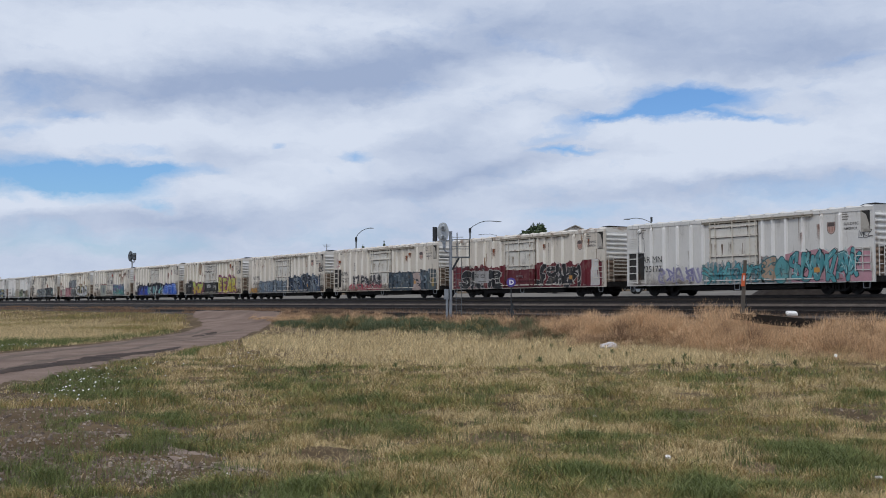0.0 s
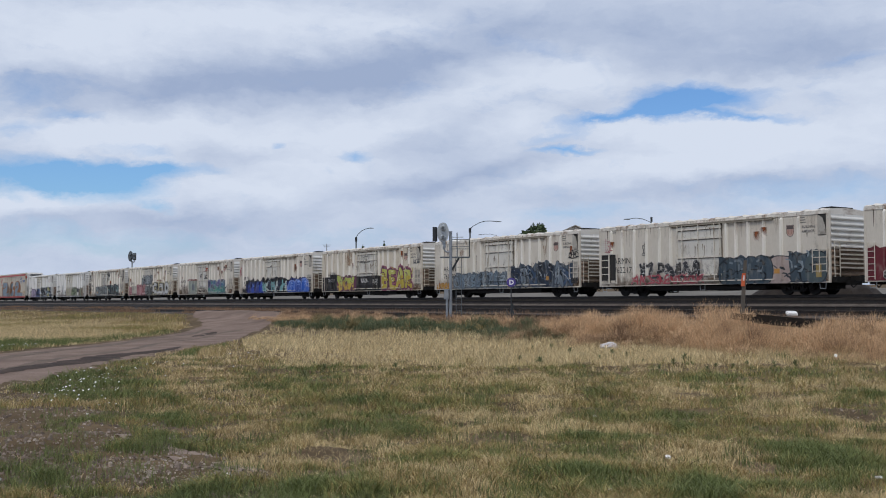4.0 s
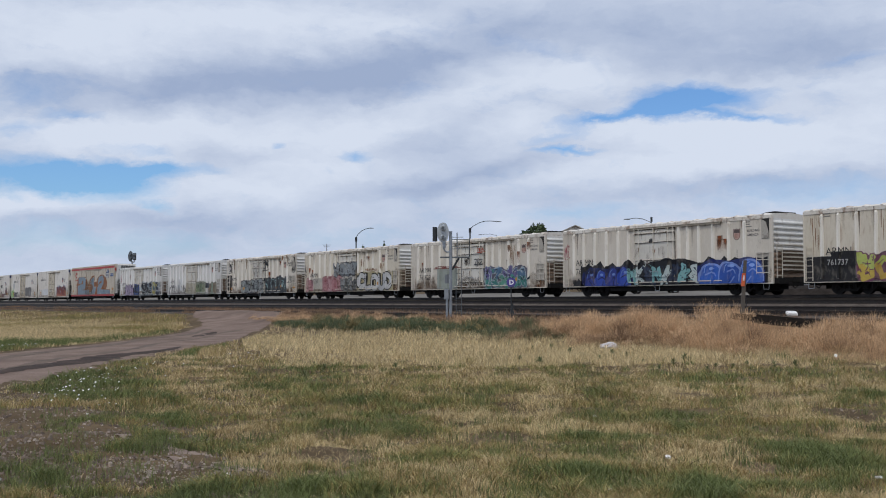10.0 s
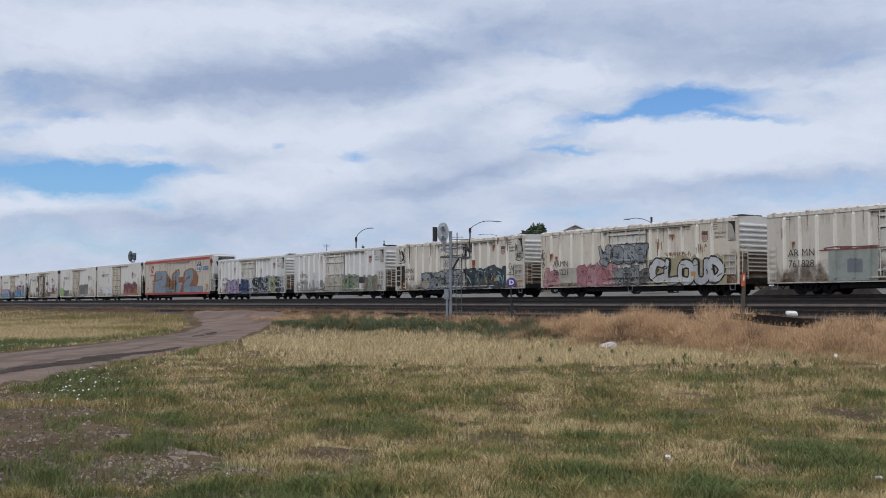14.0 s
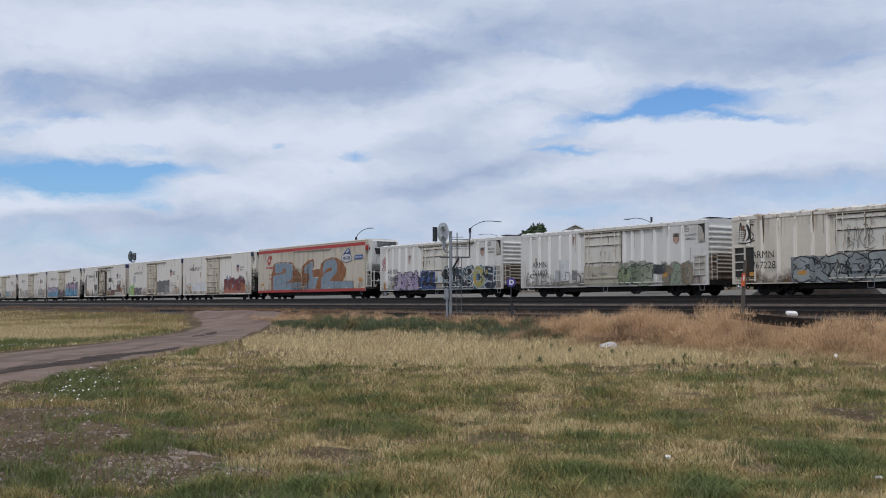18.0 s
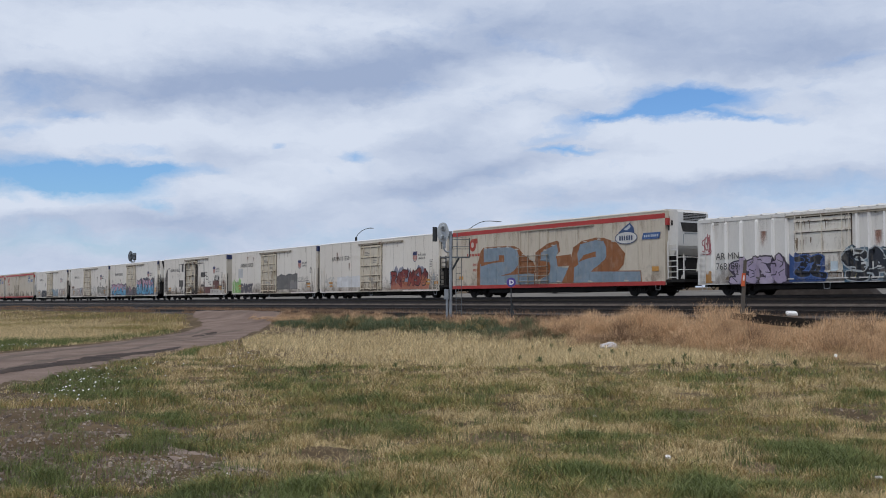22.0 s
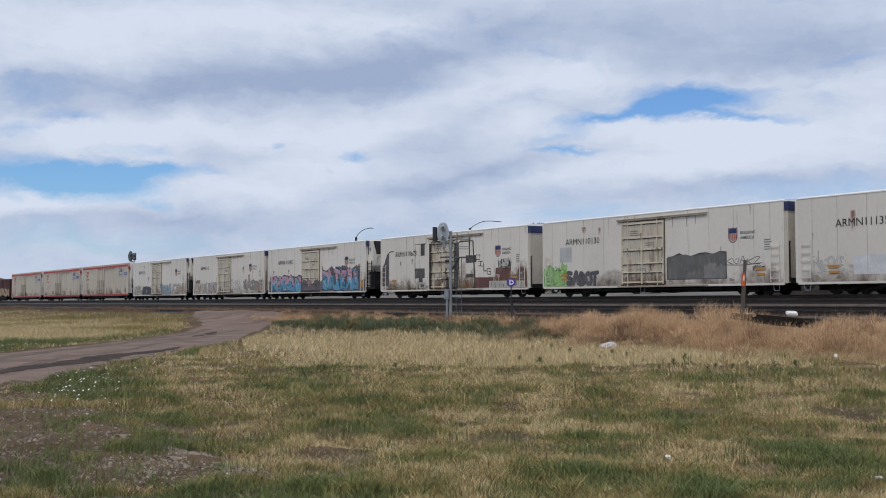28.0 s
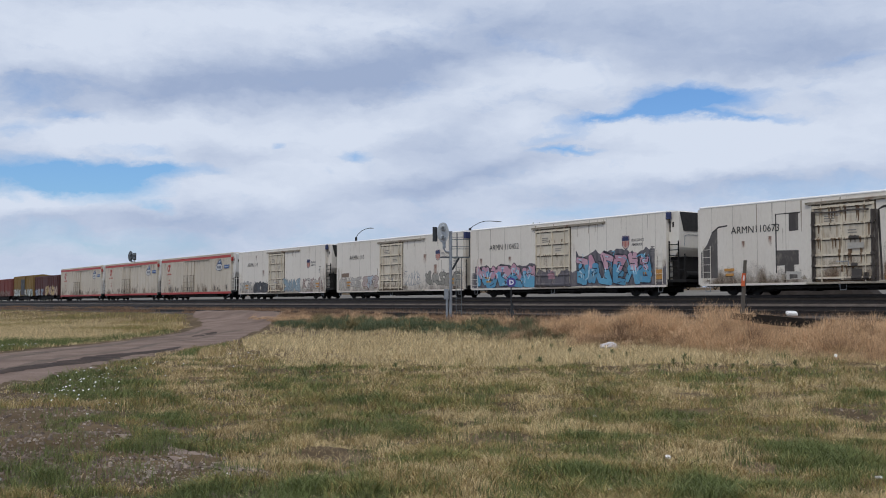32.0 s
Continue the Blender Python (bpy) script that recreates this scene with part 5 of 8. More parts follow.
def bubbles(car, u, f0, f1, z0, z1, fill, edge, count, seed=1, depth=NEAR - .085, inner=None, label="", back=None):
    """Swollen rounded figures with a dark edge."""
    random.seed(seed)
    t = Tag(depth)
    x0, x1 = u(f0), u(f1)
    h, cell = z1 - z0, (x1 - x0) / count
    if back:
        t.poly([(x0 - .2, z0 + h * .1), (x0 + .3, z0), (x1 - .2, z0 - .05), (x1 + .3, z0 + h * .3), (x1, z1), (x1 - cell * .6, z1 + h * .15), ((x0 + x1) / 2, z1), (x0 + cell * .5, z1 + h * .12), (x0 - .1, z1 - h * .2)], back)
    for i in range(count):
        cx = x0 + cell * (i + .5) + random.uniform(-.06, .06) * cell
        colour = fill if isinstance(fill, str) else fill[i % len(fill)]
        top, lean = z1 + h * random.uniform(-.14, .1), random.uniform(-.3, .3)
        ring = []
        for k in range(15):
            a = math.pi * k / 14
            ring.append((math.cos(a) * cell * .56 + lean * math.sin(a) * cell * .5, math.sin(a) ** .75 * (top - z0) * (1 + .05 * math.sin(3 * a + i))))
        t.poly([(cx + a * 1.0 + (.08 if a > 0 else -.08), z0 + b + .09) for a, b in ring], edge)
        t.poly([(cx + a, z0 + max(0, b - .02)) for a, b in ring], colour)
        zz = z0 + h * random.uniform(.3, .5)
        t.stroke([(cx - cell * random.uniform(.05, .3), zz), (cx + cell * .1, zz + h * .12), (cx + cell * random.uniform(.15, .4), zz - h * .05)], .08, edge)
        t.stroke([(cx + cell * random.uniform(-.2, .2), z0 + .02), (cx + cell * random.uniform(-.2, .2), z0 + h * .28)], .09, edge)
        if inner:
            t.oval(cx + cell * .05, zz + h * .28, cell * .14, h * .08, inner, 10)
            t.stroke([(cx - cell * .34, z0 + h * .5), (cx - cell * .26, z0 + h * .8), (cx - cell * .05, z0 + h * .93)], .05, inner)
    t.put(car, label or "swollen rounded spray-painted tag")


def scrawl(car, u, f0, f1, z0, z1, code, seed=1, w=.045, turns=7, depth=NEAR - .085, label=""):
    """A quick line scribble."""
    random.seed(seed)
    t = Tag(depth)
    x0, x1 = u(f0), u(f1)
    n = max(2, turns // 2 + 1)
    cell, h = (x1 - x0) / n, z1 - z0
    for i in range(n):
        fig = random.choice(FIGURES)
        up, k = random.uniform(-.15, .15) * h, random.uniform(.8, 1.15)
        for line in fig:
            t.stroke([(x0 + cell * (i + .1 + (a + random.uniform(-.12, .12)) * .95), z0 + up + (b + random.uniform(-.12, .12)) * h * k) for a, b in line], min(max(w, .03), .07), code)
    t.stroke([(x0 - cell * .1, z0 - h * .08), ((x0 + x1) / 2, z0 - h * .18), (x1 + cell * .2, z0 + h * .05)], min(max(w, .03), .06), code)
    t.put(car, label or "thin scribbled spray-paint line")


def patch(car, u, f0, f1, z0, z1, code, seed=1, jag=.1, depth=NEAR - .08, label="", steps_n=9):
    """A painted-over patch with an uneven top."""
    random.seed(seed)
    t = Tag(depth)
    x0, x1 = u(f0), u(f1)
    top = [(x0 + (x1 - x0) * i / steps_n, z1 + (z1 - z0) * random.uniform(-jag, jag)) for i in range(steps_n + 1)]
    for i in range(steps_n):
        t.y += .00015
        t.poly([(top[i][0], z0), (top[i + 1][0], z0), top[i + 1], top[i]], code)
    t.put(car, label or "roller-painted patch over older tags")



B_FIG = [[(.1, 0), (.12, 1), (.7, .92), (.75, .66), (.3, .52)], [(.3, .52), (.9, .42), (.85, .08), (.1, 0)]]
E_FIG = [[(.95, .92), (.1, .95), (.12, .05), (.95, 0)], [(.2, .5), (.8, .5)]]
A_FIG = [[(0, 0), (.42, 1), (.62, 1), (1, 0)], [(.25, .34), (.8, .34)]]
S_FIG = [[(.95, .95), (.3, 1), (.05, .78), (.3, .55), (.8, .45), (.95, .2), (.65, 0), (0, .06)]]
K_FIG = [[(.05, 0), (.1, 1)], [(.9, 1), (.15, .5), (.95, 0)]]
O_FIG = [[(.5, 1), (.08, .8), (.05, .2), (.5, 0), (.92, .2), (.95, .8), (.5, 1)]]
T_FIG = [[(-.05, .92), (1.1, 1)], [(.55, .95), (.45, 0)]]
C_FIG = [[(.95, .88), (.4, 1), (.05, .6), (.1, .15), (.5, 0), (.95, .12)]]
H_FIG = [[(.05, 1), (.1, 0)], [(.9, 1), (.95, 0)], [(.1, .5), (.9, .5)]]
L_FIG = [[(.12, 1), (.1, .08), (.95, .05)]]
U_FIG = [[(.08, 1), (.12, .2), (.5, 0), (.9, .2), (.92, 1)]]
D_FIG = [[(.1, 0), (.1, 1), (.6, .95), (.95, .5), (.6, .03), (.1, 0)]]
R_FIG = [[(.1, 0), (.1, 1), (.75, .95), (.8, .6), (.15, .5)], [(.4, .5), (.95, 0)]]


def words(car, u, f, z, text, size, code, depth=SIDE_DEPTH, fat=.02):
    lettering("painted_word", text, size, spray(code), car, (u(f), depth, z), "hand-painted lettering", fat)


def rust_run(car, u, f0, f1, z0, z1, seed=1, depth=NEAR - .006):
    """A rust stain with runs."""
    random.seed(seed)
    t = Tag(depth)
    x0, x1 = u(f0), u(f1)
    n = max(5, int((x1 - x0) / .045))
    for i in range(n):
        if random.random() < .25:
            continue
        xa, w = x0 + (x1 - x0) * (i + random.uniform(-.5, .5)) / n, random.uniform(.012, .05)
        k = 1 - abs((i + .5) / n - .5)
        top = z1 - (z1 - z0) * random.choice((0, .05, .1, .3, .5)) * random.uniform(.5, 1)
        low = max(z0, top - (z1 - z0) * k * random.uniform(.3, 1))
        t.y -= .00005
        t.poly([(xa - w * .3, low), (xa + w * .3, low), (xa + w, (low + top) / 2), (xa + w * .7, top), (xa - w * .7, top + .03), (xa - w, (low + top) / 2)],
               random.choice(("8f6848", "7f573a", "a2805f", "b0957a", "a58a70")))
    t.put(car, "rust stain running down the side")


GRIME = {}


def grime_paint(code, up, most, reach, sx, sz, seed, edge=24.0):
    """Thin dirt: noise decides where it covers, denser towards the edge that it spreads from."""
    key = (code, up, most, reach, sx, sz, seed, edge)
    if key in GRIME:
        return GRIME[key]
    m = bpy.data.materials.new("thin_grime_" + code)
    m.use_nodes = True
    n, l = m.node_tree.nodes, m.node_tree.links
    bsdf = n["Principled BSDF"]
    bsdf.inputs["Base Color"].default_value, bsdf.inputs["Roughness"].default_value = (*tone(code), 1), .85
    tc = n.new("ShaderNodeTexCoord")
    mp = n.new("ShaderNodeMapping")
    mp.inputs["Scale"].default_value, mp.inputs["Location"].default_value = (sx, 1, sz), (seed * 3.7, 0, seed * 1.3)
    l.new(tc.outputs["Object"], mp.inputs["Vector"])
    t = n.new("ShaderNodeTexNoise")
    t.inputs["Scale"].default_value, t.inputs["Detail"].default_value, t.inputs["Roughness"].default_value = 1.0, 6.0, .65
    l.new(mp.outputs[0], t.inputs["Vector"])
    sep = n.new("ShaderNodeSeparateXYZ")
    l.new(tc.outputs["Generated"], sep.inputs[0])

    def calc(op, a, b, clamp=False):
        k = n.new("ShaderNodeMath")
        k.operation, k.use_clamp = op, clamp
        for i, v in enumerate((a, b)):
            if isinstance(v, (int, float)):
                k.inputs[i].default_value = v
            else:
                l.new(v, k.inputs[i])
        return k.outputs[0]

    near = calc("SUBTRACT", 1.0, sep.outputs["Z"]) if up else sep.outputs["Z"]
    side = calc("MULTIPLY", calc("MULTIPLY", sep.outputs["X"], calc("SUBTRACT", 1.0, sep.outputs["X"])), edge, True)
    cover = calc("ADD", calc("MULTIPLY", calc("SUBTRACT", t.outputs["Fac"], .55), 3.2), calc("MULTIPLY", near, reach))
    cover = calc("SUBTRACT", cover, .25, True)
    soft = calc("MULTIPLY", cover, calc("MULTIPLY", near, 2.5, True))
    l.new(calc("MULTIPLY", calc("MULTIPLY", soft, side), most), bsdf.inputs["Alpha"])
    GRIME[key] = m
    return m


def grime(car, u, f0, f1, z0, z1, code, up=True, most=.6, reach=1.0, sx=1.2, sz=.8, seed=1, lift=.0012, edge=24.0):
    """A film of dirt or rust that spreads up from its foot or down from its top, over posts and door."""
    g = Geo()
    (xc, xh), _, (da, db, dc, dd) = RELIEF["x"], RELIEF["z"], RELIEF["door"]
    for q in cut_up([(u(f0), z0), (u(f1), z0), (u(f1), z1), (u(f0), z1)], 0, xc):
        mid = sum(p[0] for p in q) / len(q)
        slab = min(xh(da + .08), .06)
        for r in cut_up(q, 1, [RELIEF["sill"]]):
            low = sum(p[1] for p in r) / len(r) < RELIEF["sill"]
            g.face([(x, NEAR - lift - (.022 if low else slab if da < mid < db else xh(x)), z) for x, z in r])
    tagged(part("grime", g, grime_paint(code, up, most, reach, sx, sz, seed, edge), car, "thin film of rusty dirt"), kind="stuff")


def weather(car, u, seed, top=4.36, low=.64, n=22, tones=("8d7c66", "7f6a52", "9a8f80", "6f6258")):
    """Thin dirt and rust runs below the eaves and door track, and splashes along the sill."""
    random.seed(seed)
    t = Tag(NEAR - .004)
    t2 = Tag(NEAR - .004)
    for i in range(n):
        f, w = random.uniform(.01, .99), random.uniform(.015, .05)
        z1 = random.choice((top, top, top, random.uniform(2, 4)))
        ln = random.uniform(.25, 1.7)
        t.y += .00015
        t.poly([(u(f) - w * .2, z1 - ln), (u(f) + w * .2, z1 - ln), (u(f) + w, z1), (u(f) - w, z1)], random.choice(tones))
    t.put(car, "thin rust and dirt runs")
    for i in range(n):
        f, w = random.uniform(.01, .97), random.uniform(.1, .5)
        t2.y -= .00005
        z0 = low + .22
        t2.poly([(u(f), z0), (u(f) + w, z0), (u(f) + w * .8, z0 + random.uniform(.05, .2)), (u(f) + w * .4, z0 + random.uniform(.1, .35)), (u(f) + w * .1, z0 + random.uniform(.05, .2))], random.choice(("9b8f7e", "8a7c6a", "a69b8b")))
    t2.put(car, "dirt splashes along the sill")
    t4 = Tag(NEAR - .0515)
    for i in range(18):
        f, z = random.uniform(.39, .565), random.choice((1.25, 2.0, 2.9, 3.0, 3.9))
        w = random.uniform(.015, .05)
        t4.y -= .00004
        t4.poly([(u(f) - w * .3, z - random.uniform(.2, .8)), (u(f) + w * .3, z - random.uniform(.2, .8)), (u(f) + w, z), (u(f) - w, z)], random.choice(("8a7862", "77634d", "9c8d78", "6b5540")))
    t4.put(car, "rust runs down the door")
    hard = 1.0 if n > 10 else .7
    random.seed(seed + 50)
    grime(car, u, .0, 1.0, low + .02, low + 1.5, "5d4632", True, .9 * hard, 1.1, 1.1, .9, seed % 7)
    if top < 4.6:
        grime(car, u, .0, 1.0, top - 1.5, top, "80613f", False, .5 * hard, .6, 4.5, .5, seed % 5)
    grime(car, u, .38, .60, low + .2, top - .4, "74502f", True, .8 * hard, .6, 2.6, .8, seed % 6, .002)
    for i in range(3 if hard == 1.0 else 2):
        f = random.choice((random.uniform(.03, .34), random.uniform(.62, .95)))
        zt = random.uniform(2.6, top - .3)
        grime(car, u, f, f + random.uniform(.012, .03), zt - random.uniform(.6, 1.4), zt, "8a4a22", False, 1.0 * hard, 1.6, 6.0, 1.6, i + seed % 9, .0025, 3.5)
    grime(car, u, .93, 1.0, low + .05, 3.2, "6d4e34", True, .95 * hard, .9, 1.5, .7, seed % 8, .003)
# ---- the cars, in order of their passing ----
FLAT = NEAR - .012
CARS = []


def add(made):
    CARS.append(made[0])
    k = len(CARS)
    if k <= 11:
        if k in (1, 10, 11):
            weather(made[0], made[1], 300 + k, n=8, tones=("b3aa9c", "a79c8c"))
        else:
            weather(made[0], made[1], 300 + k, n=13)
    elif k == 12 or 18 < k <= 21:
        grime(made[0], made[1], .0, 1.0, .9, 2.4, "6d5540", True, .75, .8, 1.1, .9, k)
        grime(made[0], made[1], .0, 1.0, 3.4, 4.7, "846647", False, .5, .6, 3.5, .5, k)
    elif k <= 18:
        weather(made[0], made[1], 300 + k, 5.0, .58, 9, ("b3a897", "a39580", "b9b0a2"))
    return made


c, u = add(old_car(49.4, ("AR MN", "725177"), WHITE_BRIGHT, label="bright white ribbed refrigerator car with teal and pink tags", gap=True, bright=True))
patch(c, u, .70, .995, 0.66, 2.3, "c4929c", 3, .16, label="pink spray-painted ground of a tag")
letters(c, u, .15, .36, 0.71, 1.75, ["9a96b4", "8884a8"], "c3c1cf", 5, .16, 4)
letters(c, u, .37, .61, 0.68, 1.78, ["5fa9ae", "4f96a0"], "1f363e", 6, .22, 5, back=["7d9aa0", "b7b2ac"])
letters(c, u, .61, .712, 0.68, 2.0, ["b39a84", "5aa0a4"], "3d6a70", 2, .36, 6, back=["a08a86", "8f9a9a"])
letters(c, u, .715, .965, 0.68, 2.3, ["4f9aa2", "5aa6ac"], "23323b", 6, .3, 8, shine="a7cdd0")
scrawl(c, u, .05, .085, 2.6, 4.0, "4a4b50", 9, .022, 4)
scrawl(c, u, .955, .997, 2.9, 3.3, "4c4c52", 10, .03, 5)

c, u = add(old_car(68.9, ("ARMN", "761021"), WHITE_OLD, label="weathered white refrigerator car with black letters on red paint"))
patch(c, u, .005, .40, 0.66, 2.3, "701c28", 11, .10, steps_n=30)
patch(c, u, .385, .60, 0.66, 1.95, "641a24", 12, .04)
patch(c, u, .59, .985, 0.66, 2.3, "701c28", 13, .12, steps_n=26)
letters(c, u, .075, .375, 0.68, 2.0, ["1d1d21"], "bdb8b2", 4, .34, 14, lean=.2, figs=[S_FIG, K_FIG, H_FIG, E_FIG], out=1.26, busy=3)
letters(c, u, .615, .87, 0.68, 2.2, ["1d1d21", "26262a"], "bdb8b2", 5, .34, 15, lean=.2, out=1.26, busy=3)
patch(c, u, .18, .275, 1.05, 1.95, "b0aeac", 16, .03, NEAR - .10)
lettering("lettering", "AR MN", .42, INK, c, (u(.185), NEAR - .162, 1.95))
lettering("lettering", "761 821", .42, INK, c, (u(.182), NEAR - .162, 1.45))
patch(c, u, .20, .255, 1.12, 1.2, "77746f", 19, .1, NEAR - .104)
patch(c, u, .925, .975, 0.71, 1.7, "c9c5c0", 17, .5, NEAR - .105)
patch(c, u, .93, .968, 1.7, 2.45, "d6d3cf", 18, .05, NEAR - .107)
rust_run(c, u, .245, .262, 1.9, 3.3, 1)
rust_run(c, u, .865, .885, 3.3, 4.3, 2)

c, u = add(old_car(88.4, ("ARMN", "762217"), label="weathered white refrigerator car with grey rounded tags", gap=True))
letters(c, u, .17, .52, 0.68, 1.3, ["b8525c"], "c9969a", 9, .14, 20)
letters(c, u, .21, .50, 1.0, 2.05, ["2b2b30", "3a3a40"], "c6c2bc", 7, .26, 21, lean=.3)
letters(c, u, .59, .79, 0.68, 2.1, ["42525e", "4a5a66"], "20262d", 3, .5, 22, back=["47545f", "3c4954"], ragged=.16, shine="75828a", figs=[C_FIG, H_FIG, O_FIG], out=1.2)
letters(c, u, .785, .865, 0.68, 2.05, ["b9a69e", "a9948e"], "3a3d44", 1, .4, 23, back=["8d8480"], ragged=.1, figs=[S_FIG], out=1.2)
letters(c, u, .865, .985, 0.68, 2.2, ["42525e", "4c5a5e"], "20262d", 2, .5, 24, back=["47545f", "3c4954"], ragged=.16, shine="8b98a0", figs=[H_FIG, O_FIG], out=1.2)
patch(c, u, .955, .975, 0.9, 1.6, "a28a4c", 27, .1, NEAR - .115)
scrawl(c, u, .03, .065, 2.9, 3.5, "b4606a", 25, .05, 5)
rust_run(c, u, .17, .185, 3.6, 4.2, 3)
scrawl(c, u, .22, .24, 2.6, 3.2, "4a4a4e", 26, .04, 3)

c, u = add(old_car(107.8, ("AR MN", "761870"), label="weathered white refrigerator car with navy and grey tags"))
letters(c, u, .02, .13, 0.68, 1.15, ["c79a45"], "a5613a", 4, .22, 30)
letters(c, u, .155, .54, 0.68, 1.85, ["8798a6", "748798", "9aa6af"], "333d49", 9, .2, 31, back=["6a737b", "7d8a94"], busy=9)
letters(c, u, .59, .955, 0.68, 2.3, ["2c3b53", "7d8a96", "3a5270", "26303f"], "161c26", 7, .26, 32, back=["46525f", "6d7780"], shine="b9bfc2", lean=.3, busy=9)
words(c, u, .955, .9, "ESE", .5, "25262a")
scrawl(c, u, .94, .995, 2.65, 3.1, "2a2b2f", 34, .07, 7)
rust_run(c, u, .20, .226, 2.9, 3.7, 5)
rust_run(c, u, .783, .80, 2.5, 3.6, 6)

c, u = add(old_car(127.2, ("ARMN", "761737"), TAN_OLD, label="rust-stained cream refrigerator car with yellow tags on black"))
patch(c, u, .002, .63, 0.66, 1.95, "211f20", 40, .02, label="black lower band of paint")
letters(c, u, .19, .375, 0.70, 2.0, ["d2b64c", "c9a640"], "7c4a62", 3, .3, 41, tops=["c3cf6a", "b9c45a"], back=["6b4258"])
patch(c, u, .095, .185, 1.45, 2.2, "1c1b1d", 42, .02, NEAR - .10)
lettering("lettering", "761737", .42, spray("c9c8c6"), c, (u(.085), NEAR - .162, 1.5))
letters(c, u, .43, .50, 1.35, 1.75, ["d5d2ce"], "211f20", 3, .2, 43)
letters(c, u, .55, .60, 1.3, 1.65, ["b9b6b2"], "211f20", 3, .2, 44)
letters(c, u, .64, .925, 0.71, 2.5, ["c9b545"], "74405f", 4, .34, 45, tops=["cfd06c"], figs=[B_FIG, E_FIG, A_FIG, R_FIG], rim="a35a6e", shine="e4e2b4", label="fat yellow-green spray-painted letters edged in purple")
rust_run(c, u, .025, .06, 2.1, 4.0, 7)
rust_run(c, u, .26, .33, 2.3, 4.2, 8)
rust_run(c, u, .46, .49, 2.4, 3.2, 9)
scrawl(c, u, .43, .52, 3.2, 3.7, "3a3836", 46, .04, 5)
scrawl(c, u, .93, .985, 2.9, 3.2, "4c5058", 47, .05, 5)

c, u = add(old_car(146.7, ("AR MN", "769000"), label="weathered white refrigerator car with blue rounded tags"))
patch(c, u, .10, .985, 0.66, 2.05, "15151b", 50, .18, steps_n=40, label="black spray-painted ground of a tag")
patch(c, u, .06, .145, 0.68, 1.1, "2a2a2e", 51, .4)
bubbles(c, u, .125, .37, 0.66, 1.75, ["24388f", "2c4bb0"], "161c4c", 4, 52, inner="6f8fd0", back="1c2a66")
letters(c, u, .36, .70, 0.68, 1.95, ["85babc", "c9d6d4", "2b3752"], "1a2030", 8, .28, 53, lean=.3)
bubbles(c, u, .705, .96, .68, 1.95, ["2a62c4", "2455b4"], "7f9ce0", 3, 54, inner="8fb0f0", back="1a2c70", depth=NEAR - .11)
patch(c, u, .70, .975, 0.66, 1.25, "20307a", 55, .25, NEAR - .1)
scrawl(c, u, .005, .035, 2.6, 3.4, "b05c66", 56, .04, 6)
rust_run(c, u, .485, .50, 2.3, 2.9, 10)
patch(c, u, .47, .49, 3.3, 3.5, "2c2c2f", 57, .3)

c, u = add(old_car(166.0, ("AR MN", "761828"), label="weathered white refrigerator car with violet and teal tags"))
patch(c, u, .22, .385, 0.68, 2.35, "a2a9a0", 60, .06, label="greenish grey painted-over patch")
patch(c, u, .285, .335, 1.1, 1.8, "7d8288", 61, .1, NEAR - .09)
letters(c, u, .40, .57, 0.71, 1.5, ["b0aaa0"], "6d6760", 4, .12, 62)
letters(c, u, .595, .885, 0.68, 2.15, ["4d948c", "3f8680", "5a9a88"], "aebcc4", 5, .36, 63, back=["5a5a6c", "6b6a7a"], lean=.25, tops=["675f94", "57799a", "6d6599"], shine="26343c", out=1.22, ragged=.2)
words(c, u, .445, 2.55, "HT", .62, "3a3634", NEAR - .105)
scrawl(c, u, .52, .58, 2.5, 2.9, "3a3c44", 64, .06, 4, NEAR - .105)
scrawl(c, u, .545, .59, 3.4, 3.7, "b0503c", 65, .05, 4, NEAR - .105)
rust_run(c, u, .755, .815, 2.2, 3.75, 11)
scrawl(c, u, .20, .40, 2.3, 2.42, "8a5048", 66, .06, 3)
rust_run(c, u, .05, .06, 2.6, 3.6, 12)

c, u = add(old_car(185.5, ("ARMN", "765221"), TAN_OLD, label="cream-stained refrigerator car with white outlined letters"))
letters(c, u, .02, .11, 0.68, 1.9, ["bd8d90"], "8c4a50", 2, .3, 70)
letters(c, u, .22, .44, 0.68, 2.0, ["b78085", "c49a9c"], "8a454d", 4, .3, 71, back=["a8767a", "b08a8a"])
patch(c, u, .115, .215, .9, 1.9, "c3bcb0", 72, .03)
letters(c, u, .355, .60, 2.05, 3.25, ["9fa5a8", "8d9396"], "3f3f44", 4, .3, 73, depth=NEAR - .105)
letters(c, u, .43, .605, 0.71, 1.9, ["8f9290", "6c6e6c"], "3a3a3c", 4, .28, 74, depth=NEAR - .105)
patch(c, u, .60, .955, 0.66, 2.25, "b3a882", 75, .16, steps_n=18, label="yellow spray-painted ground of a tag")
letters(c, u, .615, .945, 0.71, 2.2, ["cfcfce", "c6c6c8"], "1f1c1d", 5, .36, 76, lean=.05, figs=[C_FIG, L_FIG, O_FIG, U_FIG, D_FIG], out=1.5, busy=2, label="large white spray-painted letters edged in black")
rust_run(c, u, .635, .665, 2.4, 3.5, 13)
rust_run(c, u, .82, .87, 2.3, 3.0, 14)
rust_run(c, u, .68, .80, 2.2, 2.6, 15)
scrawl(c, u, .0, .02, 2.2, 3.2, "3f4146", 77, .05, 5)

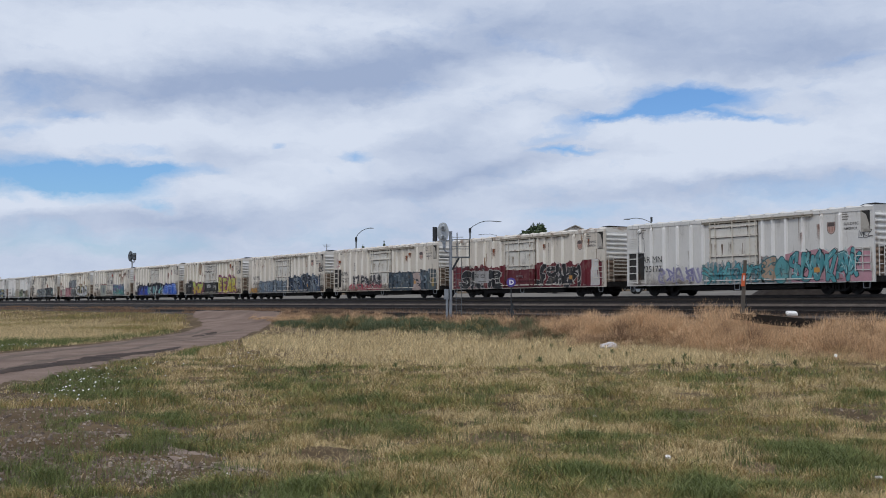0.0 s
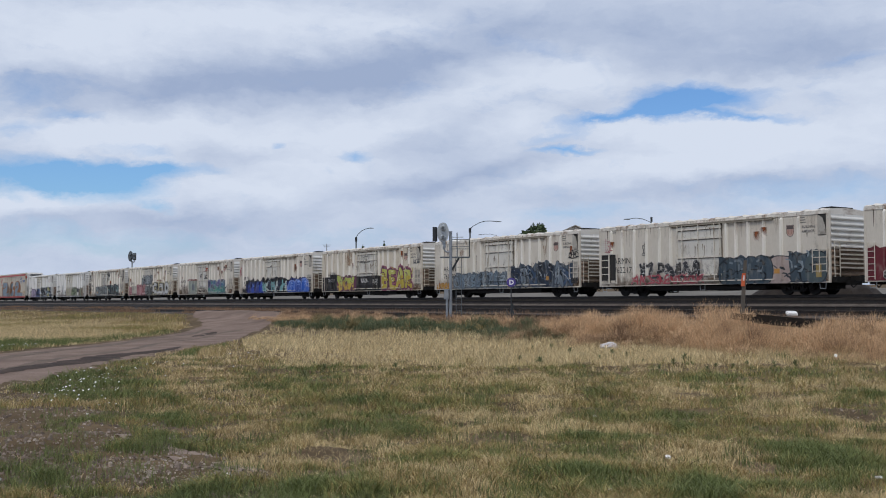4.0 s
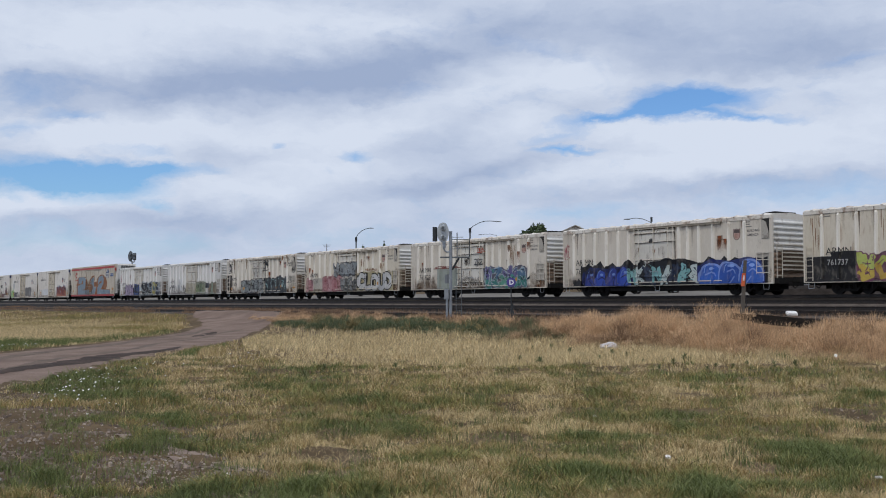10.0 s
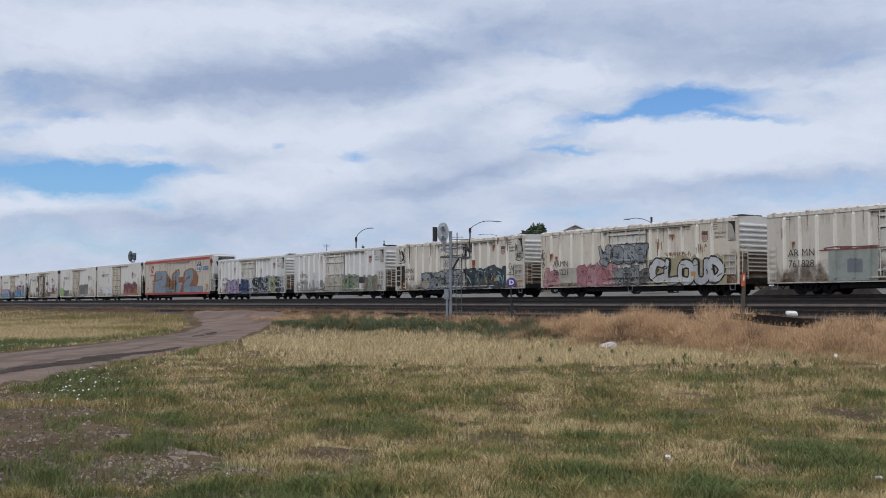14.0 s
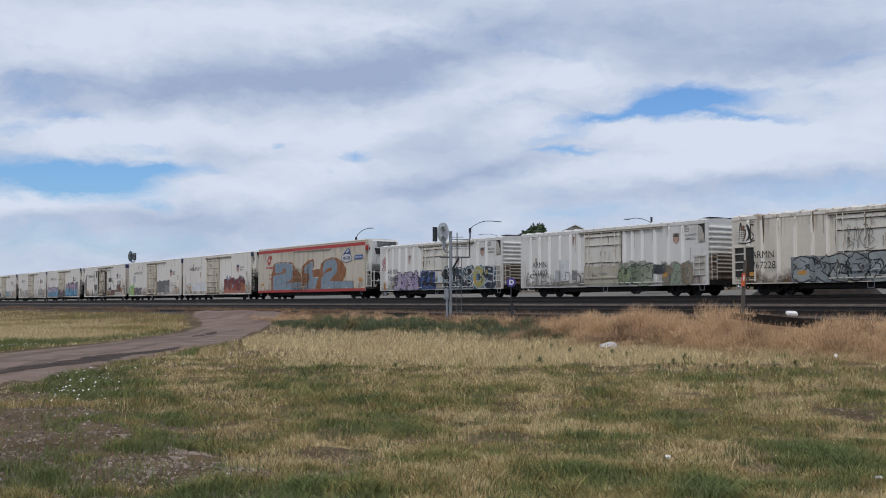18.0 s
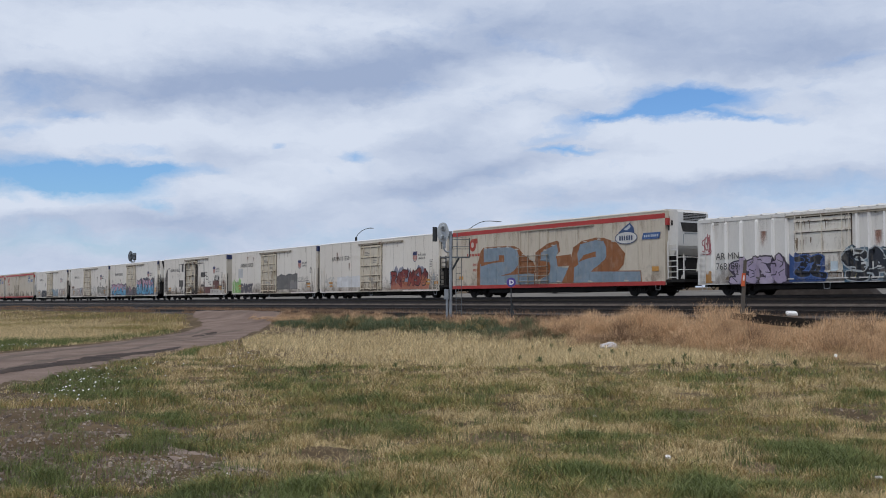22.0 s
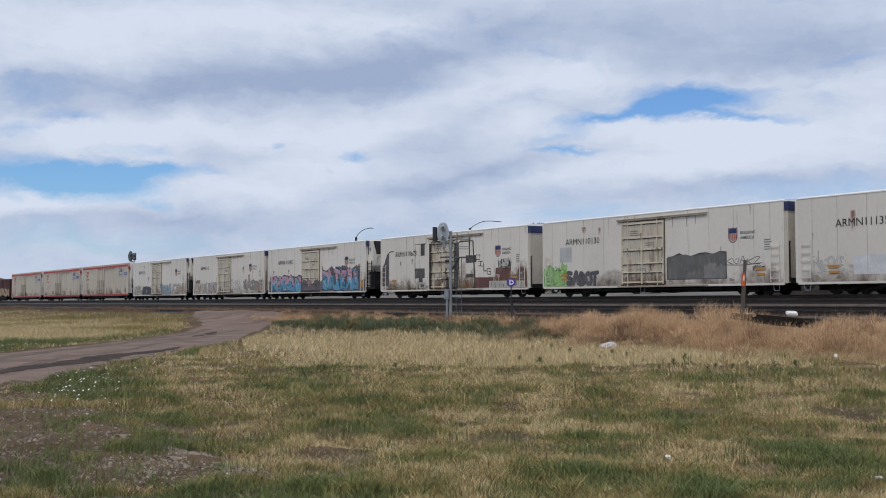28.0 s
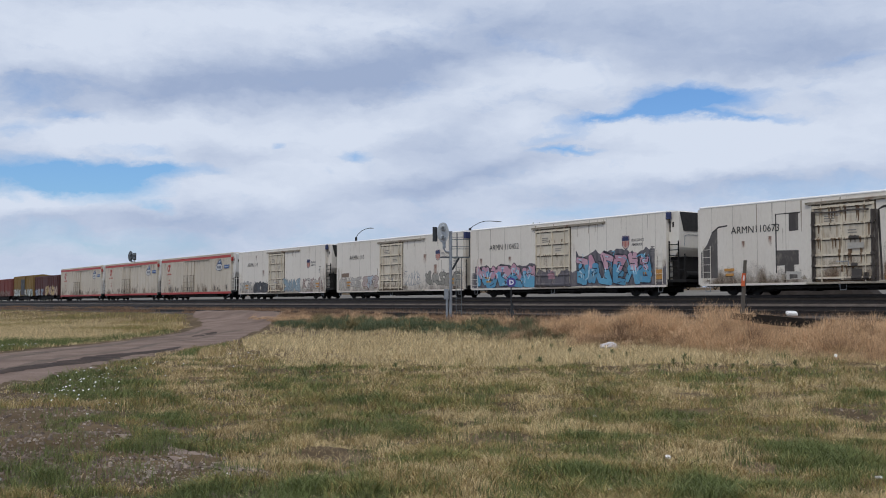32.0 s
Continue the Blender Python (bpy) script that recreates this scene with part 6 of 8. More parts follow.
c, u = add(old_car(204.9, ("ARMN", "767228"), label="weathered grey-white refrigerator car with black tags", gap=True))
letters(c, u, .235, .57, 0.68, 2.0, ["9ea4a3", "8a9192"], "26272b", 5, .3, 80, busy=8, back=["777c7e", "8c9192"], ragged=.1)
letters(c, u, .60, .885, 0.68, 2.15, ["3c4348", "4a5156"], "23272b", 5, .42, 81, back=["a3b8b9", "9aa9aa"], shine="9cbdbc", ragged=.15)
scrawl(c, u, .025, .085, 3.0, 3.8, "2d2e33", 82, .08, 6)
scrawl(c, u, .57, .64, 3.1, 4.0, "2b2c30", 83, .1, 6, NEAR - .105)
scrawl(c, u, .95, .998, 2.8, 3.8, "2b2c30", 84, .11, 6)
scrawl(c, u, .90, .95, 1.7, 2.3, "5b5d60", 85, .05, 5)
scrawl(c, u, .43, .52, 2.3, 3.3, "8a8884", 86, .04, 9, NEAR - .105)
for f in (.065, .255, .44, .74, .965):
    placard(c, u(f), 1.05, .5, .22, ORANGE_BOARD)
for k, f in enumerate((.77, .80, .83, .86, .885)):
    rust_run(c, u, f, f + .012, 3.6, 4.35, 90 + k)

c, u = add(old_car(224.2, ("ARMN", "761803"), WHITE_BRIGHT, label="bright white refrigerator car with olive and white tags", bright=True))
scrawl(c, u, .03, .40, .9, 1.6, "77756f", 100, .05, 22)
patch(c, u, .245, .30, 1.05, 2.5, "dedede", 101, .01, NEAR - .09)
patch(c, u, .215, .25, 1.0, 1.8, "b6b8b8", 102, .1, NEAR - .09)
patch(c, u, .315, .345, 1.1, 1.75, "8b8d8e", 103, .05)
patch(c, u, .39, .575, 0.68, 1.95, "bdb5a2", 104, .03, NEAR - .105)
letters(c, u, .585, .75, 0.68, 2.1, ["8a9876", "7b8a70", "9aa08a"], "4e5248", 3, .36, 105, back=["a5a698", "8f9484"], lean=.4)
letters(c, u, .80, .93, 0.68, 1.95, ["8d806c", "93a28e"], "6a6a62", 3, .36, 106, back=["a09888", "989c8e"], lean=.4)
patch(c, u, .755, .81, 1.35, 1.9, "3b3d44", 107, .03, NEAR - .105)
words(c, u, .435, 1.15, "fm", .5, "8a847a", NEAR - .11)

c, u = add(old_car(243.9, ("AR MN", "768189"), WHITE_BRIGHT, label="bright white refrigerator car with navy and violet tags", bright=True))
letters(c, u, .14, .36, 0.68, 2.05, ["b6a9c0", "a99bb6"], "3b3344", 4, .4, 110, drop="4c4256")
patch(c, u, .37, .50, 0.68, 2.1, "31528f", 111, .12, NEAR - .105)
letters(c, u, .40, .50, .95, 2.0, ["22242c"], "4a6aa8", 2, .34, 112, depth=NEAR - .11)
letters(c, u, .57, .955, 0.68, 2.3, ["22262e", "2b303a", "22262e", "b3aa62", "2c3446"], "b4bcc0", 5, .34, 113, back=["4f6f86", "6d8492", "3c4c58"], shine="d4d6d2", lean=.3, figs=[S_FIG, A_FIG, K_FIG, O_FIG, S_FIG], out=1.3, busy=9)
scrawl(c, u, .015, .06, 2.5, 3.3, "a8545c", 114, .06, 6)
patch(c, u, .03, .06, 0.71, 1.3, "b3803e", 115, .2)
patch(c, u, .52, .545, 1.2, 1.7, "c3d3dc", 116, .05, NEAR - .105)

# long cream car with the figures 2 1 2
c, u = add(cryo_car(269.3, label="cream refrigerator car with red bands and large grey figures"))
t = Tag(NEAR - .085)
RUST_BROWN, SLATE = "985f33", "8496a4"
for code, pts in (
        (RUST_BROWN, [(.142, .88), (.142, 2.13), (.163, 3.44), (.18, 3.7), (.235, 3.73), (.30, 3.7), (.347, 3.66), (.373, 3.43), (.398, 2.98), (.441, 2.5), (.451, 2.2), (.451, .86)]),
        (SLATE, [(.161, .9), (.161, 2.47), (.181, 2.47), (.181, 3.62), (.247, 3.64), (.328, 3.6), (.36, 3.33), (.372, 2.78), (.363, 2.25), (.341, 1.79), (.447, 1.6), (.447, .88)]),
        (RUST_BROWN, [(.163, 2.6), (.22, 2.62), (.264, 2.7), (.264, 3.07), (.292, 3.04), (.292, 2.56), (.247, 2.54), (.206, 2.45), (.166, 2.3)]),
        (RUST_BROWN, [(.268, 1.54), (.328, 1.74), (.367, 2.19), (.376, 2.87), (.405, 2.86), (.447, 2.35), (.447, 1.66), (.405, 1.64), (.341, 1.6)]),
        (RUST_BROWN, [(.454, 1.25), (.454, 3.1), (.489, 3.45), (.518, 3.7), (.553, 3.82), (.564, 3.74), (.569, 3.07), (.547, 2.76), (.619, 2.84), (.621, 2.08), (.558, 2.06), (.524, 1.83), (.513, 1.44), (.466, 1.2)]),
        (SLATE, [(.48, 2.49), (.48, 3.06), (.518, 3.36), (.553, 3.59), (.561, 3.08), (.55, 2.76), (.558, 2.02), (.621, 1.91), (.621, .98), (.477, .95), (.483, 1.23), (.518, 1.49), (.524, 2.05), (.518, 2.4)]),
        (RUST_BROWN, [(.575, .9), (.613, 2.15), (.629, 3.29), (.667, 3.68), (.727, 3.84), (.763, 3.78), (.813, 3.43), (.848, 2.7), (.841, 2.0), (.82, 1.62), (.91, 1.58), (.913, .87)]),
        (SLATE, [(.629, .92), (.633, 1.93), (.652, 2.13), (.649, 2.86), (.66, 3.47), (.727, 3.68), (.759, 3.58), (.771, 3.17), (.771, 2.46), (.734, 1.97), (.705, 1.62), (.907, 1.52), (.91, .9)]),
        (RUST_BROWN, [(.652, 2.29), (.675, 2.73), (.727, 2.94), (.727, 2.59), (.69, 2.48)]),
        (RUST_BROWN, [(.712, 1.76), (.763, 2.22), (.778, 2.94), (.827, 2.92), (.841, 2.31), (.813, 1.73)])):
    t.poly([(u(f), z) for f, z in pts], code)
# pale unpainted chips along the edges
random.seed(212)
for f, z in ((.19, 3.6), (.22, 3.62), (.26, 3.63), (.31, 3.6), (.355, 3.4), (.395, 3.0), (.43, 2.62), (.50, 3.2), (.535, 3.5), (.68, 3.6), (.74, 3.7), (.80, 3.5), (.30, .95), (.41, .95), (.56, 1.0), (.70, .96), (.85, .94)):
    t.poly([(u(f) - .2, z), (u(f) + random.uniform(.1, .3), z - .03), (u(f) + .25, z + .04), (u(f) - .1, z + random.uniform(.05, .1))], "c2beb4")
t.put(c, "large grey-blue painted figures shaded with brown")
placard(c, u(.965) - .3, 1.5, .55, .3, ORANGE_BOARD)
placard(c, u(.04), 1.35, .5, .26, ORANGE_BOARD)


def cryo_marks(c, u):
    red, navy = spray("b5402f"), spray("2f466e")
    t = Tag(NEAR - .026)
    t.oval(u(.118), 3.95, .42, .48, "b5402f", 16)
    t.poly([(u(.118), 3.95), (u(.118) + .62, 4.1), (u(.118) + .6, 4.45), (u(.118), 4.44)], "b5402f")
    t.oval(u(.116), 3.97, .2, .22, "d6c6b8", 8)
    for i in range(9):
        t.poly([(u(.085) + i * .2, 3.1), (u(.085) + i * .2 + .15, 3.1), (u(.085) + i * .2 + .15, 3.3), (u(.085) + i * .2, 3.3)], "b5402f")
    for i in range(4):
        for k in range(2):
            t.poly([(u(.118) + i * .17, 2.35 - k * .4), (u(.118) + i * .17 + .12, 2.35 - k * .4), (u(.118) + i * .17 + .12, 2.55 - k * .4), (u(.118) + i * .17, 2.55 - k * .4)], "b56a58")
    t.put(c, "red emblem with a row of red marks")
    t = Tag(NEAR - .105)
    t.oval(u(.853), 3.68, 1.02, .42, "34466b", 20)
    t.oval(u(.853), 3.68, .95, .36, "d9d9d6", 20)
    t.poly([(u(.853) - .75, 4.0), (u(.853) - .2, 4.35), (u(.853) + .35, 4.62), (u(.853) + .7, 4.3), (u(.853) + .75, 3.95), (u(.853), 4.08)], "3a5480")
    t.poly([(u(.853) - .2, 4.2), (u(.853) + .3, 4.5), (u(.853) + .45, 4.35), (u(.853) + .1, 4.15)], "b9c2cc")
    for i in range(6):
        t.poly([(u(.853) - .62 + i * .21, 3.52), (u(.853) - .62 + i * .21 + .15, 3.52), (u(.853) - .62 + i * .21 + .15, 3.82), (u(.853) - .62 + i * .21, 3.82)], "34466b")
    t.poly([(u(.915), 3.5), (u(.98), 3.5), (u(.985), 3.9), (u(.92), 3.9)], "3f639c")
    for i in range(8):
        t.poly([(u(.923) + i * .16, 3.63), (u(.923) + i * .16 + .11, 3.63), (u(.923) + i * .16 + .11, 3.77), (u(.923) + i * .16, 3.77)], "c3cedb")
    t.put(c, "dark blue oval emblem and banner")
    data_panel(c, u(.445), 4.3, .9, 1, red)


cryo_marks(c, u)

c, u = add(new_car(291.6, "ARMN111359", end="unit", label="tall smooth white refrigerator car with a red flame-like tag"))
letters(c, u, .64, .92, .95, 2.35, ["a0483a", "8c3a32", "b56a4c"], "3a2024", 6, .3, 120, back=["99a0b0", "8a8c9c", "a4a0ac"], depth=FLAT, ragged=.5, tops=["8c3430", "7c2f2e"])
patch(c, u, .64, .93, 0.71, 1.25, "b8735a", 121, .3, NEAR - .03)
letters(c, u, .93, .995, .95, 1.9, ["c3b9ae", "a9b4bc"], "5a5c60", 3, .2, 122, depth=FLAT)
patch(c, u, .165, .385, 1.0, 2.0, "e3e3e3", 123, .06, NEAR - .007, label="bright white repainted patch")
letters(c, u, .045, .145, 1.05, 2.0, ["d5d2cc"], "8d8a86", 3, .12, 124, depth=FLAT)
placard(c, u(.97), 1.1, .5, .2, ORANGE_BOARD)

c, u = add(new_car(312.8, "ARMN110130", label="tall smooth white refrigerator car with green and grey tags"))
letters(c, u, .005, .115, 0.71, 1.95, ["a9d684", "97c872"], "3f6a34", 4, .36, 130, back=["9fcf7a"], depth=FLAT, ragged=.6, out=1.22, busy=7, shine="d8efc4")
letters(c, u, .12, .275, 0.71, 1.65, ["5f5c62", "6a666c"], "35343a", 5, .36, 131, depth=FLAT, lean=.2, figs=[S_FIG, A_FIG, B_FIG, O_FIG, T_FIG], out=1.3, busy=2)
patch(c, u, .085, .145, 2.3, 3.3, "c6c6c5", 132, .02, NEAR - .008)
patch(c, u, .574, .804, .94, 2.4, "4f4e4e", 137, .10, NEAR - .018, label="dark edge of the grey patch")
patch(c, u, .578, .80, .98, 2.35, "706e6b", 133, .10, NEAR - .02, label="large grey roller-painted patch")
patch(c, u, .72, .80, .98, 1.75, "8a8784", 134, .2, NEAR - .022)
scrawl(c, u, .80, .92, 1.75, 2.1, "4b4a4c", 135, .04, 9, FLAT)
letters(c, u, .895, .94, 1.35, 1.65, ["4a4a4e"], "b9b6b0", 3, .2, 136, depth=FLAT)

c, u = add(new_car(334.9, "ARMN110673", label="tall white refrigerator car with dark and brown painted-over patches"))
t = Tag(NEAR - .02)


def slab(t, f0, f1, z0, z1, code, slant=.03):
    t.poly([(u(f0), z0), (u(f1), z0 + slant), (u(f1), z1 - slant), (u(f0), z1)], code)


t.poly([(u(f), z) for f, z in ((.003, 1.0), (.065, 1.0), (.065, 3.85), (.045, 3.6), (.025, 2.9), (.004, 2.5))], "605b58")
for box in ((.31, .34, 3.4, 4.36, "4d4744"), (.27, .34, 1.57, 2.4, "5a5450"), (.295, .325, 1.15, 1.9, "55504c"), (.625, .692, 2.62, 3.22, "4a4542"), (.627, .674, 1.5, 1.79, "4a4542"),
            (.68, .80, .7, 1.5, "6c443d"), (.773, .985, .66, 1.2, "c9c4ba"), (.909, .984, 1.2, 1.5, "6d6762"), (.945, .977, 1.75, 2.02, "6c4a44"), (.30, .345, .8, 1.25, "c6c1b8"), (.31, .335, .85, 1.1, "55504c")):
    slab(t, *box)
t.poly([(u(f), z) for f, z in ((.816, 2.17), (.905, 2.12), (.90, 1.7), (.88, 1.62), (.877, 1.25), (.84, 1.25), (.838, 1.65), (.812, 1.7))], "6c443d")
for pts, w in (([(.268, 1.2), (.268, 4.37), (.345, 4.37)], .09), ([(.582, .75), (.575, 4.2), (.59, 4.33), (.671, 4.3), (.684, .7)], .13), ([(.684, .7), (.672, 4.2)], .17), ([(.045, 3.6), (.07, 3.9), (.10, 3.95)], .09),
               ([(.692, 2.75), (.692, 3.2), (.716, 3.18), (.716, 2.85), (.692, 2.83)], .08), ([(.708, 2.7), (.732, 2.68)], .07), ([(.72, 2.7), (.72, 2.36)], .08), ([(.708, 2.36), (.734, 2.34)], .07),
               ([(.74, 2.54), (.74, 1.98), (.757, 1.96)], .1), ([(.782, 2.1), (.763, 2.15), (.762, 1.72), (.783, 1.7), (.783, 1.9), (.772, 1.9)], .08)):
    t.stroke([(u(f), z) for f, z in pts], w, "3b3633", False)
# worn marks and dark scuffs along the pale band at the bottom
random.seed(88)
for i in range(26):
    f = random.uniform(.775, .98)
    t.stroke([(u(f), random.uniform(.7, .95)), (u(f) + random.uniform(.05, .22), random.uniform(.85, 1.12))], .04, random.choice(("4a4544", "6b6460", "7c5850")))
for i in range(7):
    t.oval(u(.915 + i * .011), 1.5 + .06 * (i % 2), .12, .1, "6d6762", 8)
t.put(c, "dark and brown roller-painted patches and outlines")
t = Tag(NEAR - .125)
for box in ((.384, .396, .7, 4.35, "4a433e"), (.556, .575, .62, 4.25, "4a433e"), (.50, .53, .72, 1.3, "4c4641"), (.535, .55, .72, 1.1, "4c4641"), (.50, .52, 1.4, 1.6, "4c4641"), (.495, .525, 2.75, 2.98, "3f3a37"), (.49, .54, 2.3, 2.62, "b9b4aa")):
    slab(t, *box)
t.stroke([(u(.395), 4.3), (u(.44), 4.22), (u(.50), 4.28), (u(.55), 4.24)], .1, "4a433e")
t.put(c, "dark roller-painted patches on the door")
# rusty dirt washed down the door, the framed panel and the end
t3 = Tag(NEAR - .0425)
random.seed(89)
grime(c, u, .585, .69, .7, 3.3, "84603c", True, .9, 1.2, 1.6, .5, 3, .0032)
grime(c, u, .80, 1.0, .7, 3.0, "7a5030", True, .95, 1.2, 1.2, .6, 4, .0034)
grime(c, u, .0, .38, .6, 2.0, "74604a", True, .8, .8, 1.2, .6, 5, .0034)
for i in range(26):
    f, z = random.uniform(.40, .55), random.choice((1.5, 2.3, 2.9, 3.6, 4.5))
    t3.poly([(u(f) - .03, z - random.uniform(.3, .9)), (u(f) + .03, z - random.uniform(.3, .9)), (u(f) + .07, z), (u(f) - .07, z)], random.choice(("7f6447", "8d7456", "6d5238")))
t3.put(c, "rusty dirt washed down the door")
t = Tag(NEAR - .024)
t.oval(u(.867), 2.4, .72, .42, "c9c4ba", 14, .12)
random.seed(90)
for i in range(14):
    f = .834 + i * .0052
    t.stroke([(u(f), 2.08 + random.uniform(0, .15)), (u(f) + random.uniform(-.15, .15), 2.6 + random.uniform(-.15, .25))], .09, "2a2728")
t.put(c, "black and white scribbled tag")
words(c, u, .845, 2.25, "HELP", .42, "d6d2ca", NEAR - .04, .02)

c, u = add(new_car(357.9, "ARMN 110452", end="unit", label="tall smooth white refrigerator car with pink and blue letters"))
patch(c, u, .002, .998, 0.68, 1.6, "6e6a70", 150, .35, FLAT, steps_n=44, label="dark grey spiky ground of a tag")
letters(c, u, .03, .385, 0.70, 2.2, ["63accf", "58a0c6"], "2b2a3a", 5, .36, 151, tops=["d1a2b2", "cc98aa"], out=1.24, back=["5a5860", "6e6a70"], shine="b8dcec", depth=NEAR - .03, turn_at=.6)
patch(c, u, .385, .60, 0.70, 1.65, "6e6a70", 154, .4, NEAR - .115, steps_n=9, label="dark grey spiky ground of a tag on the door")
patch(c, u, .455, .49, 1.2, 1.7, "b98a96", 152, .3, NEAR - .118)
letters(c, u, .60, .945, 0.70, 2.75, ["63accf", "58a0c6"], "2b2a3a", 6, .36, 153, tops=["d6a9b8", "cc98aa"], out=1.24, back=["5a5860", "6e6a70"], shine="b8dcec", depth=NEAR - .03, lean=.3, turn_at=.58)
placard(c, u(.955), 1.0, .6, .6, ORANGE_BOARD)

c, u = add(new_car(379.3, "ARMN 110", label="tall smooth white refrigerator car with faded grey scribbles"))
letters(c, u, .02, .22, .95, 1.9, ["cdc8c0", "b5aea6"], "807a74", 4, .2, 160, depth=FLAT)
patch(c, u, .04, .11, 1.9, 2.25, "8d7664", 161, .2, FLAT)
letters(c, u, .23, .37, .95, 1.95, ["c0b0a8", "b4c2cc"], "8a6a62", 3, .26, 162, depth=FLAT)
patch(c, u, .29, .32, 1.3, 1.6, "3a3a42", 163, .1, NEAR - .02)
scrawl(c, u, .58, .70, 1.2, 2.1, "8f98a0", 164, .05, 8, FLAT)
letters(c, u, .74, .88, 1.0, 2.1, ["97948a", "aaa69c"], "68645c", 3, .26, 165, depth=FLAT)
bubbles(c, u, .88, .98, .9, 1.9, "9b968c", "77736b", 2, 166, FLAT)

c, u = add(new_car(402.0, "ARMN 110", end="unit", label="tall smooth white refrigerator car with dark and blue scribbles"))
letters(c, u, .01, .17, .9, 1.9, ["c2bfb8"], "5a5a5c", 4, .2, 170, depth=FLAT)
letters(c, u, .20, .375, 0.71, 1.75, ["44464b", "55575c"], "2b2c30", 4, .34, 171, depth=FLAT)
letters(c, u, .57, .74, 0.71, 2.0, ["8fa7b5", "a2b4be"], "66757f", 4, .3, 172, depth=FLAT)
letters(c, u, .77, .97, .9, 2.0, ["b9a49a", "c9c4bc"], "5e4a4a", 5, .2, 173, depth=FLAT)

for k, b in enumerate((427.0, 451.4, 476.3)):
    c, u = add(cryo_car(b, label="cream refrigerator car with red bands and a blue emblem"))
    cryo_marks(c, u)
    random.seed(180 + k)
    for i in range(10):
        f = random.uniform(.1, .95)
        patch(c, u, f, f + .01, 1.1, random.uniform(1.3, 1.7), "5b5650", 190 + 10 * k + i, .2, NEAR - .026)

c, u = add(box_car(494.3, MAROON, "faded maroon boxcar with pale tags along its lower side"))
letters(c, u, .04, .40, 1.0, 2.1, ["8d9aa8", "a8a09a"], "4a3a3c", 3, .3, 220, depth=NEAR - .1)
letters(c, u, .50, .97, 1.0, 2.5, ["c2a878", "b8a090"], "54403a", 4, .3, 221, depth=NEAR - .1)
c, u = add(box_car(511.0, OCHRE, "faded ochre boxcar with pale tags and a dark sliding door", tall=4.85))
letters(c, u, .03, .36, 1.0, 2.2, ["cfcfcb", "c3c9c6"], "5d6a62", 3, .3, 222, depth=NEAR - .1)
letters(c, u, .56, .95, 1.0, 2.2, ["cfcfcb", "a9b4ae"], "5d6a62", 4, .3, 223, depth=NEAR - .1)
patch(c, u, .41, .59, 1.1, 4.0, "3d3f44", 224, .0, NEAR - .125, label="dark door panel")
c, u = add(box_car(528.5, BRICK_RED, "faded red ribbed boxcar"))
letters(c, u, .1, .9, 1.0, 2.0, ["7d6a58", "8a6a60"], "5a2e28", 6, .3, 225, depth=NEAR - .1)
random.seed(5)

# ---- signals, posts, lamps and what stands beyond the train ----
TURN = 90 - math.degrees(AXIS)   # local x across the picture, local y away from the camera
DARK_STEEL = surface("dark_painted_steel", tone("2c2e30"), tone("3d4042"), 5, .5, .3, .1)
WEATHERED_WOOD = surface("weathered_grey_wood", tone("4e4944"), tone("6b655d"), 3, .9, 0, .5, 30, .6, (1, 1, .2))
LAMP_STEEL = surface("grey_lamp_steel", tone("55595c"), tone("6b7073"), 4, .5, .3, .05)


def upright(name, label, category, px, y, lift=0.0, group=""):
    """A thing whose local x runs across the picture, standing at a column and distance; also metres for a picture step."""
    x, yy, depth = spot_at(px, y)
    z = gz(x, yy) + lift
    return thing(name, label, category, pose(x, yy, z, 0, 0, TURN), group), z, depth / FOCAL


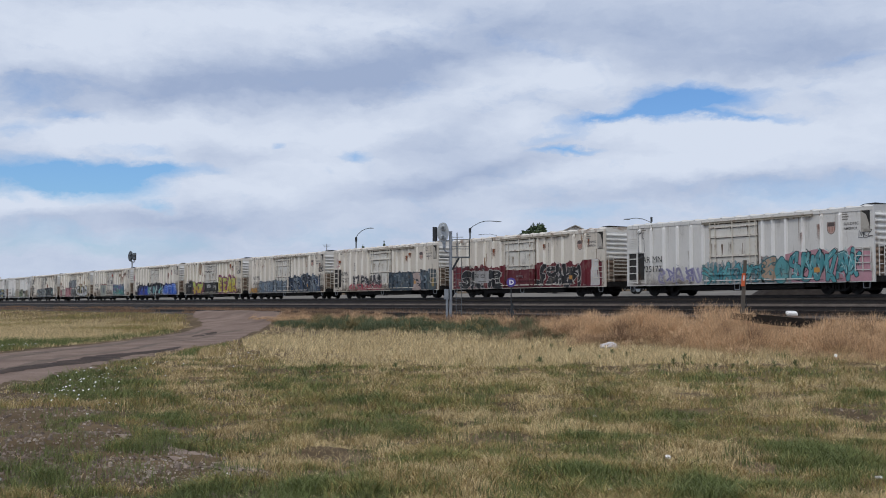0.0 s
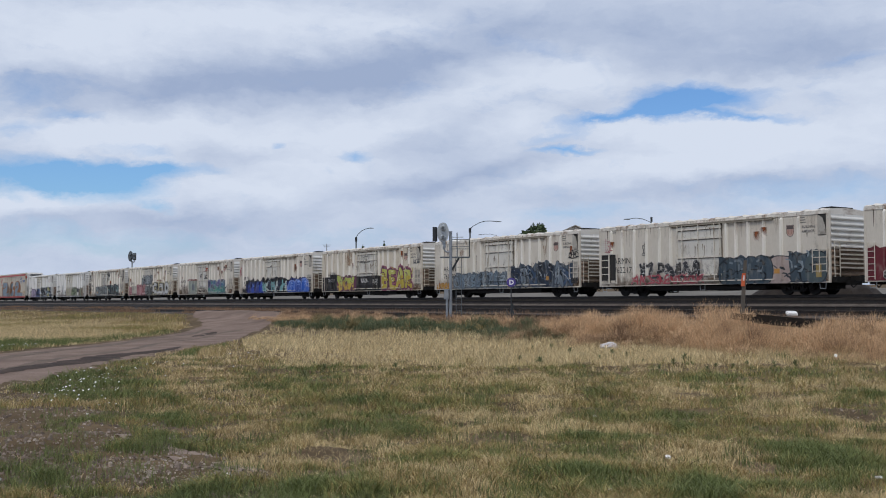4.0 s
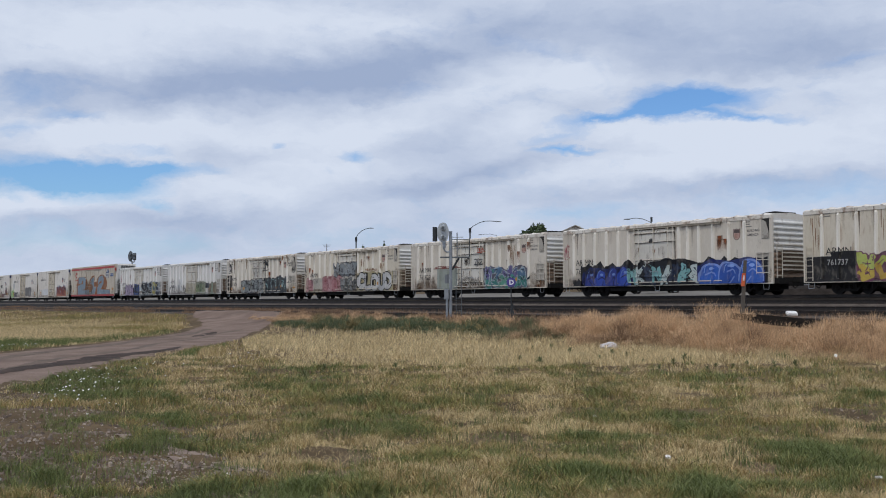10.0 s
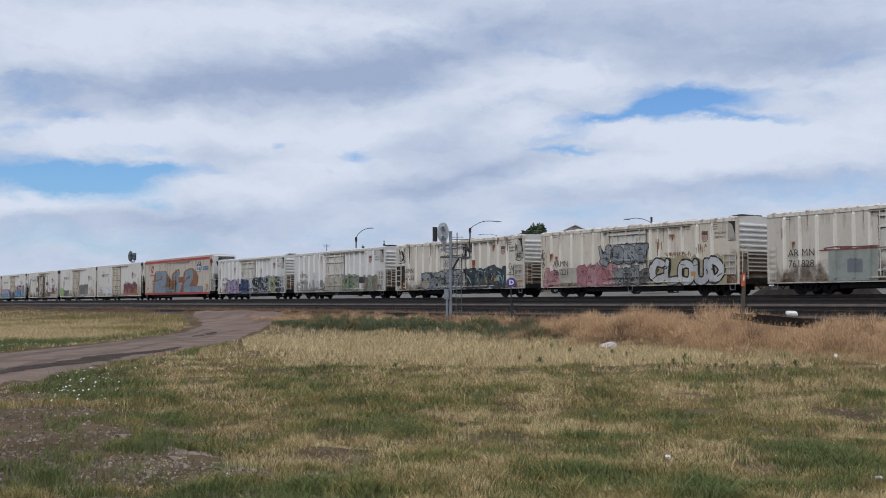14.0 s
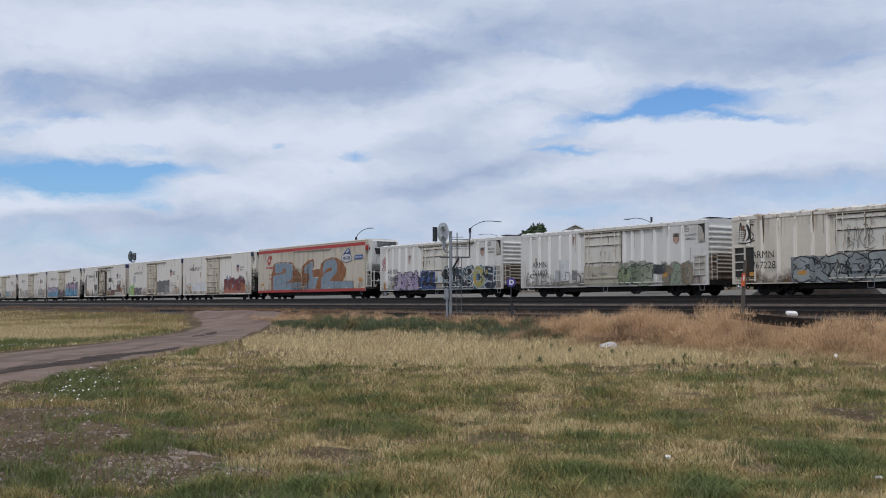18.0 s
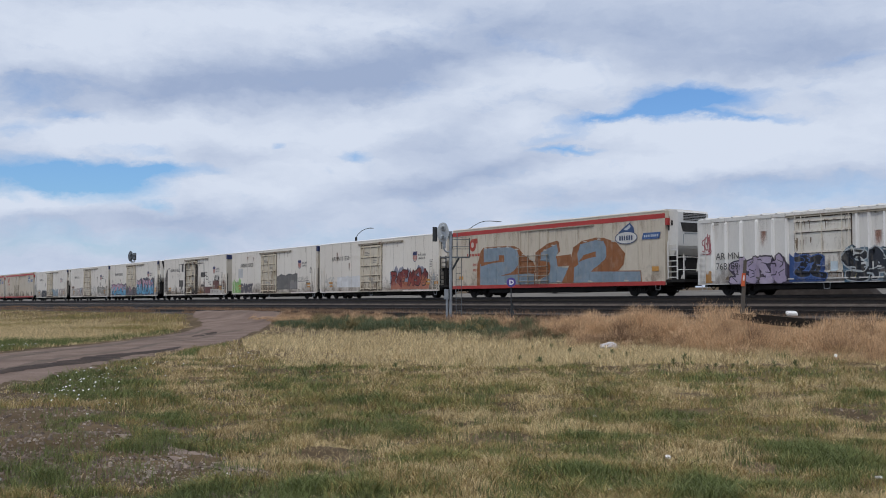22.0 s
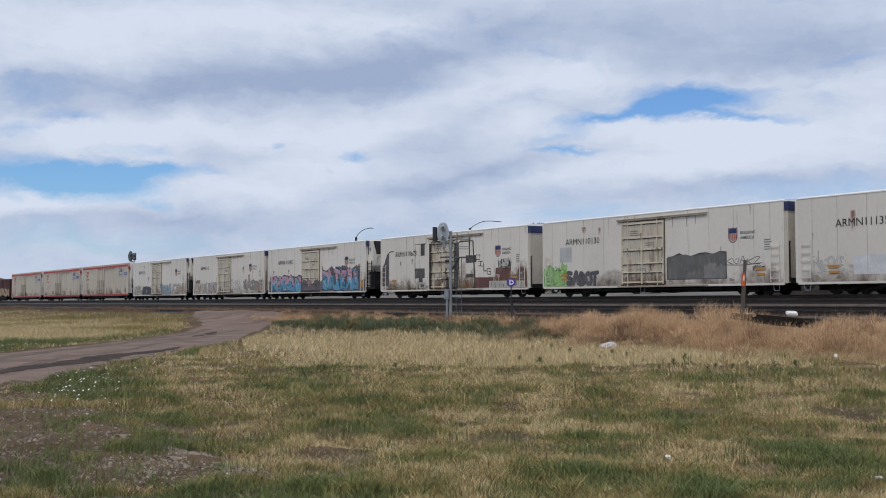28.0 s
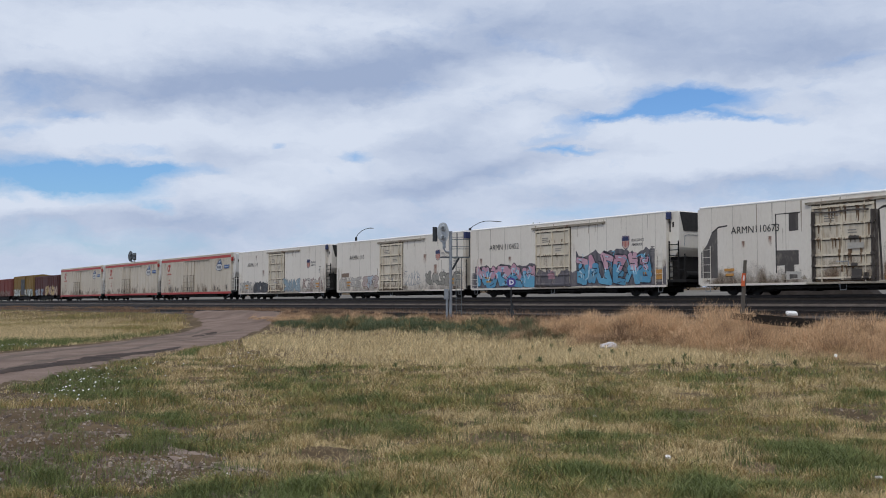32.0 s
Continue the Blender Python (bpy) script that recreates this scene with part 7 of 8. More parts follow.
def signal_mast():
    m, z0, s = upright("signal_mast", "grey steel railway signal mast with an oval head", "railway signal", 797.5, 29.2)
    h = lambda py: EYE_Z + (HORIZON - py) * s - z0
    w = lambda px: (px - 797.5) * s
    g = Geo()
    g.rod((0, 0, -.1), (0, 0, h(411)), .075, 14).rod((0, 0, -.1), (0, 0, .25), .13, 14).rod((0, 0, h(411)), (0, 0, h(409.5)), .085, 14)
    part("mast", g, GALV, m)
    # oval head with two hooded lamps, seen from behind, and its dark backing box
    g = Geo()
    n = 22
    cx, cz = w(784), h(412)
    rx, rz = 10.5 * s, 17.8 * s
    ring = [(math.cos(2 * math.pi * i / n), math.sin(2 * math.pi * i / n)) for i in range(n)]
    g.hull([(cx + a * rx, -.16, cz + b * rz) for a, b in ring], [(cx + a * rx, -.10, cz + b * rz) for a, b in ring])
    PALE_STEEL = surface("pale_grey_enamel", tone("a3a8ac"), tone("babfc2"), 4, .5, .1, .05)
    head = part("signal_head", g, PALE_STEEL, m, "light grey oval signal head")
    for dz in (-.22, .22):
        g = Geo()
        g.rod((cx, -.16, cz + dz), (cx, -.34, cz + dz - .02), .13, 14, .11)
        part("lamp_housing", g, PALE_STEEL, head)
        g = Geo()
        g.rod((cx, -.345, cz + dz - .02), (cx, -.36, cz + dz - .02), .075, 12)
        part("cap", g, LAMP_STEEL, head)
    g = Geo()
    g.box(w(765.5), w(774), .0, .35, h(427), h(402), 0, .06)
    part("lamp_hood", g, DARK_STEEL, head, "black lamp hood")
    g = Geo()
    g.path([(cx, -.05, h(428)), (w(785.5), -.05, h(441)), (w(789), -.03, h(446)), (0, 0, h(446))], .04, 8).rod((w(786), -.06, h(428)), (w(786), -.06, h(440)), .075, 10)
    part("head_bracket", g, GALV, m)
    # service platform and its railing
    g = Geo()
    g.box(w(779), w(831), -.05, .45, h(456.5), h(454.5))
    plat = part("platform", g, LAMP_STEEL, m)
    for x in (809, 831):
        for y in (-.03, .43):
            g = Geo()
            g.rod((w(x), y, h(455)), (w(x), y, h(412 if x == 809 else 421)), .022, 6)
            part("railing_post", g, DARK_STEEL if x == 831 else LAMP_STEEL, plat)
    g = Geo()
    for py in (420, 437):
        g.path([(w(798), -.03, h(py)), (w(820 if py == 420 else 831), -.03, h(py))], .018, 6)
        g.path([(w(831), -.03, h(py + 3)), (w(831), .43, h(py + 3)), (w(798), .43, h(py + 3))], .018, 6)
    part("railing", g, LAMP_STEEL, plat)
    g = Geo()
    g.rod((w(812), 0, h(457)), (w(800), 0, h(478)), .05, 8)
    part("brace", g, DARK_STEEL, m, "dark diagonal platform brace")
    # ladder
    g = Geo()
    for dx in (-.13, .13):
        g.rod((w(812) + dx, .2, 0), (w(812) + dx, .2, h(455)), .016, 6)
    part("ladder_rail", g, LAMP_STEEL, m)
    for i in range(9):
        g = Geo()
        g.rod((w(812) - .13, .2, .25 + i * .3), (w(812) + .13, .2, .25 + i * .3), .012, 5)
        part("rung", g, LAMP_STEEL, m)
    g = Geo()
    g.box(w(786), w(794), -.25, .0, h(530), h(512), 0, .02)
    box = part("control_box", g, GALV, m, "grey equipment box on the mast")
    g = Geo()
    g.box(w(787), w(793), -.262, -.252, h(528.5), h(513.5)).rod((w(792.2), -.27, h(522)), (w(792.2), -.27, h(520)), .015, 6)
    part("box_door", g, GALV, box)
    g = Geo()
    g.rod((w(791), -.12, -.1), (w(791), -.12, h(530)), .055, 10)
    part("conduit", g, GALV, m)


signal_mast()


def far_signal():
    m, z0, s = upright("far_signal", "distant grey railway signal with two dark heads", "railway signal", 233.5, 54.0)
    h = lambda py: EYE_Z + (HORIZON - py) * s - z0
    w = lambda px: (px - 233.5) * s
    g = Geo()
    g.rod((0, 0, 0), (0, 0, h(462)), .11, 10)
    part("mast", g, GALV, m)
    g = Geo()
    g.path([(w(231), 0, h(461)), (0, 0, h(465)), (w(237), 0, h(464)), (w(237), 0, h(460))], .09, 8)
    part("bracket", g, GALV, m)
    for cx, cy, rx, rz in ((231, 454, 4.2, 9.5), (237.5, 454.5, 3.2, 6.5)):
        g = Geo()
        ring = [(math.cos(2 * math.pi * i / 16), math.sin(2 * math.pi * i / 16)) for i in range(16)]
        g.hull([(w(cx) + a * rx * s, -.2, h(cy) + b * rz * s) for a, b in ring], [(w(cx) + a * rx * s, -.12, h(cy) + b * rz * s) for a, b in ring])
        head = part("signal_head", g, LAMP_STEEL, m, "dark grey oval signal head")
        for dz in (-.3, .3):
            g = Geo()
            g.rod((w(cx), -.2, h(cy) + dz), (w(cx), -.5, h(cy) + dz), .2, 10, .16)
            part("lamp_housing", g, LAMP_STEEL, head)
        g = Geo()
        g.box(w(cx) - .22, w(cx) + .22, -.12, .2, h(cy) - .55, h(cy) + .55)
        part("case", g, DARK_STEEL, head)


far_signal()


def street_lamp(px, y, top, arm, thick=1.0, start=1):
    """A tapered pole with a curved arm; arm: picture places from the pole to the lamp."""
    m, z0, s = upright("street_lamp", "grey steel street lamp with a curved arm", "street lamp", px, y, 0, "street lamps")
    h = lambda py: EYE_Z + (HORIZON - py) * s - z0
    w = lambda p: (p - px) * s
    g = Geo()
    g.rod((0, 0, 0), (0, 0, h(top)), .16 * thick, 10, .1 * thick)
    part("pole", g, LAMP_STEEL, m)
    g = Geo()
    g.rod((0, 0, h(top + 8)), (0, 0, h(top)), .17 * thick, 10)
    part("collar", g, DARK_STEEL, m)
    g = Geo()
    pts = [(0, 0, h(top + start))] + [(w(a), 0, h(b)) for a, b in arm]
    g.path(pts, .05 * thick, 7)
    part("arm", g, LAMP_STEEL, m)
    a, b = pts[-2], pts[-1]
    k = 1 if b[0] > a[0] else -1
    g = Geo()
    g.hull([(b[0] - k * .1, -.12, b[2] - .08), (b[0] + k * .6, -.1, b[2] - .06), (b[0] + k * .6, .1, b[2] - .06), (b[0] - k * .1, .12, b[2] - .08)][::k],
           [(b[0] - k * .1, -.08, b[2] + .07), (b[0] + k * .5, -.07, b[2] + .03), (b[0] + k * .5, .07, b[2] + .03), (b[0] - k * .1, .08, b[2] + .07)][::k])
    part("lamp_head", g, LAMP_STEEL, m)


street_lamp(630, 82, 420, [(633, 415), (640, 408.5), (648, 405), (655, 403.8)])
street_lamp(832, 82, 404, [(838, 400), (848, 394.5), (858, 391.5), (870, 391.3), (880, 392.2)])
street_lamp(1154, 84, 384.5, [(1147, 391), (1138, 387.5), (1128, 386.2), (1120, 386.6), (1114, 388)], .7, 10)
street_lamp(884, 120, 421, [(878, 416.5), (868, 414.6), (858, 414.6), (852, 415.4)], .8)


def utility_pole(px, y, top):
    m, z0, s = upright("utility_pole", "thin wooden utility pole with a crossarm", "utility pole", px, y, 0, "utility poles")
    h = lambda py: EYE_Z + (HORIZON - py) * s - z0
    g = Geo()
    g.rod((0, 0, 0), (0, 0, h(top)), .2, 8, .12)
    part("pole", g, WEATHERED_WOOD, m)
    for k, py in enumerate((top + 2, top + 5)):
        g = Geo()
        g.box(-1.5 + k * .3, 1.5 - k * .3, -.06, .06, h(py) - .07, h(py) + .07)
        part("crossarm", g, WEATHERED_WOOD, m)


utility_pole(578, 210, 432)


def marker_post():
    m, z0, s = upright("marker_post", "leaning weathered post with an orange marker plate", "marker post", 1309, 27.6)
    h = lambda py: EYE_Z + (HORIZON - py) * s - z0
    w = lambda px: (px - 1309) * s
    g = Geo()
    g.hull([(w(1306), -.06, -.15), (w(1313), -.06, -.15), (w(1313), .06, -.15), (w(1306), .06, -.15)],
           [(w(1317), -.05, h(461)), (w(1321.5), -.05, h(461)), (w(1321.5), .05, h(461)), (w(1317), .05, h(461))])
    part("post", g, WEATHERED_WOOD, m)
    g = Geo()
    g.hull([(w(1310), -.09, h(507)), (w(1316.5), -.09, h(507)), (w(1316.5), -.068, h(507)), (w(1310), -.068, h(507))],
           [(w(1312), -.09, h(484)), (w(1318.5), -.09, h(484)), (w(1318.5), -.068, h(484)), (w(1312), -.068, h(484))])
    plate = part("marker_plate", g, surface("orange_marker_paint", tone("c5552c"), tone("d2683c"), 5, .6, 0, 0), m, "bright orange marker plate")
    g = Geo()
    g.face([(w(1313.2), -.094, h(497)), (w(1316), -.094, h(497)), (w(1316.6), -.094, h(488)), (w(1314.8), -.094, h(487.5)), (w(1313.6), -.094, h(491))])
    part("white_mark", g, surface("white_mark_paint", tone("d8d2cc"), tone("e2ddd8"), 5, .6, 0, 0), plate)
    g = Geo()
    g.path([(w(1318), .05, h(515)), (w(1322), .1, h(540)), (w(1324), .15, h(560))], .015, 5)
    part("wire", g, DARK_STEEL, m)


marker_post()


def letter_sign():
    m, z0, s = upright("letter_sign", "purple round sign with a white letter D on a thin post", "sign", 904.5, 31.0 - 1.6)
    h = lambda py: EYE_Z + (HORIZON - py) * s - z0
    g = Geo()
    g.rod((0, 0, -.1), (0, 0, h(492)), .028, 8)
    part("post", g, DARK_STEEL, m)
    n, r = 20, 8.2 * s
    ring = [(r * math.cos(2 * math.pi * i / n), r * math.sin(2 * math.pi * i / n)) for i in range(n)]
    g = Geo()
    g.hull([(a, -.055, h(500) + b) for a, b in ring], [(a, -.035, h(500) + b) for a, b in ring])
    disc = part("sign_plate", g, surface("purple_sign_paint", tone("4a3d86"), tone("5a4c98"), 4, .5, 0, 0), m, "purple round plate")
    lettering("letter", "D", .29, surface("white_sign_letter", tone("dcdce4"), tone("e6e6ec"), 4, .5, 0, 0), disc, (-.095, -.06, h(500) - .1), "white letter D", .015)
    # switch stand beside it
    st, z1, s1 = upright("switch_stand", "small dark iron switch stand", "switch stand", 906, 30.2)
    g = Geo()
    g.hull([(-.2, -.15, 0), (.2, -.15, 0), (.2, .15, 0), (-.2, .15, 0)], [(-.07, -.07, .5), (.07, -.07, .5), (.07, .07, .5), (-.07, .07, .5)])
    part("base", g, DARK_STEEL, st)
    g = Geo()
    g.rod((0, 0, .5), (0, 0, .85), .05, 8).rod((.02, 0, .8), (.13, 0, .55), .03, 6)
    part("lever", g, DARK_STEEL, st)
    g = Geo()
    g.rod((-.18, .0, .0), (-.26, .05, .62), .035, 6)
    part("stake", g, WEATHERED_WOOD, st)


letter_sign()


def old_ties():
    """Dark sleepers dumped beside the track, with a white board on them."""
    for px, py, ln, turn in ((1332, 563, 1.5, 8), (1395, 572, 2.2, -14), (1420, 575, 2.0, -10), (1405, 568, 2.3, -16)):
        x, y, z, _ = on_ground(px, py + 22)
        y0 = 27.5 + random.uniform(-.2, .2)
        x, y, d = spot_at(px, y0)
        g = Geo()
        g.box(-ln / 2, ln / 2, -.12, .12, 0, .2, 0, .02)
        solo("old_tie", g, TIE, "dark discarded wooden railway tie in dry weeds", "railway tie",
             pose(x, y, EYE_Z + (HORIZON - py) * d / FOCAL - .1, 0, 5, TURN + turn), "discarded ties")
    x, y, d = spot_at(1400, 27.2)
    g = Geo()
    g.box(-.17, .17, -.1, .1, 0, .05, 0, .02).box(-.15, .15, -.08, .08, .05, .075, 0, .02)
    solo("white_board", g, surface("white_board_plastic", tone("dedcd8"), tone("eceae6"), 4, .5, 0, .05), "small white board lying on dark ties", "board",
         pose(x, y, EYE_Z + (HORIZON - 556.5) * d / FOCAL, 26, 3, TURN))


old_ties()


def litter():
    white = surface("white_plastic", tone("d8d5d2"), tone("ebe8e4"), 6, .5, 0, .2)
    x, y, z, d = on_ground(1078, 617)
    g = Geo()
    random.seed(3)
    rings = []
    for k in range(5):
        r = (.30, .33, .27, .16, .05)[k]
        rings.append([(r * math.cos(a) * random.uniform(.85, 1.1), r * .6 * math.sin(a) * random.uniform(.8, 1.1), (0, .07, .15, .20, .23)[k] + random.uniform(-.015, .015)) for a in [2 * math.pi * i / 11 for i in range(11)]])
    for a, b in zip(rings, rings[1:]):
        for i in range(11):
            g.face([a[i], a[(i + 1) % 11], b[(i + 1) % 11], b[i]])
    g.face(rings[-1])
    solo("plastic_bag", g, surface("pale_bag_plastic", tone("b9b3b4"), tone("d5d0d0"), 5, .5, 0, .3), "crumpled pale plastic bag in dry grass", "plastic bag", pose(x, y, z, 0, 0, TURN))
    x, y, z, d = on_ground(1476, 628)
    g = Geo()
    g.rod((0, 0, 0), (0, 0, .13), .036, 12, .044).rod((0, 0, .13), (0, 0, .137), .047, 12)
    solo("paper_cup", g, white, "white paper cup lying in dry grass", "paper cup", pose(x, y, z + .07, 60, 20, 30))
    for k, (px, py) in enumerate(((1179, 813), (1080, 873), (1050, 740), (408, 845), (5, 852), (1548, 850))):
        x, y, z, d = on_ground(px, py)
        g = Geo()
        g.box(-.03, .03, -.02, .02, 0, .02, 0, .01)
        solo("paper_scrap", g, white, "small white scrap of paper in grass", "paper scrap", pose(x, y, z + .03, 20, 10, 40 * k), "paper scraps")


litter()


# ---- beyond the train ----
def house():
    m, z0, s = upright("house", "pale house with a low gable roof behind the train", "house", 1012, 150)
    wall = surface("pale_house_siding", tone("c9c4bb"), tone("d8d4cc"), 2, .7, 0, .1)
    roof = surface("pale_shingle_roof", tone("a8a5a1"), tone("c0bdb8"), 3, .9, 0, .3)
    top = EYE_Z + (HORIZON - 403) * s - z0
    g = Geo()
    g.along_y([(-2.7, 0), (2.7, 0), (2.7, top - 1.3), (0, top - .15), (-2.7, top - 1.3)], -6, 6)
    part("wall", g, wall, m)
    g = Geo()
    g.along_y([(-3.0, top - 1.4), (0, top - .05), (3.0, top - 1.4), (3.0, top - 1.22), (0, top + .13), (-3.0, top - 1.22)], -6.5, 6.5)
    part("roof", g, roof, m)
    g = Geo()
    g.along_y([(.5, top - .5), (1.5, top - .8), (1.5, top), (1.0, top + .2), (.5, top)], -3, 3)
    part("gable", g, wall, m, "small white gable")
    for x in (-1.4, 1.3):
        g = Geo()
        g.box(x - .6, x + .6, -6.04, -6.004, 1.2, 2.4)
        part("window", g, surface("dark_window_glass", tone("2b3036"), tone("3a4048"), 4, .15, 0, 0), m)


house()


def parked_pickup(px, y, code):
    m, z0, s = upright("parked_pickup", "dark parked pickup truck beyond the tracks", "pickup truck", px, y)
    paint = surface("dark_car_paint_" + code, tone(code), tuple(v * 1.3 for v in tone(code)), 2, .35, .2, 0)
    g = Geo()
    g.along_y([(-2.7, .45), (2.7, .45), (2.75, .95), (1.5, 1.05), (-2.65, 1.08)], -.95, .95)
    part("body", g, paint, m)
    g = Geo()
    g.along_y([(-.9, 1.06), (1.4, 1.05), (.7, 1.72), (-.7, 1.75)], -.82, .82)
    cab = part("cab", g, paint, m)
    g = Geo()
    g.along_y([(-.7, 1.14), (.95, 1.12), (.58, 1.62), (-.58, 1.64)], -.845, -.825)
    part("side_window", g, surface("dark_window_glass", tone("2b3036"), tone("3a4048"), 4, .15, 0, 0), cab)
    for x in (-1.7, 1.75):
        for yy in (-.8, .8):
            g = Geo()
            g.rod((x, yy - .12, .38), (x, yy + .12, .38), .38, 16)
            wheel = part("wheel", g, BLACK_GEAR, m)
            g = Geo()
            g.rod((x, yy - .14, .38), (x, yy - .121, .38), .22, 12)
            part("rim", g, GALV, wheel)


parked_pickup(1158, 72, "2a2c33")
parked_pickup(1010, 76, "5a5d60")
parked_pickup(660, 74, "9a9a98")

LEAF_DARK = surface("dark_tree_leaves", tone("2c3a22"), tone("44542f"), .8, .7, 0, 0, 8, .7, island=.35)
BARK = surface("brown_bark", tone("4a3e33"), tone("5f5144"), 4, .9, 0, .5)


def tree(px, y, top, wide, seed):
    """A tapered trunk with limbs and a crown of small leaf clumps."""
    random.seed(seed)
    m, z0, s = upright("tree", "dark green leafy tree behind the train", "tree", px, y, 0, "trees")
    h = EYE_Z + (HORIZON - top) * s - z0
    r = wide * s / 2
    g = Geo()
    g.rod((0, 0, 0), (0, 0, h * .75), .22, 8, .08)
    for i in range(9):
        a, z = i * 2.4, h * (.35 + .05 * i)
        g.rod((0, 0, z), (math.cos(a) * r * .7, math.sin(a) * r * .7, z + h * .14), .07, 6, .02)
    part("trunk", g, BARK, m)
    g = Geo()
    for i in range(2600):
        a, b, k = random.uniform(0, 6.283), math.asin(random.uniform(-1, 1)), random.uniform(.35, 1) ** .5
        bump = .72 + .35 * noise.noise(Vector((math.cos(a) * 1.7, math.sin(a) * 1.7, b * 1.6 + seed)))
        c = Vector((math.cos(a) * math.cos(b) * r * k * bump * 1.25, math.sin(a) * math.cos(b) * r * k * bump * 1.25, h * .68 + math.sin(b) * h * .34 * k * bump * 1.2))
        d = .24 + .16 * random.random()
        q = Euler((random.uniform(0, 6), random.uniform(0, 6), random.uniform(0, 6))).to_matrix()
        g.face([c + q @ Vector(p) for p in ((-d, 0, 0), (0, -d * .5, .03), (d, 0, 0), (0, d * .5, -.03))])
    part("crown", g, LEAF_DARK, m)


tree(948, 118, 395, 66, 2)
tree(642, 190, 435.5, 16, 3)
tree(680, 180, 431, 12, 4)



def gravel_heap():
    """A low dark heap on the far side of the tracks."""
    g = Geo()
    random.seed(31)
    cx, cy, _ = spot_at(1442, 60.0)
    base = gz(cx, cy)
    n, rings = 28, [(1.0, -.1), (.93, .25), (.84, .62), (.7, .84), (.4, .93)]
    loops = []
    for r, h in rings:
        loops.append([(cx + math.cos(2 * math.pi * i / n) * 5.2 * r * random.uniform(.95, 1.05), cy + math.sin(2 * math.pi * i / n) * 2.4 * r * random.uniform(.95, 1.05), base + h * random.uniform(.93, 1.05)) for i in range(n)])
    for a, b in zip(loops, loops[1:]):
        for i in range(n):
            g.face([a[i], a[(i + 1) % n], b[(i + 1) % n], b[i]])
    g.face(loops[-1])
    solo("gravel_heap", g, surface("dark_heaped_gravel", tone("2a2624"), tone("423c38"), 1.4, .95, 0, .9, 12), "low heap of dark gravel beyond the tracks", "gravel heap")


gravel_heap()
# ---- grass, weeds and stones ----
GRASS = surface("green_grass_blades", tone("787540"), tone("9b9455"), .5, .75, 0, 0, 6, .7, island=.5, object_space=False)
DEEP = surface("deep_green_blades", tone("535d30"), tone("767f48"), .5, .75, 0, 0, 6, .7, island=.5, object_space=False)
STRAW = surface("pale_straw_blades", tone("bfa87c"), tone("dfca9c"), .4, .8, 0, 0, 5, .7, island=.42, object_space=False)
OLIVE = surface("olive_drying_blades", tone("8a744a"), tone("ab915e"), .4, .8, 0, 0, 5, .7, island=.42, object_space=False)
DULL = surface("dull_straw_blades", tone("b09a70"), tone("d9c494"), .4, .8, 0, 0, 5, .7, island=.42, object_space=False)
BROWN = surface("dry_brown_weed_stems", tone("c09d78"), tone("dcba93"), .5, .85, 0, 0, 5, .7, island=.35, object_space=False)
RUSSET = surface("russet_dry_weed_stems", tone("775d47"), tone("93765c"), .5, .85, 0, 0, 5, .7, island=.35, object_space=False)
GREYGREEN = surface("grey_green_weed_leaves", tone("505a3e"), tone("6e7656"), .6, .8, 0, 0, 6, .7, island=.5, object_space=False)
rng = np.random.default_rng(7)


def blades(name, x, y, z, h, w, bend, material, label, turn=None, lean=None):
    """Curved pointed blades as one mesh; arrays give each blade's foot, height, width and bend."""
    n = len(x)
    a = rng.uniform(0, 2 * np.pi, n) if turn is None else turn
    b = rng.uniform(0, 2 * np.pi, n)
    ux, uy = np.cos(a) * w / 2, np.sin(a) * w / 2
    bx, by = (np.cos(b) * bend, np.sin(b) * bend) if lean is None else lean
    v = np.empty((n, 5, 3), np.float32)
    v[:, 0] = np.stack([x - ux, y - uy, z - .02], 1)
    v[:, 1] = np.stack([x + ux, y + uy, z - .02], 1)
    v[:, 2] = np.stack([x + ux * .8 + bx * .3, y + uy * .8 + by * .3, z + h * .55], 1)
    v[:, 3] = np.stack([x - ux * .8 + bx * .3, y - uy * .8 + by * .3, z + h * .55], 1)
    v[:, 4] = np.stack([x + bx, y + by, z + h], 1)
    k = (np.arange(n) * 5)[:, None]
    loops = np.concatenate([k + np.array([[0, 1, 2, 3]]), k + np.array([[3, 2, 4]])], 1).astype(np.int32)
    me = bpy.data.meshes.new(name)
    me.vertices.add(n * 5)
    me.vertices.foreach_set("co", v.ravel())
    me.loops.add(n * 7)
    me.loops.foreach_set("vertex_index", loops.ravel())
    me.polygons.add(n * 2)
    starts = np.stack([np.arange(n) * 7, np.arange(n) * 7 + 4], 1).astype(np.int32)
    me.polygons.foreach_set("loop_start", starts.ravel())
    me.update(calc_edges=True)
    return solo(name, me, material, label, "grass", kind="stuff")


def field(n, d0, d1, px0=-40, px1=1610, power=1.0):
    """Random places in the seen part of the field: plan x, y, depth and picture column."""
    d = 1 / (1 / d0 + (1 / d1 - 1 / d0) * rng.uniform(0, 1, n) ** power)
    px = rng.uniform(px0, px1, n)
    k = (px - CX) / FOCAL * d
    return FWD.x * d + RIGHT.x * k, FWD.y * d + RIGHT.y * k, d, px


def oval(px, d, cx, cd, rx, rd):
    """1 inside an oval in picture column and depth, falling to 0."""
    return np.clip(1.5 - np.hypot((px - cx) / rx, (np.log(d) - math.log(cd)) / rd) * 1.5, 0, 1)


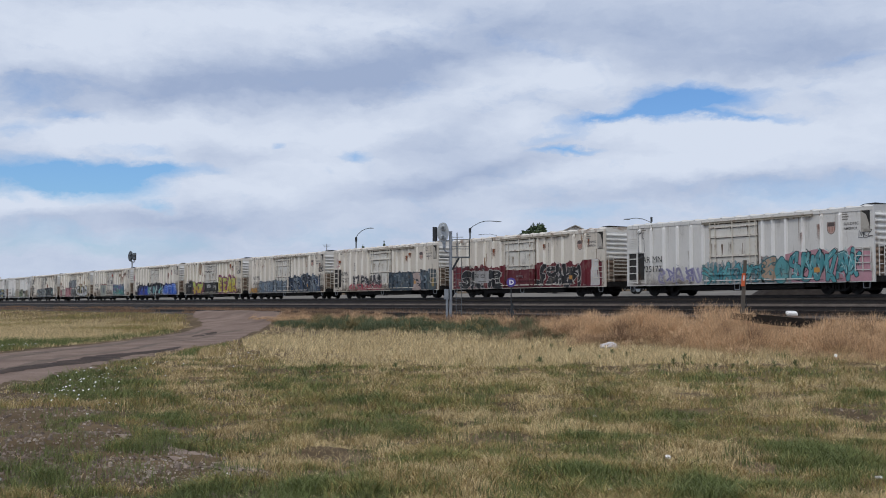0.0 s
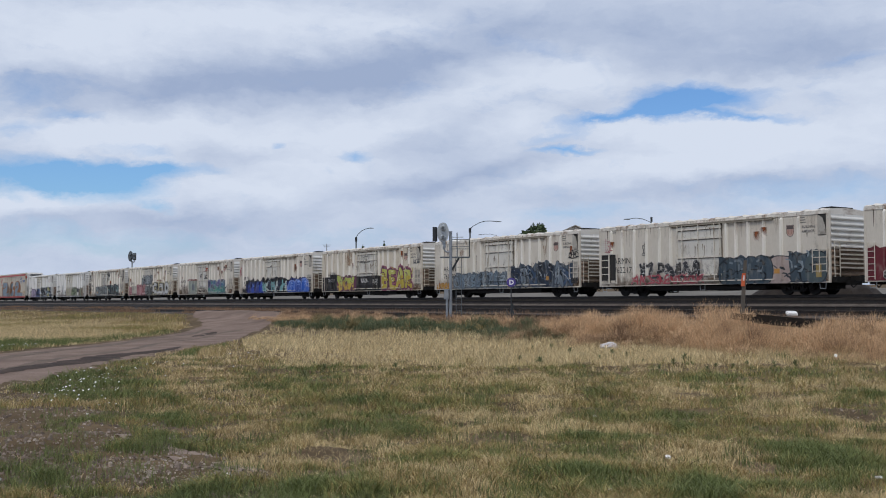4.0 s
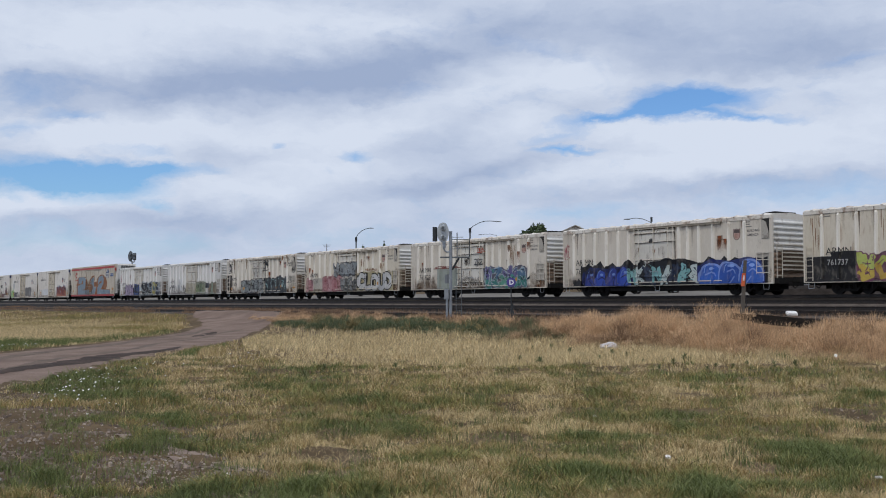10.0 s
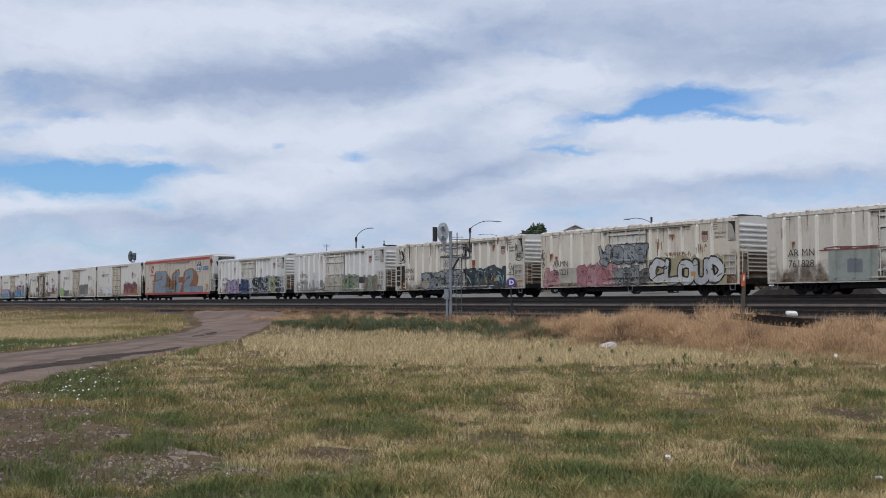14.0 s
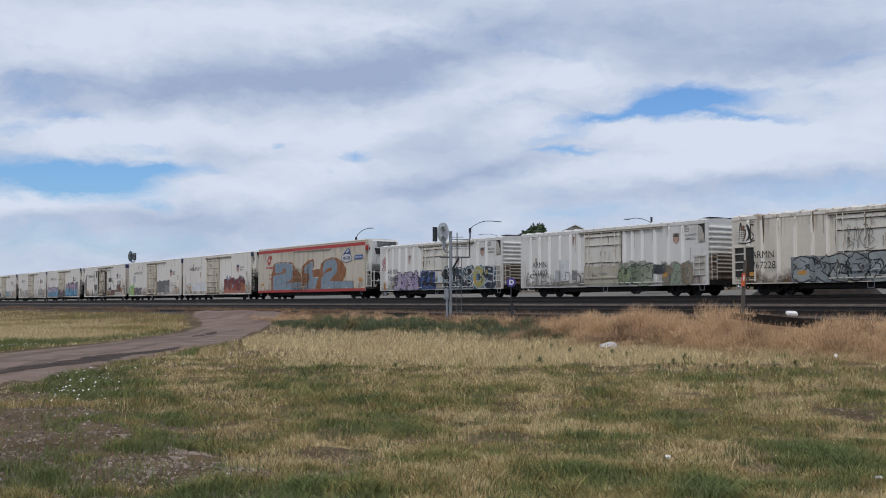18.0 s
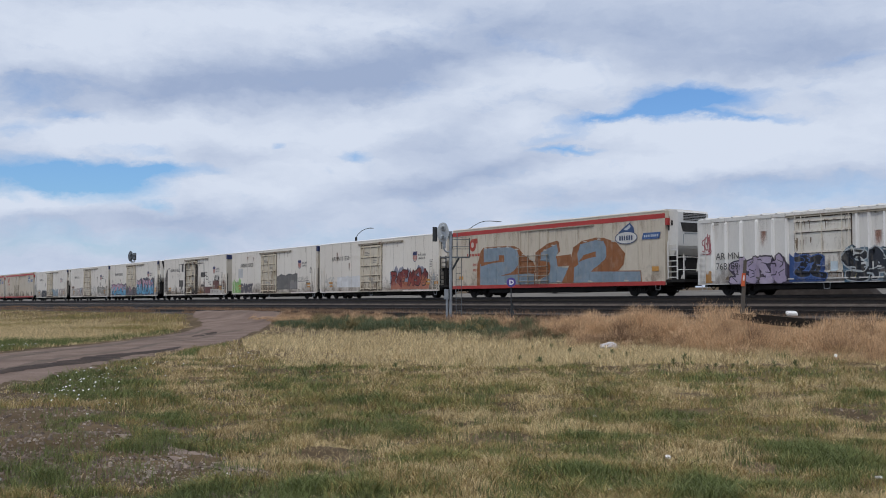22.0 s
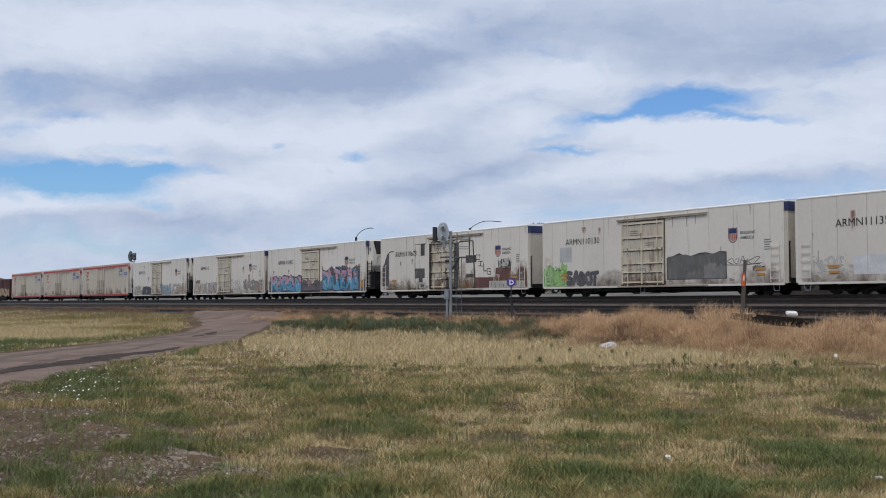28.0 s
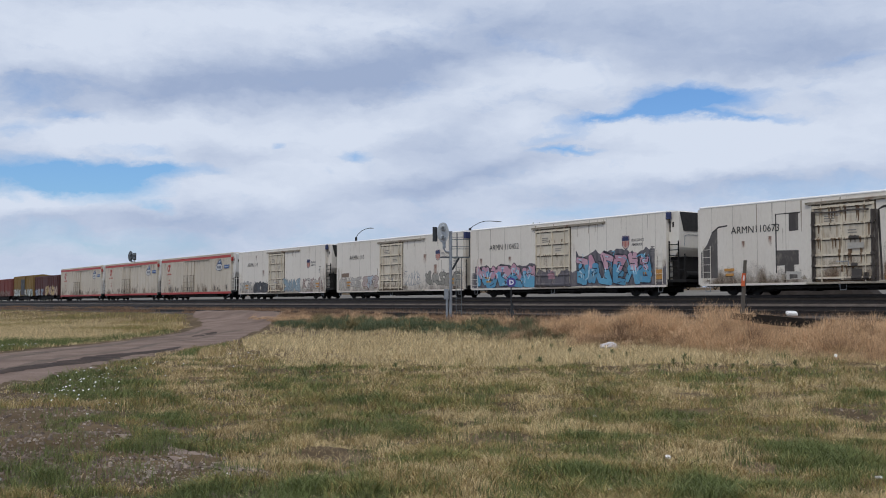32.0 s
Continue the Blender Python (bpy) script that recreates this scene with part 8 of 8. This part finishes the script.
BARE = [(60, 12.4, 150, .30), (20, 14.5, 110, .16), (130, 15.9, 150, .10), (250, 10.4, 190, .17), (300, 11.2, 130, .10), (420, 10.3, 120, .07), (170, 13.2, 110, .12),
        (600, 11.4, 90, .07), (1500, 15.6, 90, .07), (60, 18.5, 110, .08), (1340, 10.5, 80, .06), (880, 12.9, 90, .06), (10, 21.5, 75, .14), (620, 11.0, 110, .05), (1250, 16.0, 60, .03), (1180, 10.6, 70, .04)]
LUSH = [(150, 20.5, 190, .20), (260, 18.0, 120, .10), (270, 12.4, 105, .10), (115, 13.8, 95, .12), (50, 9.6, 110, .14), (150, 9.0, 90, .08), (540, 16.5, 70, .18), (560, 9.0, 360, .09), (980, 9.6, 260, .16),
        (850, 17.5, 60, .16), (1260, 23.0, 160, .10), (650, 16.8, 240, .08), (1360, 12.0, 50, .10), (1250, 9.0, 120, .08), (1535, 18.3, 70, .06), (790, 12.0, 90, .12), (60, 37.5, 170, .06), (1220, 22.5, 260, .09), (700, 20.0, 260, .10), (1000, 19.0, 240, .08), (1450, 19.5, 200, .09), (620, 13.6, 200, .08), (1120, 14.5, 200, .08), (1480, 11.0, 160, .12)]


def mask_of(ovals, px, d):
    total = 0
    for cx, cd, rx, rd in ovals:
        total = np.maximum(total, oval(px, d, cx, cd, rx, rd))
    return total


def bare_mask(x, y, d, px):
    """Where the soil lies open, 0..1."""
    spots = mask_of(BARE, px, d) - .45 * mask_of(LUSH, px, d)
    worn = np.clip((spots - .12) * 1.5 + (patchy(x, y, .8, 21) - .5) * 2.2, 0, 1) * (spots > .05)
    return worn + np.clip((patchy(x, y, .7, 5) - .60) * 4, 0, .7)


def open_soil():
    """Bare pinkish soil where the grass has worn away by the lane."""
    xs, ys = np.arange(-13, 4, .07), np.arange(4, 17, .07)
    gx, gy = np.meshgrid(xs, ys)
    d = gx * FWD.x + gy * FWD.y
    px = CX + (gx * RIGHT.x + gy * RIGHT.y) / np.maximum(d, .5) * FOCAL
    on = (bare_mask(gx, gy, d, px) > .24) & (px > -120) & (px < 480) & (d > 7) & (d < 21) & (mask_of(BARE, px, d) > .1)
    # lie on the ground sheet, whose cells are 0.22 m wide
    ix, iy = np.floor((gx + 26) / .22), np.floor(gy / .22)
    fx, fy = (gx + 26) / .22 - ix, gy / .22 - iy
    node = lambda a, b: ground_z((ix + a) * .22 - 26, (iy + b) * .22)
    z = (node(0, 0) * (1 - fx) + node(1, 0) * fx) * (1 - fy) + (node(0, 1) * (1 - fx) + node(1, 1) * fx) * fy + .004 + (patchy(gx, gy, .3, 91, 3) - .5) * .07
    i = np.arange(gx.size).reshape(gx.shape)
    cell = on[:-1, :-1] & on[1:, 1:] & on[:-1, 1:] & on[1:, :-1]
    f = np.stack([i[:-1, :-1][cell], i[:-1, 1:][cell], i[1:, 1:][cell], i[1:, :-1][cell]], 1)
    me = bpy.data.meshes.new("bare_soil")
    me.from_pydata(np.stack([gx.ravel(), gy.ravel(), z.ravel()], 1).tolist(), [], f.tolist())
    solo("bare_soil", me, surface("bare_pinkish_soil", tone("6c5b50"), tone("ab998c"), 1.6, .95, 0, 1.0, 16, .6, stain=tone("40352d"), stain_scale=1.3, stain_at=.5, object_space=False),
         "bare pinkish-grey soil between grass tufts", "soil", kind="structure")


open_soil()


def meadow():
    x, y, d, px = field(560000, 7.2, 62, power=.9)
    lane = lane_side(x, y)
    edge = lane + (patchy(x, y, 1.4, 8) - .5) * .5
    bare = bare_mask(x, y, d, px)
    thin = np.clip((430 - px) / 200, 0, 1) * np.clip((17.5 - d) / 4, 0, 1)
    keep = (rng.uniform(0, 1, len(x)) > bare * 1.2 + thin * .30 + .4 * (patchy(x, y, .42, 41, 3) < .43)) & (edge > 1.02) & (y < 29.3)
    x, y, d, px, lane = x[keep], y[keep], d[keep], px[keep], lane[keep]
    z = ground_z(x, y)
    across = x * RIGHT.x + y * RIGHT.y
    band = patchy(across * .45, d, 1.3, 31)
    blot = patchy(x, y, 1.25, 33)
    straw_belt = np.clip((np.log(d) - math.log(26)) / .16, 0, 1) * np.clip((px - 430) / 120, 0, 1)
    far_left = np.clip((d - 34) / 8, 0, 1) * np.clip((430 - px) / 120, 0, 1)
    lush = mask_of(LUSH, px, d)
    corner = np.clip((430 - px) / 200, 0, 1) * np.clip((17.5 - d) / 4, 0, 1)
    speck = patchy(x, y, .3, 35, 3)
    clump = patchy(x, y, .65, 37, 3)
    dry = (band - .5) * .3 + (blot - .5) * .85 + (speck - .5) * .5 + (clump - .5) * 1.2 + .66 + straw_belt * .6 + far_left * .4 - lush * .27 - .28 * corner - .15 * np.clip((760 - px) / 300, 0, 1) * np.clip((21 - d) / 6, 0, 1) - .42 * oval(px, d, 150, 20.5, 210, .30) - np.clip((15 - d) / 8, 0, 1) * .12
    roll = dry + rng.normal(0, .13, len(x))
    fine = patchy(x, y, .42, 41, 3)
    tuft = np.clip((fine - .42) * 3, 0, 1)
    h = np.clip(d / 16, .8, 1.1) * (.016 + .095 * tuft + rng.exponential(.02, len(x))) * (1 + .9 * straw_belt + .35 * lush)
    w = np.maximum(.0058, d * .00042) * rng.uniform(.7, 1.3, len(x))
    bend = h * rng.uniform(.3, 1.7, len(x))
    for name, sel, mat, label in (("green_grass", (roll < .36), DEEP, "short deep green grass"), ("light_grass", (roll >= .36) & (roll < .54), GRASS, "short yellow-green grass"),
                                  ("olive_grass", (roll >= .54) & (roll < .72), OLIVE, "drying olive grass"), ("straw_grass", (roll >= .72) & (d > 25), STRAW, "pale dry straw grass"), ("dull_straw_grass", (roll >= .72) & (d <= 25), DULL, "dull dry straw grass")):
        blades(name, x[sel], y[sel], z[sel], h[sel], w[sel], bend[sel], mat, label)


meadow()


def tall_straw():
    """The pale belt of taller grass, the grass left of the lane and the verge along the tracks."""
    x, y, d, px = field(110000, 27.5, 52, 430, 1610)
    keep = (lane_side(x, y) > 1.1) & (y < 27.0) & (rng.uniform(0, 1, len(x)) < .25 + .75 * patchy(x, y, 2.5, 51)) & (y > 14.5 + 2.5 * patchy(x, y, 3, 52))
    x, y, d, px = x[keep], y[keep], d[keep], px[keep]
    h = rng.uniform(.07, .26, len(x)) * (.5 + .9 * patchy(x, y, 1.5, 53))
    blades("tall_straw_grass", x, y, ground_z(x, y), h, np.maximum(.005, d * .00024), h * rng.uniform(.1, .7, len(x)), STRAW, "tall pale dry grass")
    x, y, d, px = field(120000, 32, 140, -40, 420)
    side = lane_side(x, y)
    keep = (side > 1.0 + .25 * patchy(x, y, 1.5, 58)) & (y < 30.4) & (px < 400)
    x, y, d, px, side = x[keep], y[keep], d[keep], px[keep], side[keep]
    n = patchy(x, y, 5.0, 55) - .5 + rng.normal(0, .12, len(x)) + np.clip((y - 24) / 12, -.1, .5) * .5
    h = rng.uniform(.10, .42, len(x)) * (.35 + .8 * patchy(x, y, 2.2, 56)) * np.clip((side - 1) * 2.5, .2, 1) * np.clip((30.6 - y) / 2.5, .3, 1)
    near = (side < 1.28 + .3 * patchy(x, y, 3, 59) + .9 * np.clip((200 - px) / 200, 0, 1)) & (d < 60)
    w = np.maximum(.006, d * .00026)
    z = ground_z(x, y)
    for name, sel, mat, label in (("lane_edge_grass", near, DEEP, "green grass along the lane's edge"), ("left_straw_grass", ~near & (n < -.02), STRAW, "straw-coloured grass beside the lane"),
                                  ("left_olive_grass", ~near & (n >= -.02) & (n < .16), OLIVE, "olive dry grass beside the lane"), ("left_green_grass", ~near & (n >= .16), GRASS, "yellow-green grass beside the lane")):
        blades(name, x[sel], y[sel], z[sel], h[sel], w[sel], h[sel] * rng.uniform(.2, .8, sel.sum()), mat, label)
    # thin dry verge along and between the near tracks
    px = rng.uniform(-40, 1610, 50000)
    yy = rng.choice([29.6, 29.9, 30.2, 33.6, 34.0, 34.3], len(px)) + rng.normal(0, .25, len(px))
    k = (px - CX) / FOCAL
    d = yy / (FWD.y + RIGHT.y * k)
    x = FWD.x * d + RIGHT.x * k * d
    keep = ((lane_side(x, yy) > 1.0) | (yy > 32.5)) & (rng.uniform(0, 1, len(x)) < np.clip((patchy(x, yy, 6, 57) - .3) * 2.5, 0, 1) * np.where(yy > 32, np.clip((820 - px) / 500, .12, 1), 1))
    x, yy, d = x[keep], yy[keep], d[keep]
    h = rng.uniform(.08, .3, len(x))
    blades("verge_grass", x, yy, ground_z(x, yy) + .12, h, np.maximum(.006, d * .0003), h * .5, RUSSET, "thin dry grass along the tracks")


tall_straw()


BANK_PX = [900, 960, 1010, 1100, 1200, 1320, 1345, 1395, 1440, 1470, 1520, 1568, 1640]
BANK_TOP = [592, 572, 561, 553, 545, 543, 562, 580, 582, 558, 559, 573, 582]


def weed_domes(name, label, n, px0, px1, y0, y1, high, wide, mats, twigs, seed, thick=.00019, crest=False, leafy=1.0):
    """Bushy dry weeds: many rounded tussocks of twigs that spread from their middles, with hollows between."""
    r2 = np.random.default_rng(seed)
    px, y = r2.uniform(px0, px1, n), r2.uniform(y0, y1, n) + .5 * np.sin(r2.uniform(0, 6.3, n))
    k = (px - CX) / FOCAL
    d = y / (FWD.y + RIGHT.y * k)
    x = FWD.x * d + RIGHT.x * k * d
    foot = np.interp(y, GY, GZ)
    if crest:
        top = EYE_Z + (HORIZON - np.interp(px, BANK_PX, BANK_TOP)) * d / FOCAL - foot
        rise = np.clip((y - y0 + .35) / 2.4, .12, 1) ** .75
        tall = np.maximum(.12, top * rise * r2.uniform(.78, 1.38, n))
    else:
        tall = high * r2.uniform(.45, 1.15, n) * np.clip((px - px0) / 60, .35, 1) * np.clip((px1 - px) / 60, .35, 1)
    r = wide * r2.uniform(.6, 1.25, n)
    share = r * (r + tall)
    count = np.maximum(30, twigs * share / share.sum()).astype(int)
    who = np.repeat(np.arange(n), count)
    m = len(who)
    u = r2.normal(0, 1, (m, 3))
    u[:, 2] = np.abs(u[:, 2])
    u /= np.linalg.norm(u, axis=1)[:, None]
    shell = r2.uniform(.25, 1, m) ** .6
    wob = 1 + .45 * (patchy(x[who] * 3 + u[:, 0] * 2.2, y[who] * 3 + u[:, 2] * 2.2, .8, seed + 1, 3) - .5)
    bx, by = x[who] + u[:, 0] * r[who] * shell * wob, y[who] + u[:, 1] * r[who] * shell * wob
    bz = ground_z(bx, by) + u[:, 2] * tall[who] * shell * wob * .86
    ln = r2.uniform(.05, .17, m) * leafy * np.clip(tall[who] * 1.8, .5, 1)
    way = u * .7 + r2.normal(0, .68, (m, 3)) + np.array([0, 0, .28])
    # deeper twigs take the darker tone, painting shade into the hollows; noise adds patches
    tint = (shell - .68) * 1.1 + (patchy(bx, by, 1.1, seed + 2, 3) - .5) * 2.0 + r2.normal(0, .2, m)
    w = np.maximum(.004, d[who] * thick) * r2.uniform(.6, 1.5, m)
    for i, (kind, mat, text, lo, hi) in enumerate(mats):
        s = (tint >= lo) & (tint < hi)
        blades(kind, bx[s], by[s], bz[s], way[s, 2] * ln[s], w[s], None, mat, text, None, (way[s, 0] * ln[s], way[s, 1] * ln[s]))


DRY_MIX = (("dry_weed_bank", BROWN, "bushy tan dry weeds on a low bank", -.24, 9), ("russet_weed_bank", RUSSET, "russet twigs deep in the dry weeds, darker to give shade", -9, -.24))
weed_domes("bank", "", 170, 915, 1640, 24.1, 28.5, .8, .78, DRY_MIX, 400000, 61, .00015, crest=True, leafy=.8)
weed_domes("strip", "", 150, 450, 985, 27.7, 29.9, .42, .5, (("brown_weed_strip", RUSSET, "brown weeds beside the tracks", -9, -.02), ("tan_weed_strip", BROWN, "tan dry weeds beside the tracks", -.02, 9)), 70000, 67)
weed_domes("green", "", 120, 492, 925, 25.7, 27.7, .52, .48, (("green_weed_strip", GREYGREEN, "dark green weeds in front of the tracks", -9, .6), ("olive_weed_strip", OLIVE, "olive stalks among green weeds", .6, 9)), 60000, 71, .0003)
weed_domes("grey", "", 26, 850, 1010, 25.2, 27.6, .62, .5, (("grey_weed_patch", RUSSET, "dull brown weeds beside the green ones", -9, .05), ("grey_green_patch", GREYGREEN, "grey-green weeds by the bank", .05, 9)), 14000, 74, .00025)


def green_tufts():
    """Taller dark tufts scattered over the mown field."""
    cx, cy, cd, cp = field(460, 8.2, 30, 0, 1568, .8)
    ok = (lane_side(cx, cy) > 1.2)
    cx, cy, cd = cx[ok], cy[ok], cd[ok]
    extra = [(850, 712, 40), (860, 730, 40), (520, 690, 50), (560, 700, 40), (270, 790, 40), (250, 800, 30), (880, 690, 26), (1310, 790, 26), (1535, 700, 30), (150, 660, 40), (230, 792, 36), (305, 790, 40), (150, 778, 26), (60, 862, 40), (20, 832, 40), (250, 832, 20), (345, 868, 34), (205, 738, 40), (330, 742, 30), (100, 800, 20), (460, 860, 24), (560, 840, 20), (150, 858, 24), (700, 850, 30), (820, 840, 30), (960, 860, 26), (1235, 690, 24), (620, 690, 26)]
    xs, ys, hs = [], [], []
    for x0, y0, d0 in zip(cx, cy, cd):
        m = rng.integers(10, 60)
        wide = rng.uniform(.06, .16)
        xs.append(x0 + rng.normal(0, wide, m)), ys.append(y0 + rng.normal(0, wide, m)), hs.append(rng.uniform(.05, .17, m))
    for px, py, m in extra:
        x0, y0, _, d0 = on_ground(px, py)
        xs.append(x0 + rng.normal(0, .16, m * 3)), ys.append(y0 + rng.normal(0, .16, m * 3)), hs.append(rng.uniform(.05, .17, m * 3))
    for px, py, m in ((848, 722, 26), (838, 720, 10), (866, 716, 16), (552, 690, 8), (1298, 812, 20), (1372, 732, 16), (1490, 716, 14)):
        x0, y0, _, d0 = on_ground(px, py)
        xs.append(x0 + rng.normal(0, .07, m)), ys.append(y0 + rng.normal(0, .07, m)), hs.append(rng.uniform(.14, .32, m))
    x, y, h = np.concatenate(xs), np.concatenate(ys), np.concatenate(hs)
    d = x * FWD.x + y * FWD.y
    blades("grass_tufts", x, y, ground_z(x, y), h, np.maximum(.0055, d * .0004), h * rng.uniform(.2, .9, len(x)), DEEP, "taller dark green grass tufts")


green_tufts()


LEAF_WEED = surface("dull_weed_leaves", tone("5e6640"), tone("7c8058"), .6, .8, 0, 0, 6, .7, each=1.0)


def leafy_weed(seed):
    random.seed(seed)
    m = thing("broadleaf_weed", "small dark green broad-leaved weed in straw grass", "weed", None, "broad-leaved weeds")
    g = Geo()
    g.rod((0, 0, 0), (.02, 0, .2), .012, 5)
    part("stem", g, DEEP, m)
    for i in range(14):
        a, z = i * 2.4, .04 + i * .012
        r = .24 - i * .008
        d = Vector((math.cos(a), math.sin(a), 0))
        e = Vector((-math.sin(a), math.cos(a), 0)) * .04
        b = Vector((0, 0, z))
        g = Geo()
        g.face([b, b + d * r * .5 + e + UP * .08, b + d * r + UP * .13]).face([b, b + d * r + UP * .13, b + d * r * .5 - e + UP * .08])
        part("leaf", g, LEAF_WEED, m)
    return m


weed_a = leafy_weed(1)
places = [(880, 622), (900, 612), (942, 624), (975, 620), (1008, 628), (1024, 632), (1082, 632), (1108, 634), (1137, 644), (1190, 648), (1210, 640), (1265, 652), (1295, 650), (1320, 648), (1368, 652),
          (920, 640), (955, 648), (1250, 660), (1405, 652), (575, 660), (540, 672), (700, 655), (1060, 640), (1165, 655)]
random.seed(12)
for k, (px, py) in enumerate(places):
    x, y, z, d = on_ground(px, py)
    s = random.uniform(.3, .6)
    m = pose(x, y, z, 0, 0, random.uniform(0, 360)) @ Matrix.Diagonal((s, s, s, 1))
    if k == 0:
        weed_a.matrix_basis = m
    else:
        w2 = copy_thing(weed_a, pose(x, y, z, 0, 0, random.uniform(0, 360)))
        w2.scale = (s, s, s * 1.5)


def blossoms():
    """White bindweed flowers in the green corner by the lane."""
    g = Geo()
    random.seed(8)
    spots = [(random.gauss(165, 38), random.gauss(678, 20)) for _ in range(85)] + [(random.gauss(105, 26), random.gauss(706, 8)) for _ in range(20)] \
        + [(random.gauss(250, 50), random.gauss(660, 12)) for _ in range(14)] + [(random.uniform(0, 70), random.gauss(615, 3)) for _ in range(45)] \
        + [(438 + random.gauss(0, 12), 640 + random.gauss(0, 6)) for _ in range(10)] + [(random.uniform(90, 120), random.gauss(612, 2)) for _ in range(6)]
    for px, py in spots:
        x, y, z, d = on_ground(px, max(606, py))
        if lane_side(np.array([x]), np.array([y]))[0] < 1.12:
            continue
        r = random.uniform(.012, .022) * max(1, d / 21)
        c, up = Vector((x, y, z + random.uniform(.07, .14))), Vector((random.uniform(-.6, .6), random.uniform(-.9, .1), 1)).normalized()
        q = up.to_track_quat("Z", "Y")
        ring = [c + q @ Vector((r * math.cos(i * 1.0472), r * math.sin(i * 1.0472), r * .5)) for i in range(6)]
        for i in range(6):
            g.face([c, ring[i], ring[(i + 1) % 6]])
    solo("white_flowers", g, surface("white_petals", tone("e2e2e0"), tone("f0f0ee"), 9, .6, 0, 0), "small white flowers in green grass by the lane", "flowers", kind="stuff")


blossoms()


def stones():
    g = Geo()
    random.seed(9)
    for i in range(1500):
        cx, cy, sx, sy = random.choice(((270, 820, 60, 22), (250, 800, 70, 40), (60, 740, 60, 30), (120, 725, 70, 14), (300, 835, 50, 18), (1500, 712, 50, 10), (40, 690, 40, 14), (420, 840, 40, 14), (200, 770, 120, 40)))
        x, y, z, d = on_ground(min(1568, max(-20, random.gauss(cx, sx))), min(895, max(668, random.gauss(cy, sy))))
        r = random.choice((.005, .007, .009, .011, .014, .022)) * random.uniform(.7, 1.2)
        n = 6
        low = [(x + r * random.uniform(.8, 1.2) * math.cos(k * 1.047), y + r * random.uniform(.8, 1.2) * math.sin(k * 1.047), z - .005) for k in range(n)]
        high = [(x + (p[0] - x) * .6, y + (p[1] - y) * .6, z + r * random.uniform(.5, .9)) for p in low]
        g.hull(low, high)
    solo("pebbles", g, surface("pale_pebbles", tone("8a7d70"), tone("aca094"), 9, .9, 0, .2, island=.3), "pale pebbles on bare soil", "pebbles", kind="stuff")


stones()


def clods():
    """Loose lumps of dry soil where the ground is worn bare."""
    g = Geo()
    random.seed(19)
    xs, ys, ds, cols = field(5200, 8.6, 20, -20, 470)
    zs = ground_z(xs, ys)
    for x, y, z, px in zip(xs.tolist(), ys.tolist(), zs.tolist(), cols.tolist()):
        if random.random() < (px - 150) / 420:
            continue
        r = random.choice((.008, .011, .015, .02, .03)) * random.uniform(.7, 1.3)
        low = [(x + r * random.uniform(.7, 1.3) * math.cos(k * 1.257), y + r * random.uniform(.7, 1.3) * math.sin(k * 1.257), z - .008) for k in range(5)]
        high = [(x + (p[0] - x) * .55, y + (p[1] - y) * .55, z + r * random.uniform(.4, .8)) for p in low]
        g.hull(low, high)
    solo("soil_clods", g, surface("crumbly_soil_lumps", tone("564a41"), tone("96877b"), 2.5, .95, 0, .3, island=.35), "crumbly lumps of dry soil", "soil", kind="stuff")


clods()



def thatch():
    """Dead stalks lying on the soil."""
    x, y, d, px = field(32000, 7.2, 34)
    keep = (lane_side(x, y) > 1.0)
    keep &= (px > 430) | (d > 17.5) | (rng.uniform(0, 1, len(x)) < .06)
    x, y, d = x[keep], y[keep], d[keep]
    ln = rng.uniform(.05, .16, len(x))
    blades("dead_stalks", x, y, ground_z(x, y) + .025, ln * .12, np.maximum(.004, d * .0003), ln, DULL, "dead straw lying on the soil")


thatch()
# ---- what moves: the train rolls by at an even pace ----
def motions():
    for car in CARS:
        x, y, z = car.matrix_basis.translation
        walk(car, [(t, pose(x + SPEED * t, y, z)) for t in (0.0, 8.0, 16.0, 24.0, 32.0)])
    rate = math.degrees(SPEED / WHEEL_R)
    for wheel in WHEELSETS:
        x, y, z = wheel.matrix_basis.translation
        walk(wheel, [(k / 15, pose(x, y, z, 0, (rate * k / 15) % 360, 0)) for k in range(0, 481)])


motions()
